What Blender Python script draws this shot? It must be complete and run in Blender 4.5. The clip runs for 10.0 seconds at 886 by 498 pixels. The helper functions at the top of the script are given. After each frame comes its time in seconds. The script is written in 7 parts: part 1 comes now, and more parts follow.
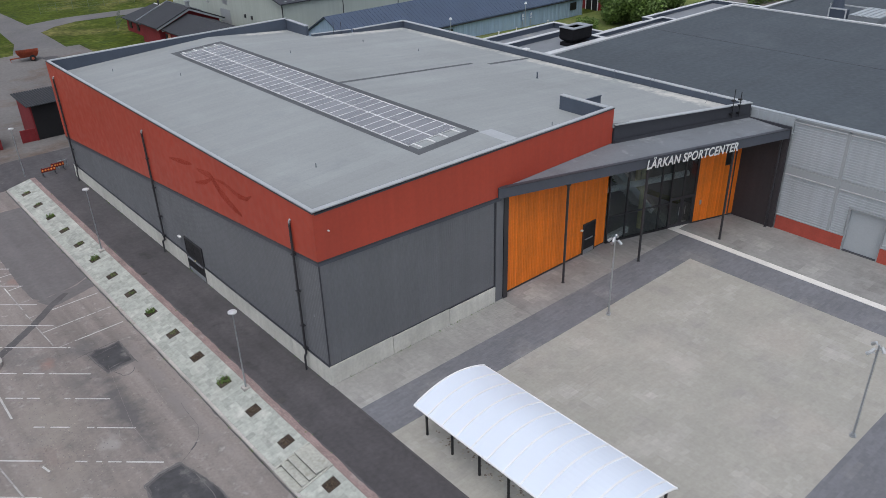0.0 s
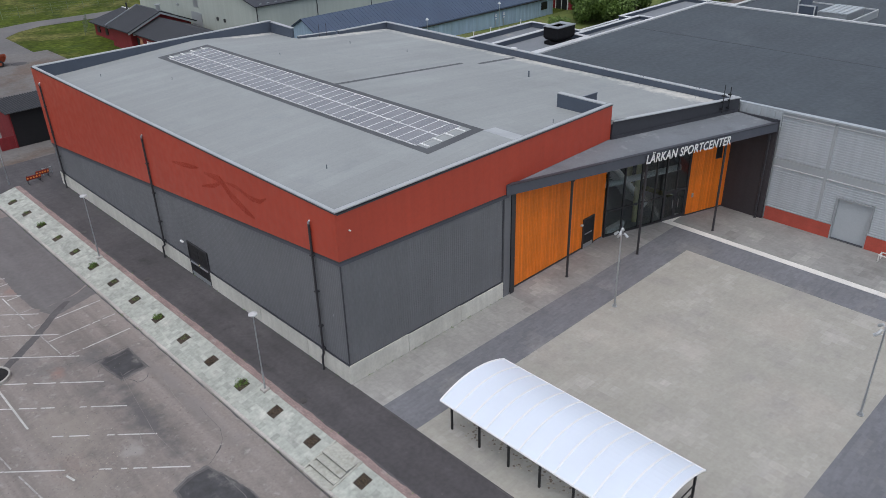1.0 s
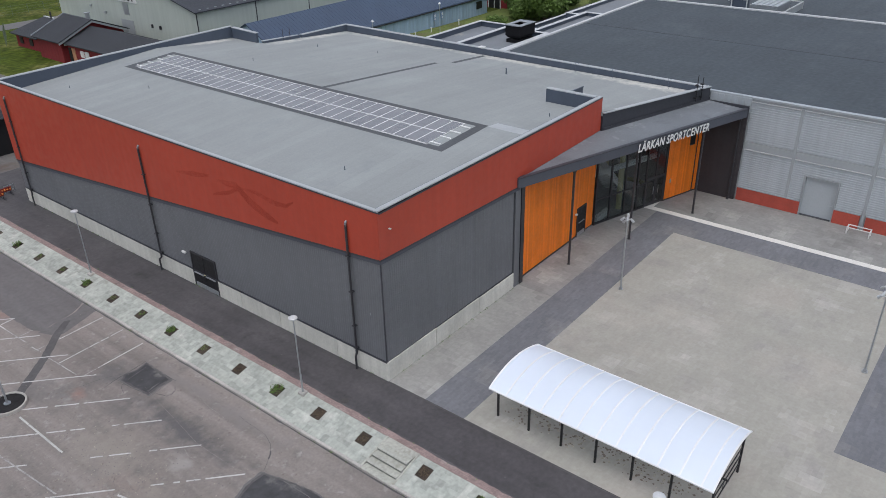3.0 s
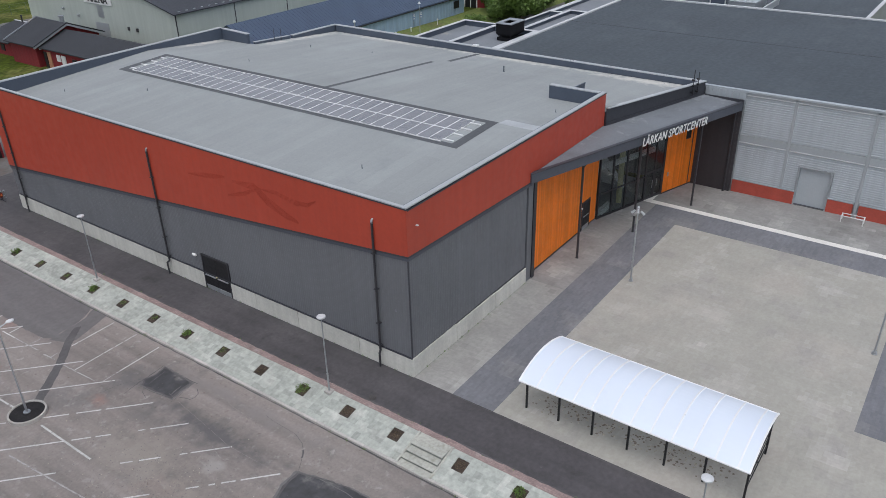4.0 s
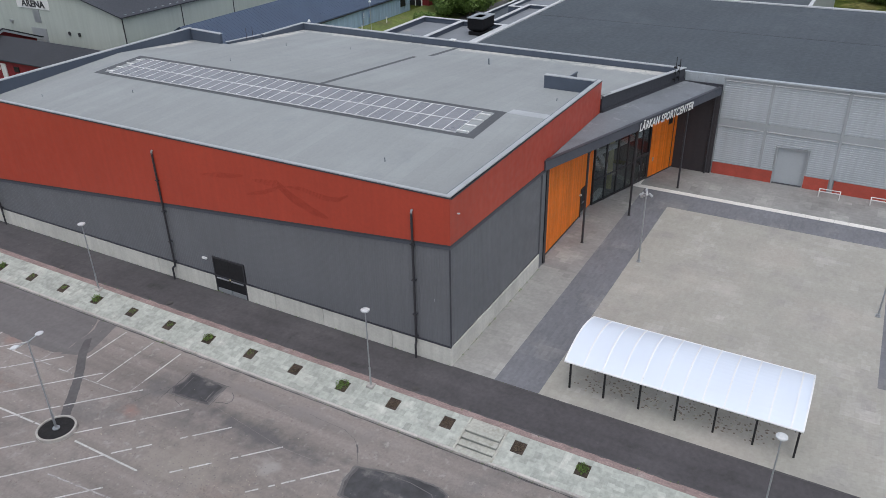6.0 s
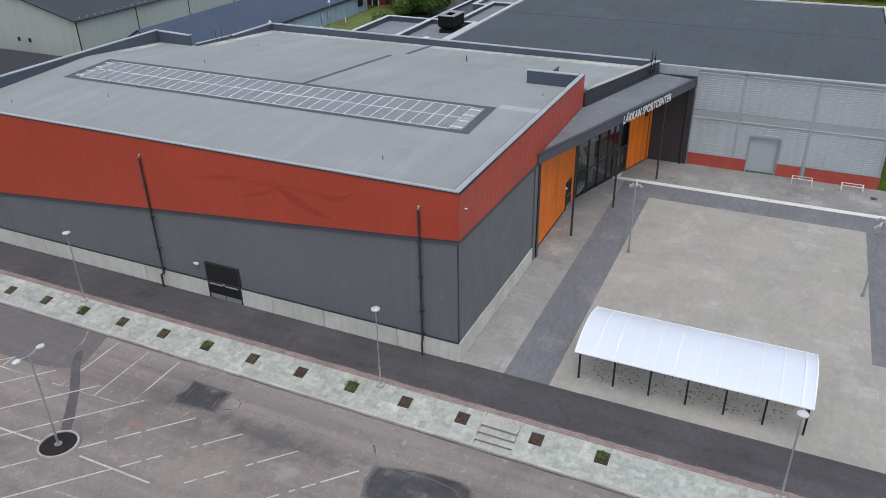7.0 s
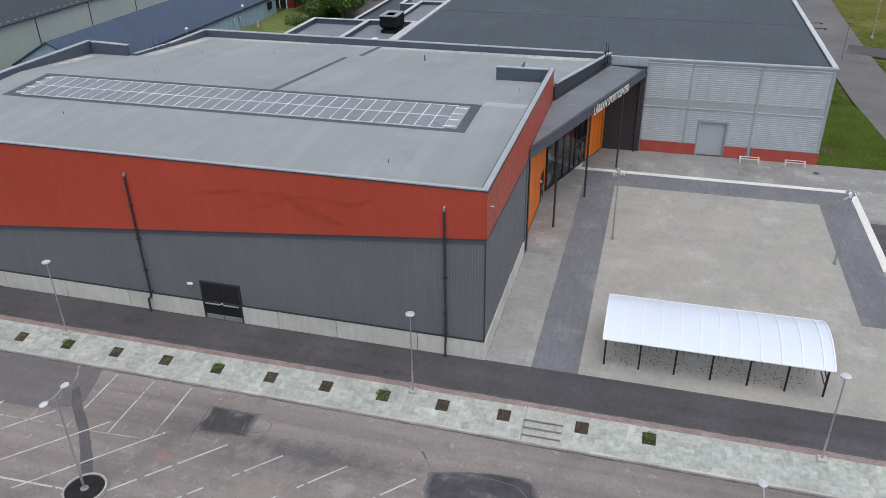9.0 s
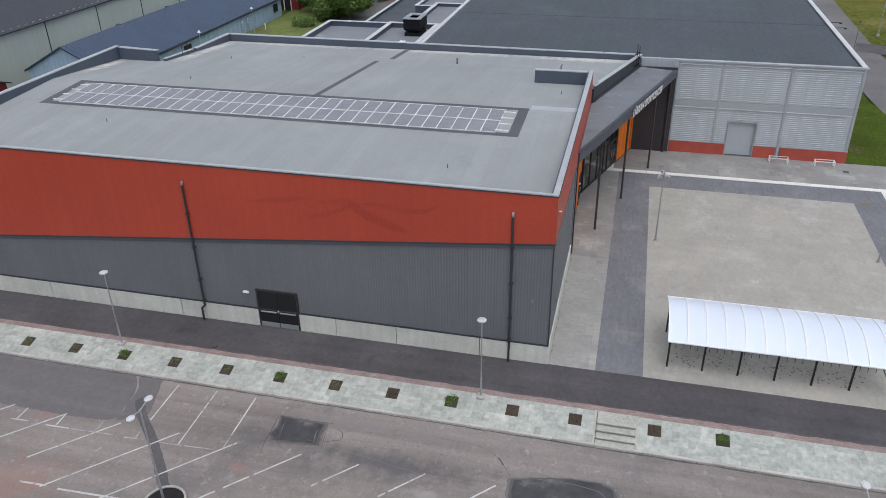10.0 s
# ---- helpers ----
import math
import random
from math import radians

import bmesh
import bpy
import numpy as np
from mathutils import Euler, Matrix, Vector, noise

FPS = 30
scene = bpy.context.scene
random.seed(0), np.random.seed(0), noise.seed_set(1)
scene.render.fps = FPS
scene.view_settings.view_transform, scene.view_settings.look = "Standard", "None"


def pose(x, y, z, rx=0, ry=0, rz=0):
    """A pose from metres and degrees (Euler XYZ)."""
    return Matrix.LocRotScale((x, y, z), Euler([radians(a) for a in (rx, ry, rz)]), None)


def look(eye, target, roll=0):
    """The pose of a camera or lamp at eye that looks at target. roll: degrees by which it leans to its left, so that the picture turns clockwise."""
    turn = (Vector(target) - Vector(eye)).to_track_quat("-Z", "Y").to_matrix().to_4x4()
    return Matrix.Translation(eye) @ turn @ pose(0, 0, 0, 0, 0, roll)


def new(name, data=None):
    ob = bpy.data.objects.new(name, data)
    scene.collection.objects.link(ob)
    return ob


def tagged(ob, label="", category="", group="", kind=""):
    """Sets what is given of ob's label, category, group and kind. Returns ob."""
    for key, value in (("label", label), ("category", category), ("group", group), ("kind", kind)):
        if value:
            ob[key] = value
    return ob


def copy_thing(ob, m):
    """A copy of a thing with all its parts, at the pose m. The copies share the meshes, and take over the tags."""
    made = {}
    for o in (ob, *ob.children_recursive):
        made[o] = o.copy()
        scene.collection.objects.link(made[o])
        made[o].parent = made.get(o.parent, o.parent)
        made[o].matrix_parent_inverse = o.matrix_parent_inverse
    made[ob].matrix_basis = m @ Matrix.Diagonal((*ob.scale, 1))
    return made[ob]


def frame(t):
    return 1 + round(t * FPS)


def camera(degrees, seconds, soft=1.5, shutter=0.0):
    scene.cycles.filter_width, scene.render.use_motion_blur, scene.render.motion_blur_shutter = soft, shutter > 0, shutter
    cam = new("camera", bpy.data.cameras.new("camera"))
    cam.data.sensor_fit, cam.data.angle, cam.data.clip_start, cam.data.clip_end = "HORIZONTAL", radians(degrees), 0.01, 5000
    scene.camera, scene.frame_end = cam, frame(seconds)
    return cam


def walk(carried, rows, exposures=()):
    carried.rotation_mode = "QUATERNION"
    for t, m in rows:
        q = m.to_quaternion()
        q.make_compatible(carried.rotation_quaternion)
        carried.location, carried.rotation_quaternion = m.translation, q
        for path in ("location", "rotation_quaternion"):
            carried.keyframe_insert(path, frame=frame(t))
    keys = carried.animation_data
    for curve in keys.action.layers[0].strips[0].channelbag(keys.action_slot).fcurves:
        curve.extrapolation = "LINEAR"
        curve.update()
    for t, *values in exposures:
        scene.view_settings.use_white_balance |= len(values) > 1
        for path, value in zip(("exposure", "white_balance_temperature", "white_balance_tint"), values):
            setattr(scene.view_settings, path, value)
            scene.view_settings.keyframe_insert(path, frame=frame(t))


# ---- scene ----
cam = camera(59.8, 10.0, soft=0.62)
METRES, EYE, TILT, LEAN, TURN = 30.413, 23.81, 0.0, 0.0, -40.4
ROWS = [
    (0.0, 0.0, 0.0, 0.0, -0.74, -28.21, 1.37),
    (0.5, -0.0444, -0.0083, 0.0033, -2.29, -28.21, 1.35),
    (1.0, -0.0884, -0.0148, 0.0061, -3.98, -28.25, 1.32),
    (1.5, -0.1352, -0.0199, 0.0088, -5.86, -28.27, 1.29),
    (2.0, -0.1829, -0.0228, 0.0118, -7.72, -28.29, 1.26),
    (2.5, -0.2313, -0.0238, 0.0146, -9.56, -28.31, 1.23),
    (4.0, -0.3756, -0.0146, 0.016, -14.19, -28.36, 1.15),
    (4.5, -0.4218, -0.0084, 0.0131, -15.6, -28.35, 1.12),
    (5.0, -0.4667, -0.0005, 0.0108, -17.07, -28.37, 1.09),
    (5.5, -0.5106, 0.0097, 0.0089, -18.69, -28.39, 1.04),
    (7.0, -0.64, 0.0568, 0.0006, -24.87, -28.44, 0.93),
    (7.5, -0.6838, 0.0788, -0.0012, -27.25, -28.47, 0.88),
    (8.0, -0.729, 0.1047, -0.0013, -29.72, -28.52, 0.84),
    (8.5, -0.7744, 0.1335, -0.001, -32.24, -28.56, 0.79),
    (9.0, -0.8235, 0.1674, 0.0015, -34.18, -28.59, 0.76),
    (9.5, -0.8748, 0.2055, 0.0054, -35.08, -28.62, 0.8),
    (10.0, -0.9279, 0.2469, 0.013, -35.61, -28.7, 0.85),
]
walk(cam, [(t, pose(0, 0, EYE, TILT, LEAN, TURN) @ pose(METRES * x, METRES * y, METRES * z, 90 + pitch, roll, yaw)) for t, x, y, z, yaw, pitch, roll in ROWS],
     exposures=[(0.0, 0.04, 6180.0, 10.0), (5.0, 0.07, 6180.0, 10.0), (10.0, 0.13, 6180.0, 10.0)])

# ---- light ----
world = bpy.data.worlds.new("overcast_sky")
scene.world = world
world.use_nodes = True
wn, wl = world.node_tree.nodes, world.node_tree.links
wn.clear()
SUN_ELEV, SUN_AZ = 70.0, 214.0   # degrees; azimuth counted from +x towards +y of the place the light comes from
sky = wn.new("ShaderNodeTexSky")
sky.sky_type, sky.sun_disc = "NISHITA", False
sky.sun_elevation, sky.sun_rotation = radians(SUN_ELEV), radians(90 - SUN_AZ)
sky.air_density, sky.dust_density = 1.0, 4.0
grey = wn.new("ShaderNodeHueSaturation")
grey.inputs["Saturation"].default_value = 0.45
back = wn.new("ShaderNodeBackground")
back.inputs["Strength"].default_value = 0.15
wout = wn.new("ShaderNodeOutputWorld")
wl.new(sky.outputs[0], grey.inputs["Color"])
wl.new(grey.outputs[0], back.inputs["Color"])
wl.new(back.outputs[0], wout.inputs["Surface"])
sun = new("sun", bpy.data.lights.new("sun", "SUN"))
sun.data.energy, sun.data.angle, sun.data.color = 0.6, radians(90), (1.0, 0.98, 0.95)
sd = Vector((math.cos(radians(SUN_AZ)) * math.cos(radians(SUN_ELEV)), math.sin(radians(SUN_AZ)) * math.cos(radians(SUN_ELEV)), math.sin(radians(SUN_ELEV))))
sun.matrix_world = look(sd * 100, (0, 0, 0))

# ---- materials ----


def mat(name, col, rough=0.7, metal=0.0, big=0.15, big_scale=0.3, fine=0.1, fine_scale=12.0, bump=0.0, bump_scale=40.0, per_object=0.0, per_island=0.0,
        stain=None, stain_scale=0.2, stain_lo=0.5, stain_hi=0.7, brick=None, brick_mortar=0.88, spec=0.5, streak=0.0, snap=None, lanes=0.0, ior=1.5, spots=(), through_light=0.0, lane_scale=(1.4, 0.06), spot_grain=1.3):
    """A surface with colour that varies at two scales, stains, relief, and small pieces where brick=(width, height, mortar, contrast, rotation) is given."""
    m = bpy.data.materials.new(name)
    m.use_nodes = True
    n, l = m.node_tree.nodes, m.node_tree.links
    bs = n["Principled BSDF"]
    bs.inputs["Roughness"].default_value, bs.inputs["Metallic"].default_value = rough, metal
    bs.inputs["Specular IOR Level"].default_value, bs.inputs["IOR"].default_value = spec, ior
    geo = n.new("ShaderNodeNewGeometry")
    place = geo.outputs["Position"]

    def noise_at(scale, detail=4.0, vec=None, rgh=0.5):
        t = n.new("ShaderNodeTexNoise")
        t.inputs["Scale"].default_value, t.inputs["Detail"].default_value, t.inputs["Roughness"].default_value = scale, detail, rgh
        l.new(vec or place, t.inputs["Vector"])
        return t.outputs["Fac"]

    def span(sock, lo, hi, a, b, clamp=True):
        r = n.new("ShaderNodeMapRange")
        r.clamp = clamp
        for k, v in zip(("From Min", "From Max", "To Min", "To Max"), (lo, hi, a, b)):
            r.inputs[k].default_value = v
        l.new(sock, r.inputs["Value"])
        return r.outputs[0]

    def mul(c, f):
        x = n.new("ShaderNodeMix")
        x.data_type, x.blend_type = "RGBA", "MULTIPLY"
        x.inputs["Factor"].default_value = 1.0
        l.new(c, x.inputs["A"])
        l.new(f, x.inputs["B"])
        return x.outputs["Result"]

    base = n.new("ShaderNodeRGB")
    base.outputs[0].default_value = (*col, 1)
    c = base.outputs[0]
    if stain:
        for k, (sc, scale, lo, hi) in enumerate([(stain, stain_scale, stain_lo, stain_hi)] if isinstance(stain[0], float) else stain):
            x = n.new("ShaderNodeMix")
            x.data_type = "RGBA"
            at = None
            if snap:
                sn = n.new("ShaderNodeVectorMath")
                sn.operation = "SNAP"
                sn.inputs[1].default_value = (*snap, 1.0)
                l.new(place, sn.inputs[0])
                at = sn.outputs[0]
            l.new(span(noise_at(scale, 6.0, at, 0.62), lo, hi, 0, 1), x.inputs["Factor"])
            l.new(c, x.inputs["A"])
            x.inputs["B"].default_value = (*sc, 1)
            c = x.outputs["Result"]
    hts = []
    if brick:
        w, h, mort, contrast, rot = brick
        mp = n.new("ShaderNodeMapping")
        mp.inputs["Rotation"].default_value = (0, 0, radians(rot))
        l.new(place, mp.inputs["Vector"])
        b = n.new("ShaderNodeTexBrick")
        b.inputs["Scale"].default_value = 1.0
        b.inputs["Brick Width"].default_value, b.inputs["Row Height"].default_value = w, h
        b.inputs["Mortar Size"].default_value, b.inputs["Mortar Smooth"].default_value = mort, 0.3
        for k, v in (("Color1", 1 - contrast), ("Color2", 1 + contrast), ("Mortar", brick_mortar)):
            b.inputs[k].default_value = (v, v, v, 1)
        l.new(mp.outputs[0], b.inputs["Vector"])
        c = mul(c, b.outputs["Color"])
    if big:
        c = mul(c, span(noise_at(big_scale, 5.0), 0.3, 0.7, 1 - big, 1 + big))
    if fine:
        c = mul(c, span(noise_at(fine_scale, 6.0), 0.3, 0.7, 1 - fine, 1 + fine))
    if streak:
        mp = n.new("ShaderNodeMapping")
        mp.inputs["Scale"].default_value = (3.0, 3.0, 0.12)
        l.new(place, mp.inputs["Vector"])
        c = mul(c, span(noise_at(1.0, 5.0, mp.outputs[0]), 0.3, 0.7, 1 - streak, 1 + streak))
    if lanes:
        mp = n.new("ShaderNodeMapping")
        mp.inputs["Scale"].default_value = (*lane_scale, 1.0)
        l.new(place, mp.inputs["Vector"])
        c = mul(c, span(noise_at(1.0, 6.0, mp.outputs[0]), 0.3, 0.7, 1 - lanes, 1 + lanes))
    for sx, sy, rx, ry, sc, force in spots:
        mp = n.new("ShaderNodeMapping")
        mp.inputs["Location"].default_value = (-sx / rx, -sy / ry, 0)
        mp.inputs["Scale"].default_value = (1 / rx, 1 / ry, 0)
        l.new(place, mp.inputs["Vector"])
        ln = n.new("ShaderNodeVectorMath")
        ln.operation = "LENGTH"
        l.new(mp.outputs[0], ln.inputs[0])
        ad = n.new("ShaderNodeMath")
        l.new(span(ln.outputs["Value"], 0.0, 1.0, 1.1, -0.35, False), ad.inputs[0])
        l.new(span(noise_at(spot_grain, 6.0, None, 0.6), 0.25, 0.75, -0.75, 0.75), ad.inputs[1])
        x = n.new("ShaderNodeMix")
        x.data_type = "RGBA"
        l.new(span(ad.outputs[0], 0.0, 1.0, 0.0, force), x.inputs["Factor"])
        l.new(c, x.inputs["A"])
        x.inputs["B"].default_value = (*sc, 1)
        c = x.outputs["Result"]
    if per_object or per_island:
        rnd = n.new("ShaderNodeObjectInfo").outputs["Random"] if per_object else geo.outputs["Random Per Island"]
        c = mul(c, span(rnd, 0, 1, 1 - per_object - per_island, 1 + per_object + per_island))
    l.new(c, bs.inputs["Base Color"])
    if fine:
        l.new(span(noise_at(fine_scale * 0.5), 0.3, 0.7, max(rough - 0.08, 0.02), min(rough + 0.08, 1)), bs.inputs["Roughness"])
    if through_light:
        tr_ = n.new("ShaderNodeBsdfTranslucent")
        tr_.inputs["Color"].default_value = (0.85, 0.88, 0.92, 1)
        mx = n.new("ShaderNodeMixShader")
        mx.inputs["Fac"].default_value = through_light
        l.new(bs.outputs[0], mx.inputs[1])
        l.new(tr_.outputs[0], mx.inputs[2])
        l.new(mx.outputs[0], n["Material Output"].inputs["Surface"])
    if bump:
        bp = n.new("ShaderNodeBump")
        bp.inputs["Strength"].default_value, bp.inputs["Distance"].default_value = min(bump, 1.0), 0.02
        l.new(noise_at(bump_scale, 5.0), bp.inputs["Height"])
        l.new(bp.outputs[0], bs.inputs["Normal"])
    return m


M = {}
M["asphalt_lot"] = mat("worn_asphalt", (0.228, 0.202, 0.187), 0.9, big=0.1, big_scale=0.12, fine=0.10, fine_scale=9.0, bump=0.5, bump_scale=60, lanes=0.2,
                       stain=[((0.26, 0.21, 0.185), 0.09, 0.58, 0.7), ((0.14, 0.135, 0.135), 0.14, 0.58, 0.72), ((0.31, 0.30, 0.28), 0.5, 0.62, 0.8), ((0.15, 0.125, 0.11), 5.0, 0.62, 0.72), ((0.175, 0.158, 0.148), 1.1, 0.54, 0.7), ((0.285, 0.262, 0.245), 2.2, 0.58, 0.68)],
                       spots=[(2.3, 48.6, 3.2, 3.4, (0.29, 0.165, 0.13), 0.6), (6.9, 49.9, 1.1, 1.0, (0.29, 0.18, 0.15), 0.5), (5.6, 39.4, 0.7, 0.9, (0.30, 0.18, 0.15), 0.6),
                              (4.4, 34.3, 2.2, 4.6, (0.285, 0.255, 0.225), 0.75), (3.0, 29.5, 3.0, 3.0, (0.28, 0.25, 0.22), 0.6), (7.15, 32.6, 1.25, 7.0, (0.105, 0.102, 0.105), 0.85),
                              (7.3, 39.5, 1.5, 1.3, (0.13, 0.127, 0.13), 0.6), (9.4, 33.0, 0.9, 9.0, (0.235, 0.215, 0.21), 0.6), (6.9, 20.5, 1.2, 5.5, (0.12, 0.117, 0.12), 0.6),
                              (5.85, 30.7, 0.9, 1.3, (0.35, 0.33, 0.31), 0.6), (6.2, 36.6, 1.0, 2.2, (0.14, 0.133, 0.13), 0.55), (5.3, 28.0, 1.2, 1.4, (0.30, 0.26, 0.23), 0.5)])
M["asphalt_new"] = mat("dark_asphalt", (0.072, 0.067, 0.071), 0.85, big=0.15, big_scale=0.35, fine=0.16, fine_scale=5, lanes=0.12, bump=0.3, bump_scale=70,
                       stain=[((0.096, 0.089, 0.093), 0.18, 0.48, 0.7), ((0.17, 0.162, 0.158), 0.9, 0.68, 0.76), ((0.045, 0.042, 0.044), 0.4, 0.6, 0.75)])
M["asphalt_patch"] = mat("asphalt_patch", (0.058, 0.058, 0.062), 0.8, big=0.25, big_scale=0.9, fine=0.25, fine_scale=3, bump=0.3, bump_scale=60, stain=[((0.13, 0.125, 0.12), 0.9, 0.58, 0.7)])
M["asphalt_seal"] = mat("asphalt_seal", (0.142, 0.134, 0.134), 0.85, big=0.1, big_scale=0.3, fine=0.1, fine_scale=4, bump=0.3, bump_scale=60, lanes=0.08)
M["asphalt_pale"] = mat("pale_asphalt_seam", (0.248, 0.228, 0.215), 0.9, big=0.15, big_scale=1.5, fine=0.2, fine_scale=9, stain=[((0.21, 0.19, 0.178), 2.5, 0.5, 0.6)])
M["asphalt_trench"] = mat("asphalt_trench", (0.096, 0.092, 0.093), 0.85, big=0.2, big_scale=0.8, fine=0.15, fine_scale=4, bump=0.3, bump_scale=60)
M["road"] = mat("grey_road", (0.135, 0.13, 0.13), 0.9, big=0.12, big_scale=0.2, fine=0.1, fine_scale=4, bump=0.2, stain=[((0.17, 0.163, 0.155), 0.15, 0.5, 0.7)])
M["gravel"] = mat("gravel_yard", (0.155, 0.146, 0.14), 0.95, big=0.15, big_scale=0.15, fine=0.15, fine_scale=3, bump=0.3,
                  stain=[((0.13, 0.098, 0.08), 0.12, 0.5, 0.62), ((0.09, 0.085, 0.085), 0.3, 0.6, 0.72)])
M["paver"] = mat("light_pavers", (0.350, 0.338, 0.300), 0.85, big=0.05, big_scale=0.35, fine=0.06, fine_scale=6, bump=0.2, brick=(0.42, 0.21, 0.012, 0.03, 0), brick_mortar=0.93, snap=(0.42, 0.21), lanes=0.03,
                 stain=[((0.435, 0.415, 0.385), 0.4, 0.54, 0.68), ((0.31, 0.297, 0.275), 0.3, 0.54, 0.68), ((0.385, 0.36, 0.32), 0.12, 0.5, 0.62)])
M["paver_worn"] = mat("worn_light_pavers", (0.315, 0.307, 0.290), 0.85, big=0.08, big_scale=0.5, fine=0.08, fine_scale=5, bump=0.2, brick=(0.42, 0.21, 0.012, 0.03, 90), brick_mortar=0.92, snap=(0.42, 0.42),
                      stain=[((0.375, 0.365, 0.345), 0.4, 0.54, 0.64), ((0.24, 0.234, 0.222), 0.35, 0.54, 0.66)])
M["paver_dark"] = mat("dark_pavers", (0.166, 0.169, 0.184), 0.85, big=0.1, big_scale=0.4, fine=0.08, fine_scale=6, bump=0.2, brick=(0.42, 0.14, 0.012, 0.07, 0), snap=(0.42, 0.28), stain=[((0.205, 0.205, 0.21), 0.3, 0.55, 0.65)])
M["paver_white"] = mat("white_stone", (0.72, 0.70, 0.66), 0.8, big=0.1, fine=0.08, bump=0.2)
PAVE = dict(big=0.05, big_scale=0.35, fine=0.06, fine_scale=6, bump=0.2, snap=(0.42, 0.21), lanes=0.03,
            stain=[((0.435, 0.415, 0.385), 0.4, 0.54, 0.68), ((0.31, 0.297, 0.275), 0.3, 0.54, 0.68), ((0.385, 0.36, 0.32), 0.12, 0.5, 0.62)])
M["paver_piece"] = mat("light_paver_stone", (0.350, 0.338, 0.300), 0.85, per_object=0.035, **PAVE)
M["paver_rest"] = mat("light_paver_stones", (0.350, 0.338, 0.300), 0.85, per_island=0.035, **PAVE)
M["paver_dark_rest"] = mat("dark_paver_stones", (0.166, 0.169, 0.184), 0.85, big=0.1, big_scale=0.4, fine=0.08, fine_scale=6, bump=0.2, per_island=0.08, snap=(0.42, 0.28), stain=[((0.205, 0.205, 0.21), 0.3, 0.55, 0.65)])
M["paver_worn_rest"] = mat("worn_paver_stones", (0.315, 0.307, 0.290), 0.85, big=0.08, big_scale=0.5, fine=0.08, fine_scale=5, bump=0.2, per_island=0.045, snap=(0.42, 0.42),
                           stain=[((0.375, 0.365, 0.345), 0.4, 0.54, 0.64), ((0.24, 0.234, 0.222), 0.35, 0.54, 0.66)])
# Base darkened for the shade under the canopy and beside the hall, plus stains.
PAVE_SHADE = dict(big=0.1, big_scale=0.5, fine=0.08, fine_scale=5, bump=0.2, snap=(0.42, 0.42), stain=[((0.335, 0.327, 0.312), 0.4, 0.54, 0.64), ((0.205, 0.200, 0.193), 0.35, 0.52, 0.66)])
M["paver_grey"] = mat("dirty_grey_pavers", (0.262, 0.257, 0.248), 0.85, brick=(0.42, 0.21, 0.012, 0.03, 90), brick_mortar=0.92, **PAVE_SHADE)
M["paver_grey_rest"] = mat("dirty_grey_paver_stones", (0.262, 0.257, 0.248), 0.85, per_island=0.05, **PAVE_SHADE)
M["slab"] = mat("green_grey_slab", (0.382, 0.400, 0.362), 0.85, big=0.1, big_scale=0.5, fine=0.16, fine_scale=5, bump=0.3, per_object=0.15,
                stain=[((0.47, 0.47, 0.43), 0.9, 0.55, 0.75), ((0.24, 0.24, 0.20), 0.7, 0.6, 0.75)])
M["slab_rest"] = mat("green_grey_slab", (0.382, 0.400, 0.362), 0.85, big=0.1, big_scale=0.5, fine=0.16, fine_scale=5, bump=0.3, per_island=0.15,
                     stain=[((0.47, 0.47, 0.43), 0.9, 0.55, 0.75), ((0.24, 0.24, 0.20), 0.7, 0.6, 0.75)])
M["slab_bed"] = mat("slab_bed", (0.34, 0.355, 0.325), 0.95, big=0.1, fine=0.1, bump=0.2)
M["red_sett"] = mat("red_setts", (0.285, 0.212, 0.198), 0.9, big=0.15, big_scale=0.8, fine=0.15, fine_scale=10, bump=0.4, brick=(0.2, 0.1, 0.012, 0.12, 90),
                    stain=[((0.16, 0.135, 0.125), 0.7, 0.6, 0.74), ((0.34, 0.30, 0.28), 0.6, 0.58, 0.72)])
M["kerb"] = mat("kerb_stone", (0.44, 0.42, 0.39), 0.85, big=0.12, fine=0.12, bump=0.3, per_object=0.1, stain=[((0.27, 0.25, 0.215), 0.8, 0.56, 0.7)])
M["soil_black"] = mat("black_soil", (0.014, 0.013, 0.014), 0.95, big=0.3, big_scale=2, fine=0.3, fine_scale=18, bump=0.8, bump_scale=20)
M["step"] = mat("worn_step_concrete", (0.40, 0.40, 0.355), 0.9, big=0.15, big_scale=1.2, fine=0.15, fine_scale=7, bump=0.3, per_object=0.07, stain=[((0.27, 0.265, 0.21), 1.3, 0.55, 0.7)])
M["soil"] = mat("dark_soil", (0.058, 0.043, 0.033), 0.95, big=0.3, big_scale=2, fine=0.3, fine_scale=18, bump=0.8, bump_scale=20)
M["paint"] = mat("line_paint", (0.50, 0.49, 0.475), 0.8, big=0.18, big_scale=1.5, fine=0.2, fine_scale=14, stain=[((0.20, 0.18, 0.17), 4.5, 0.60, 0.66)])
M["paint_worn"] = mat("worn_line_paint", (0.36, 0.345, 0.335), 0.85, big=0.25, big_scale=2, fine=0.25, fine_scale=14, stain=[((0.20, 0.18, 0.17), 4.0, 0.52, 0.62)])
M["iron"] = mat("cast_iron", (0.075, 0.070, 0.068), 0.6, metal=0.3, big=0.15, big_scale=3, fine=0.2, fine_scale=30)
M["litter_pale"] = mat("pale_leaf_litter", (0.36, 0.33, 0.27), 0.9, big=0.2, big_scale=3, fine=0.3, fine_scale=14)
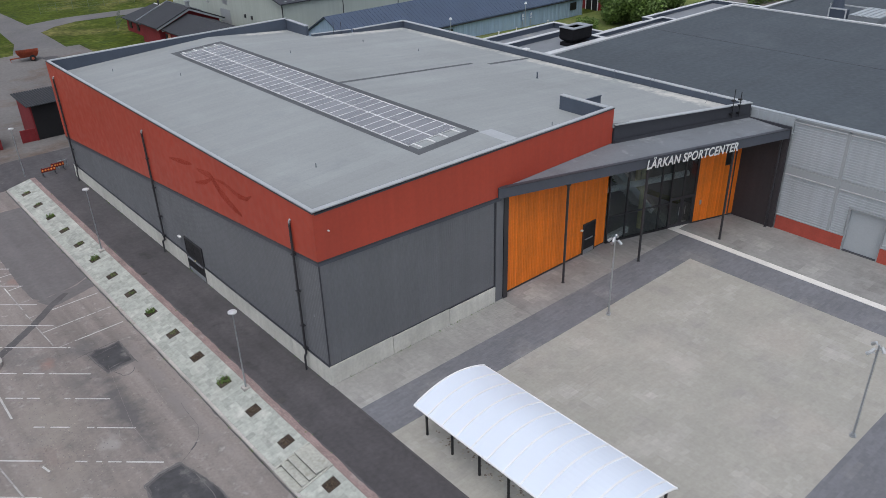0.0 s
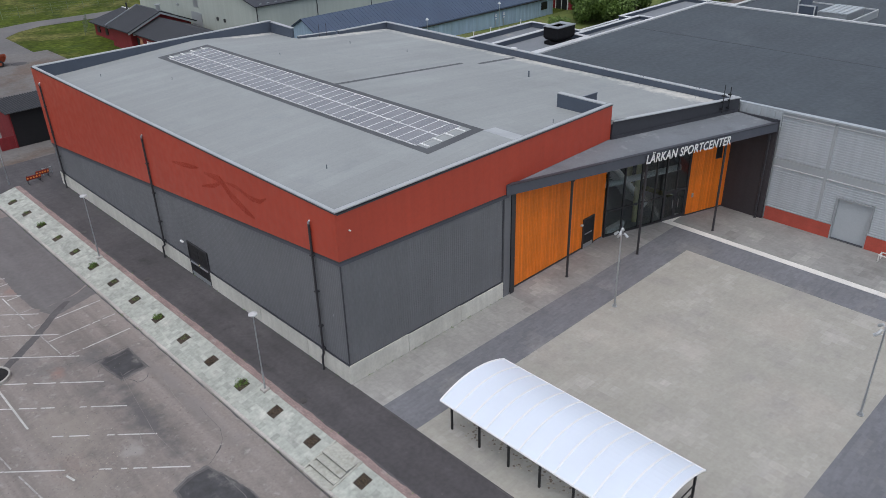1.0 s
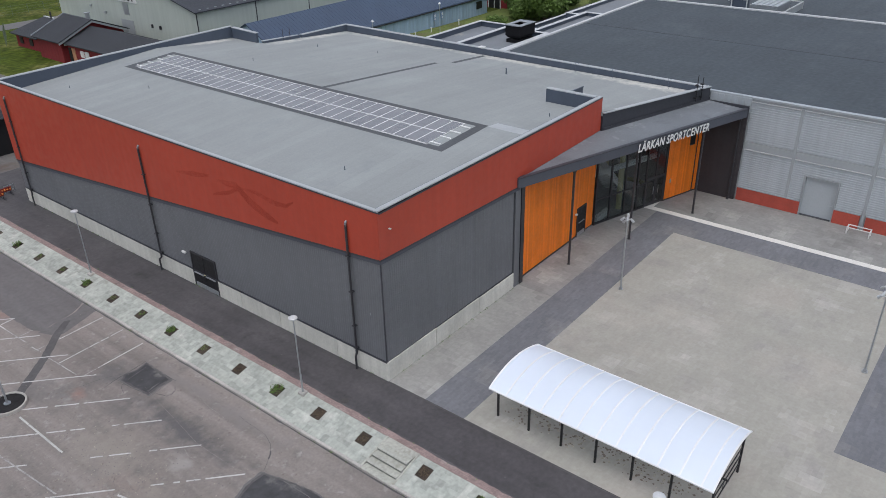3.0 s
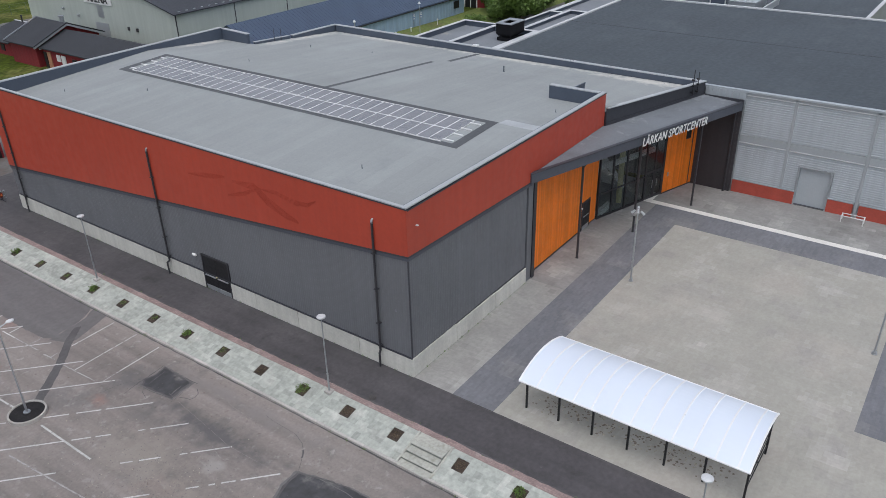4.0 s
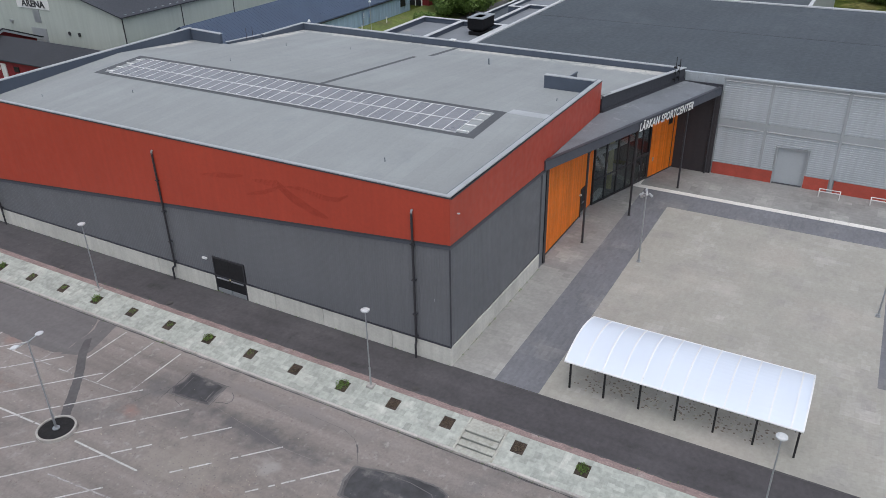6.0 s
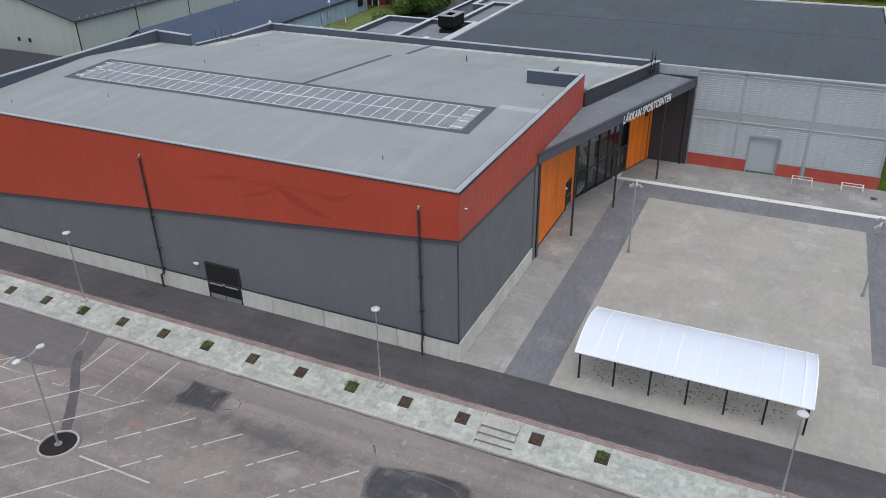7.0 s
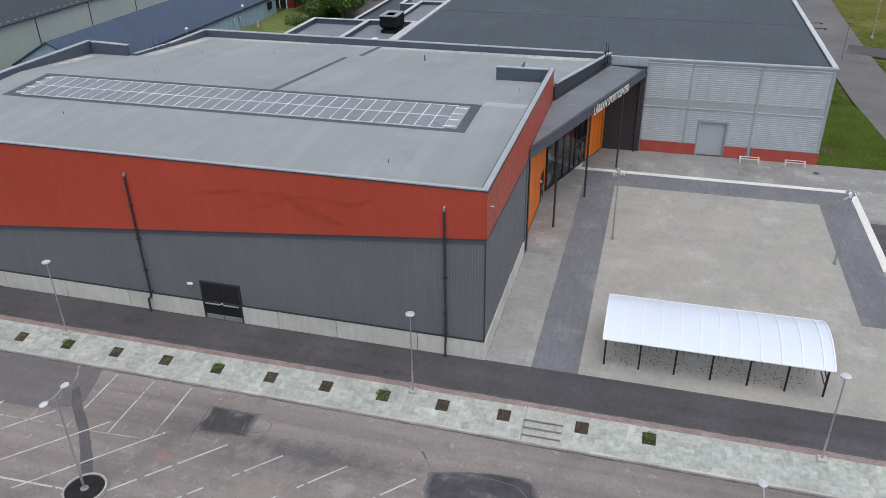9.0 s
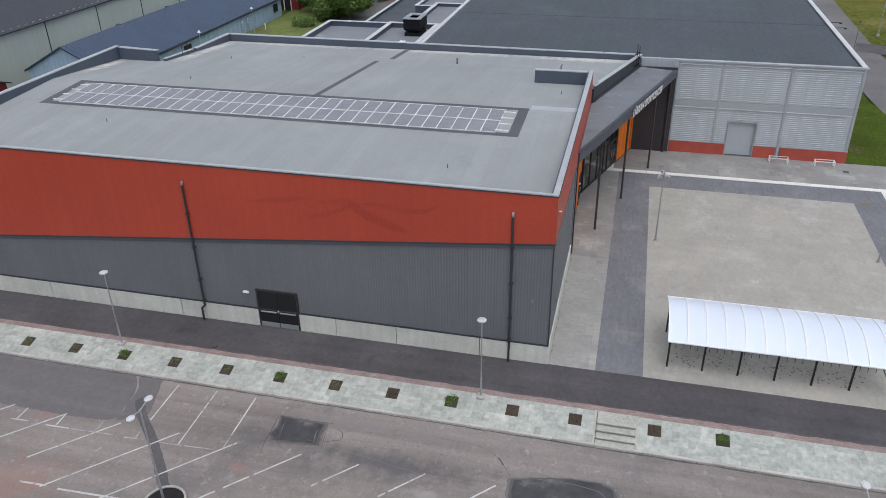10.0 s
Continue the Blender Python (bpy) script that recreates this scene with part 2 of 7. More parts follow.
M["grass"] = mat("grass", (0.062, 0.084, 0.011), 0.95, spec=0.1, big=0.25, big_scale=0.2, fine=0.4, fine_scale=1.6, bump=0.8, bump_scale=12,
                 stain=[((0.135, 0.125, 0.045), 0.1, 0.5, 0.66), ((0.04, 0.06, 0.015), 0.35, 0.55, 0.7)], spots=[(130.0, -10.0, 70.0, 30.0, (0.15, 0.14, 0.03), 0.7)])
M["grass_garden"] = mat("garden_lawn", (0.125, 0.160, 0.034), 0.95, big=0.2, big_scale=0.3, fine=0.3, fine_scale=3, bump=0.6, bump_scale=12, stain=[((0.13, 0.12, 0.05), 0.2, 0.55, 0.7)])
M["grass_green"] = mat("shaded_grass", (0.054, 0.082, 0.009), 0.95, spec=0.1, big=0.25, big_scale=0.3, fine=0.3, fine_scale=4, bump=0.8, bump_scale=12,
                       stain=[((0.085, 0.08, 0.03), 0.25, 0.58, 0.7)])
M["red_clad"] = mat("red_cladding", (0.435, 0.060, 0.032), 0.42, big=0.06, big_scale=0.25, fine=0.05, fine_scale=5, streak=0.05, spec=0.5)
M["red_dark"] = mat("dark_red_relief", (0.35, 0.050, 0.028), 0.6, big=0.08, fine=0.05)
M["dark_clad"] = mat("anthracite_cladding", (0.148, 0.153, 0.165), 0.5, big=0.07, big_scale=0.3, fine=0.05, fine_scale=6, streak=0.05)
M["clad_flash"] = mat("blue_grey_flashing", (0.075, 0.082, 0.102), 0.5, big=0.1, big_scale=0.6, fine=0.05)
M["dark_trim"] = mat("anthracite_trim", (0.044, 0.046, 0.056), 0.5, big=0.08, fine=0.05)
M["steel_dark"] = mat("dark_painted_steel", (0.035, 0.035, 0.04), 0.45, big=0.1, fine=0.08)
M["concrete"] = mat("plinth_concrete", (0.56, 0.55, 0.50), 0.85, big=0.09, big_scale=0.6, fine=0.07, fine_scale=8, bump=0.2, streak=0.07, per_object=0.04)
SILT = (0.62, 0.60, 0.555)
M["felt"] = mat("grey_roofing_felt", (0.285, 0.300, 0.300), 0.72, big=0.06, big_scale=0.15, fine=0.05, fine_scale=10, bump=0.15, brick=(9.0, 1.0, 0.014, 0.03, 0), brick_mortar=0.93, lanes=0.04, lane_scale=(0.07, 1.3),
                stain=[((0.325, 0.345, 0.345), 0.18, 0.5, 0.75), ((0.235, 0.255, 0.26), 0.3, 0.6, 0.8)], spot_grain=1.7,
                spots=[(45.9, 28.0, 1.5, 7.5, SILT, 0.85), (46.1, 40.0, 0.95, 11.0, SILT, 0.8), (46.1, 53.0, 0.95, 9.0, SILT, 0.75), (42.5, 59.2, 5.5, 0.85, SILT, 0.85), (38.5, 59.2, 2.2, 0.9, SILT, 0.75),
                       (33.8, 63.2, 4.0, 0.9, SILT, 0.85), (37.3, 28.8, 1.2, 0.5, SILT, 0.7), (29.0, 28.6, 2.0, 3.0, (0.33, 0.35, 0.36), 0.5)])
M["felt_dark"] = mat("dark_roofing_felt", (0.057, 0.069, 0.081), 0.7, big=0.1, big_scale=0.15, fine=0.06, fine_scale=6, bump=0.15, brick=(40.0, 1.0, 0.03, 0.03, 0), brick_mortar=1.12, lanes=0.05, lane_scale=(0.03, 1.1),
                     stain=[((0.075, 0.088, 0.10), 0.2, 0.55, 0.75)])
M["felt_strip"] = mat("charcoal_felt_strip", (0.085, 0.09, 0.098), 0.8, big=0.1, fine=0.08, bump=0.2)
M["felt_mid"] = mat("mid_grey_felt", (0.20, 0.215, 0.235), 0.7, big=0.1, big_scale=0.3, fine=0.06, bump=0.15, stain=[((0.34, 0.32, 0.28), 0.3, 0.6, 0.7)])
M["coping"] = mat("zinc_coping", (0.455, 0.472, 0.485), 0.45, metal=0.25, big=0.07, big_scale=0.8, fine=0.05)
M["coping_white"] = mat("pale_coping", (0.57, 0.58, 0.59), 0.5, metal=0.1, big=0.08, fine=0.05)
M["parapet"] = mat("blue_grey_sheet", (0.078, 0.096, 0.130), 0.5, metal=0.1, big=0.08, big_scale=0.6, fine=0.06)
M["orange"] = mat("orange_stained_timber", (0.82, 0.198, 0.012), 0.55, big=0.08, big_scale=0.7, fine=0.07, fine_scale=7, per_object=0.1, streak=0.08)
M["brown"] = mat("brown_black_cladding", (0.042, 0.037, 0.041), 0.6, big=0.1, fine=0.06, streak=0.08)
M["grey_clad"] = mat("silver_grey_cladding", (0.43, 0.465, 0.49), 0.45, metal=0.2, big=0.06, fine=0.04, streak=0.05)
M["grey_frame"] = mat("silver_grey_trim", (0.37, 0.395, 0.41), 0.5, metal=0.15, big=0.06, fine=0.04)
M["grey_door"] = mat("grey_door", (0.40, 0.43, 0.45), 0.42, big=0.05, fine=0.04)
M["red_plinth"] = mat("red_painted_plinth", (0.42, 0.075, 0.05), 0.7, big=0.1, big_scale=1.5, fine=0.08, bump=0.1, per_object=0.05)
M["white_metal"] = mat("white_enamelled_steel", (0.75, 0.75, 0.74), 0.4, big=0.05, fine=0.04)
M["galv"] = mat("galvanised_steel", (0.42, 0.44, 0.46), 0.4, metal=0.6, big=0.1, fine=0.08)
M["poly"] = mat("opal_polycarbonate", (0.79, 0.85, 0.94), 0.3, big=0.03, big_scale=0.3, fine=0.0, through_light=0.2)
M["poly_bar"] = mat("white_glazing_bar", (0.86, 0.87, 0.88), 0.35, big=0.03, fine=0.03)
M["black"] = mat("black_paint", (0.012, 0.012, 0.014), 0.5, big=0.1, fine=0.1)
M["matt_black"] = mat("matt_black", (0.010, 0.010, 0.012), 0.85, big=0.1, fine=0.1, spec=0.2)
M["black_roof"] = mat("black_steel_roof", (0.018, 0.019, 0.023), 0.7, big=0.1, fine=0.08)
M["house_roof"] = mat("charcoal_roof", (0.030, 0.032, 0.038), 0.7, big=0.1, fine=0.1, bump=0.2)
M["falu"] = mat("barn_red_boards", (0.20, 0.018, 0.022), 0.8, big=0.1, fine=0.1, streak=0.12)
M["arena_wall"] = mat("pale_green_grey_wall", (0.45, 0.49, 0.445), 0.75, big=0.05, big_scale=0.2, fine=0.04, streak=0.05)
M["arena_roof"] = mat("dark_sheet_roof", (0.040, 0.043, 0.052), 0.55, big=0.08, fine=0.05)
M["blue_roof"] = mat("slate_blue_steel_roof", (0.058, 0.083, 0.132), 0.5, big=0.08, big_scale=0.4, fine=0.06)
M["blue_wall"] = mat("light_blue_steel_wall", (0.31, 0.415, 0.535), 0.55, big=0.07, fine=0.05, streak=0.12)
M["cell"] = mat("solar_cells", (0.20, 0.195, 0.20), 0.09, big=0.08, big_scale=0.4, fine=0.03, per_object=0.10, spec=0.8, ior=2.7)
M["busbar"] = mat("solar_busbar", (0.235, 0.235, 0.24), 0.15, big=0.05, fine=0.03)
M["rail"] = mat("pale_aluminium", (0.62, 0.62, 0.62), 0.4, metal=0.3, big=0.05, fine=0.04)
M["panel_frame"] = mat("white_panel_frame", (0.64, 0.64, 0.64), 0.45, big=0.04, fine=0.04)
M["canopy_felt"] = mat("canopy_felt", (0.165, 0.178, 0.195), 0.7, big=0.1, big_scale=0.3, fine=0.06, bump=0.15, stain=[((0.25, 0.262, 0.275), 0.8, 0.58, 0.7), ((0.12, 0.13, 0.145), 0.35, 0.55, 0.7)])
M["litter"] = mat("leaf_litter", (0.19, 0.155, 0.125), 0.9, big=0.2, big_scale=3, fine=0.3, fine_scale=14)
M["trunk"] = mat("bark", (0.09, 0.07, 0.05), 0.9, big=0.2, fine=0.3, bump=0.6)
M["leaf"] = mat("foliage", (0.105, 0.170, 0.034), 0.7, big=0.35, big_scale=0.7, fine=0.3, fine_scale=5)
M["conifer"] = mat("conifer_foliage", (0.045, 0.095, 0.022), 0.75, big=0.3, big_scale=0.9, fine=0.3, fine_scale=5)
M["leaf_bright"] = mat("fresh_leaves", (0.095, 0.165, 0.025), 0.6, big=0.3, big_scale=4, fine=0.3, fine_scale=20)
M["leaf_dry"] = mat("dry_leaves", (0.105, 0.078, 0.048), 0.8, big=0.3, big_scale=4, fine=0.3, fine_scale=20)
M["lobby"] = mat("lobby_wall", (0.12, 0.125, 0.13), 0.8, big=0.05, fine=0.04)
M["lobby_floor"] = mat("lobby_floor", (0.25, 0.25, 0.25), 0.5, big=0.05, fine=0.04)
M["white_wall"] = mat("white_plaster", (0.75, 0.74, 0.72), 0.8, big=0.04, fine=0.03)
M["yellow"] = mat("yellow_column", (0.62, 0.56, 0.30), 0.6, big=0.05, fine=0.05)
M["barrier_red"] = mat("red_barrier_board", (0.20, 0.02, 0.015), 0.5, big=0.06, fine=0.05)
M["amber"] = mat("amber_reflector", (0.85, 0.30, 0.08), 0.3, big=0.05, fine=0.05)
M["rust_red"] = mat("rusty_red_paint", (0.33, 0.075, 0.035), 0.7, big=0.2, big_scale=1.5, fine=0.2)
M["rubber"] = mat("rubber", (0.02, 0.02, 0.02), 0.8, big=0.1, fine=0.1)
M["orange_pale"] = mat("pale_pine_door", (0.42, 0.21, 0.12), 0.7, big=0.15, fine=0.1, streak=0.1)
M["sign_blue"] = mat("blue_sign", (0.12, 0.24, 0.48), 0.5, big=0.03, fine=0.03)
M["fence"] = mat("fence_wire", (0.12, 0.15, 0.10), 0.6, big=0.1, fine=0.1)


def glass(name, tint, rough):
    m = bpy.data.materials.new(name)
    m.use_nodes = True
    b = m.node_tree.nodes["Principled BSDF"]
    b.inputs["Base Color"].default_value = (*tint, 1)
    b.inputs["Roughness"].default_value, b.inputs["Transmission Weight"].default_value, b.inputs["IOR"].default_value = rough, 1.0, 1.5
    return m


M["glass"] = glass("clear_glass", (0.50, 0.58, 0.60), 0.0)
lamp_m = bpy.data.materials.new("ceiling_lamp_glow")
lamp_m.use_nodes = True
lamp_m.node_tree.nodes["Principled BSDF"].inputs["Emission Color"].default_value = (1, 0.95, 0.85, 1)
lamp_m.node_tree.nodes["Principled BSDF"].inputs["Emission Strength"].default_value = 6.0
M["lamp"] = lamp_m

# ---- mesh helpers ----


def part(name, bm, material, parent=None, label=""):
    me = bpy.data.meshes.new(name)
    bmesh.ops.recalc_face_normals(bm, faces=bm.faces)
    bm.to_mesh(me)
    bm.free()
    for k in (material if isinstance(material, (list, tuple)) else [material]):
        me.materials.append(M[k])
    ob = new(name, me)
    ob.parent = parent
    return tagged(ob, label)


def share(ob, x, y, z, rz=0, parent=None, name=None):
    """Another object on the same mesh."""
    o = new(name or ob.name.split(".")[0], ob.data)
    o.matrix_basis = pose(x, y, z, 0, 0, rz)
    o.parent = parent or ob.parent
    return o


def thing(name, label, category, group="", kind="", at=(0, 0, 0)):
    e = new(name)
    e.location = at
    e.empty_display_size = 0.2
    return tagged(e, label, category, group, kind)


def faces(bm, pts, quads, mi=0):
    v = [bm.verts.new(p) for p in pts]
    for q in quads:
        f = bm.faces.new([v[i] for i in q])
        f.material_index = mi
    return v


def box(bm, x0, x1, y0, y1, z0, z1, mi=0):
    return faces(bm, [(x, y, z) for z in (z0, z1) for x, y in ((x0, y0), (x1, y0), (x1, y1), (x0, y1))],
                 [(0, 1, 2, 3), (4, 5, 6, 7), (0, 1, 5, 4), (1, 2, 6, 5), (2, 3, 7, 6), (3, 0, 4, 7)], mi)


def boxed(*a, bev=0.0):
    bm = bmesh.new()
    box(bm, *a)
    if bev:
        bmesh.ops.bevel(bm, geom=bm.edges[:], offset=bev, segments=1, affect="EDGES")
    return bm


def prism(bm, poly, z0, z1, mi=0):
    """An upright prism on a plan; z0 and z1 are numbers or functions of x, y."""
    f0 = z0 if callable(z0) else (lambda x, y: z0)
    f1 = z1 if callable(z1) else (lambda x, y: z1)
    k = len(poly)
    faces(bm, [(x, y, f0(x, y)) for x, y in poly] + [(x, y, f1(x, y)) for x, y in poly],
          [tuple(range(k)), tuple(range(k, 2 * k))] + [(i, (i + 1) % k, k + (i + 1) % k, k + i) for i in range(k)], mi)


def rod(bm, a, b, r0, r1=None, seg=8, mi=0):
    """A straight tapering rod from a to b."""
    a, b = Vector(a), Vector(b)
    r1 = r0 if r1 is None else r1
    q = (b - a).to_track_quat("Z", "Y")
    ring = [q @ Vector((math.cos(2 * math.pi * i / seg), math.sin(2 * math.pi * i / seg), 0)) for i in range(seg)]
    pts = [a + v * r0 for v in ring] + [b + v * r1 for v in ring]
    faces(bm, pts, [tuple(range(seg)), tuple(range(seg, 2 * seg))] + [(i, (i + 1) % seg, seg + (i + 1) % seg, seg + i) for i in range(seg)], mi)


def beam(bm, a, b, w, h, mi=0):
    """A bar of w x h from a to b, kept upright."""
    a, b = Vector(a), Vector(b)
    d = (b - a).normalized()
    side = d.cross(Vector((0, 0, 1)))
    side = side.normalized() if side.length > 1e-4 else Vector((1, 0, 0))
    up = side.cross(d).normalized()
    pts = [p + side * sx * w / 2 + up * sz * h / 2 for p in (a, b) for sx, sz in ((-1, -1), (1, -1), (1, 1), (-1, 1))]
    faces(bm, pts, [(0, 1, 2, 3), (4, 5, 6, 7), (0, 1, 5, 4), (1, 2, 6, 5), (2, 3, 7, 6), (3, 0, 4, 7)], mi)


def ribs(bm, a, b, zlo, zhi, out, pitch, depth, mi=0):
    """Upright trapezoid ribs from plan point a to b; zlo and zhi are functions of the distance along; out is the side that ribs stand proud to."""
    a, b, out = Vector(a), Vector(b), Vector(out)
    length = (b - a).length
    d = (b - a) / length
    k = max(1, round(length / pitch))
    p = length / k
    prof = []
    for i in range(k):
        for f, h in ((0.0, 0), (0.3, 0), (0.45, 1), (0.85, 1)):
            prof.append(((i + f) * p, h * depth))
    prof.append((length, 0))
    low = [bm.verts.new((*(a + d * s + out * h), zlo(s))) for s, h in prof]
    top = [bm.verts.new((*(a + d * s + out * h), zhi(s))) for s, h in prof]
    for i in range(len(prof) - 1):
        bm.faces.new((low[i], low[i + 1], top[i + 1], top[i])).material_index = mi


def smooth(a, b, v):
    t = min(max((v - a) / (b - a), 0), 1)
    return t * t * (3 - 2 * t)


def zg(x, y):
    """The lie of the land: plaza at 0, car park half a metre lower, a gentle fall far behind."""
    far = max(smooth(66, 90, y), smooth(52, 92, x))
    low = (1 - smooth(10.4, 12.4, x)) * (1 - smooth(66.5, 76, y))
    return -0.5 * low * (1 - far) - 1.0 * far


def sheet(name, xs, ys, dz, material, parent=None, label=""):
    bm = bmesh.new()
    g = [[bm.verts.new((x, y, zg(x, y) + dz)) for x in xs] for y in ys]
    for j in range(len(ys) - 1):
        for i in range(len(xs) - 1):
            bm.faces.new((g[j][i], g[j][i + 1], g[j + 1][i + 1], g[j + 1][i]))
    return part(name, bm, material, parent, label)


def steps_of(a, b, n):
    return [a + (b - a) * i / n for i in range(n + 1)]


def ribbon(bm, line, width, dz, sub=6):
    """A strip along a plan line that lies on the land; width may be one per point."""
    pts, ws = [], []
    for k in range(len(line) - 1):
        for i in range(sub):
            f = i / sub
            pts.append(Vector(line[k]).lerp(Vector(line[k + 1]), f))
            w0, w1 = (width[k], width[k + 1]) if isinstance(width, (list, tuple)) else (width, width)
            ws.append(w0 + (w1 - w0) * f)
    pts.append(Vector(line[-1]))
    ws.append(width[-1] if isinstance(width, (list, tuple)) else width)
    rows = []
    for i, p in enumerate(pts):
        d = (pts[min(i + 1, len(pts) - 1)] - pts[max(i - 1, 0)]).normalized()
        s = Vector((-d.y, d.x)) * ws[i] / 2
        rows.append([bm.verts.new((q.x, q.y, zg(q.x, q.y) + dz)) for q in (p - s, p, p + s)])
    for a, b in zip(rows, rows[1:]):
        for i in range(2):
            bm.faces.new((a[i], a[i + 1], b[i + 1], b[i]))


def patch(name, poly, dz, material, parent=None, label="", cell=0.0):
    """A flat patch on the land with a slightly ragged outline."""
    bm = bmesh.new()
    v = []
    k = len(poly)
    for i in range(k):
        a, b = Vector(poly[i]), Vector(poly[(i + 1) % k])
        n = max(1, int((b - a).length / cell)) if cell else 1
        for j in range(n):
            p = a.lerp(b, j / n)
            if cell:
                p += Vector((random.uniform(-1, 1), random.uniform(-1, 1))) * cell * 0.18
            v.append(bm.verts.new((p.x, p.y, zg(p.x, p.y) + dz)))
    bm.faces.new(v)
    bmesh.ops.triangulate(bm, faces=bm.faces[:])
    return part(name, bm, material, parent, label)

# ---- ground ----
gx = [-3000, -900, -300, -120, -60, -45, -30, -20, -10, 0, 5, 8, 10.4, 10.9, 11.4, 11.9, 12.4, 14, 20, 30, 40, 47, 52, 58, 64, 70, 76, 82, 88, 94, 110, 160, 320, 900, 3000]
gy = [-3000, -900, -300, -100, -40, -10, 0, 10, 20, 30, 40, 50, 56, 60, 64, 66, 68, 71, 74, 77, 80, 84, 88, 92, 100, 120, 150, 200, 320, 900, 3000]
ground = tagged(sheet("ground", gx, gy, -0.09, "grass"), "yellowish green meadow grass round the buildings", "ground", kind="structure")
lot = tagged(sheet("car_park", steps_of(-45, 10.44, 14), steps_of(-30, 66.2, 30), 0.0, "asphalt_lot"), "worn patched asphalt of an empty car park", "car park", kind="structure")
side_road = tagged(sheet("road_side", steps_of(-30, 10, 10) + [10.4, 10.9, 11.4, 11.9, 12.4, 13] + steps_of(15, 46, 10), steps_of(66.2, 72.0, 6), 0.004, "asphalt_new"), "dark asphalt road behind the car park", "road", kind="structure")
tagged(sheet("road_corner", steps_of(15.44, 37.0, 6), [64.1, 65.2, 66.2], 0.0, "asphalt_new"), "dark asphalt behind the sports hall", "road", kind="structure")
path = tagged(sheet("road_path", [12.75, 14, 15.44], steps_of(-25, 66.2, 20), 0.0, "asphalt_new"), "dark asphalt service path along the hall", "road", kind="structure")
yard = tagged(sheet("yard", steps_of(-6, 33.0, 14), steps_of(72.0, 117.0, 18), 0.0, "gravel"), "pale gravel and concrete yard", "yard", kind="structure")
lawn_w = tagged(sheet("lawn", steps_of(-30, 20.5, 8), steps_of(100, 160, 8), -0.06, "grass"), "rough lawn beside the yard", "lawn", kind="structure")
bm = bmesh.new()
ribbon(bm, [(27.5, 115), (28.9, 124), (29.4, 136), (29.0, 160), (31, 260)], [7.5, 5.2, 4.6, 4.2, 4.2], -0.055)
tagged(part("road_lane", bm, "road"), "narrow grey lane through the meadow", "road", kind="structure")
bm = bmesh.new()
ribbon(bm, [(30.0, 131), (33, 135), (38, 136.6), (48.5, 135.6), (62, 134.5), (120, 132)], [4, 5.4, 4.6, 4.6, 4.6, 4.6], -0.05)
tagged(part("road_lane", bm, "road"), "grey lane branching off towards the hall behind", "road", kind="structure")

bm = bmesh.new()
ring = [bm.verts.new((27.6 + 0.95 * math.cos(a) * (1 + 0.08 * math.sin(3 * a)), 111.8 + 0.95 * math.sin(a), zg(27.6, 111.8) + 0.02)) for a in [2 * math.pi * k / 24 for k in range(24)]]
bm.faces.new(ring)
part("asphalt_repair", bm, "asphalt_new", yard)

# plaza
plaza = tagged(sheet("pavement_plaza", [15.44, 20, 28, 34, 39.2], [-25, 0, 7.8, 15, 22.1], 0.0, "paver"), "light grey block paving of the forecourt", "pavement", kind="structure")
paved = []
for nm, x0, x1, y0, y1, k, lab in (
        ("pavement_band", 15.44, 41.7, 22.1, 24.45, "paver_dark", "band of dark grey pavers along the entrance side"),
        ("pavement_band", 39.2, 41.7, 5.45, 22.1, "paver_dark", "band of dark grey pavers across the forecourt"),
        ("pavement_band", 23.45, 39.2, 5.45, 7.8, "paver_dark", "dark grey paver border of the forecourt"),
        ("pavement_strip", 15.44, 27.2, 24.45, 26.9, "paver_worn", "light grey paving beside the hall wall"),
        ("pavement_strip", 27.2, 41.7, 24.45, 27.2, "paver_grey", "stained grey paving under the entrance canopy, its shade in the colour"),
        ("pavement_strip", 36.8, 42.2, -8, 4.93, "paver_worn", "light grey paving leading past the forecourt"),
        ("pavement_strip", 42.2, 47.0, -8, 26.0, "paver_grey", "stained grey paving beside the grey hall, its shade in the colour")):
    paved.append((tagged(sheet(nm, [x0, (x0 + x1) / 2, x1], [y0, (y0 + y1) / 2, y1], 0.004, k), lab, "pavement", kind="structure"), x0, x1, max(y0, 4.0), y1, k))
tagged(sheet("road_apron", [23.45, 30, 36.8], [-25, -10, 4.95], 0.006, "asphalt_new"), "dark asphalt beside the forecourt", "road", kind="structure")
for x0, x1, y0, y1 in ((41.7, 42.2, 4.95, 25.1), (30.0, 41.7, 4.95, 5.45)):
    line = thing("kerb_line", "line of white stone slabs edging the forecourt", "kerb", kind="structure")
    up = y1 - y0 > x1 - x0
    n = round(max(x1 - x0, y1 - y0) / 0.9)
    st = max(x1 - x0, y1 - y0) / n
    first = part("slab", boxed(0, 0.5 if up else st - 0.012, 0, st - 0.012 if up else 0.5, -0.05, 0.035, bev=0.008), "paver_white", line)
    first.location = (x0, y0, 0)
    for i in range(1, n):
        share(first, x0 + (0 if up else i * st), y0 + (i * st if up else 0), random.uniform(-0.003, 0.003), 0, line)
tagged(part("door_mat", boxed(41.7, 43.6, 24.95, 25.5, -0.02, 0.03), "paver_white"), "white stone landing before the entrance doors", "paving", kind="structure")
tagged(sheet("lawn_side", steps_of(47.0, 64, 6), steps_of(0.2, 6.9, 4), 0.03, "grass_green"), "green lawn beside the grey hall", "lawn", kind="structure")
bm = bmesh.new()
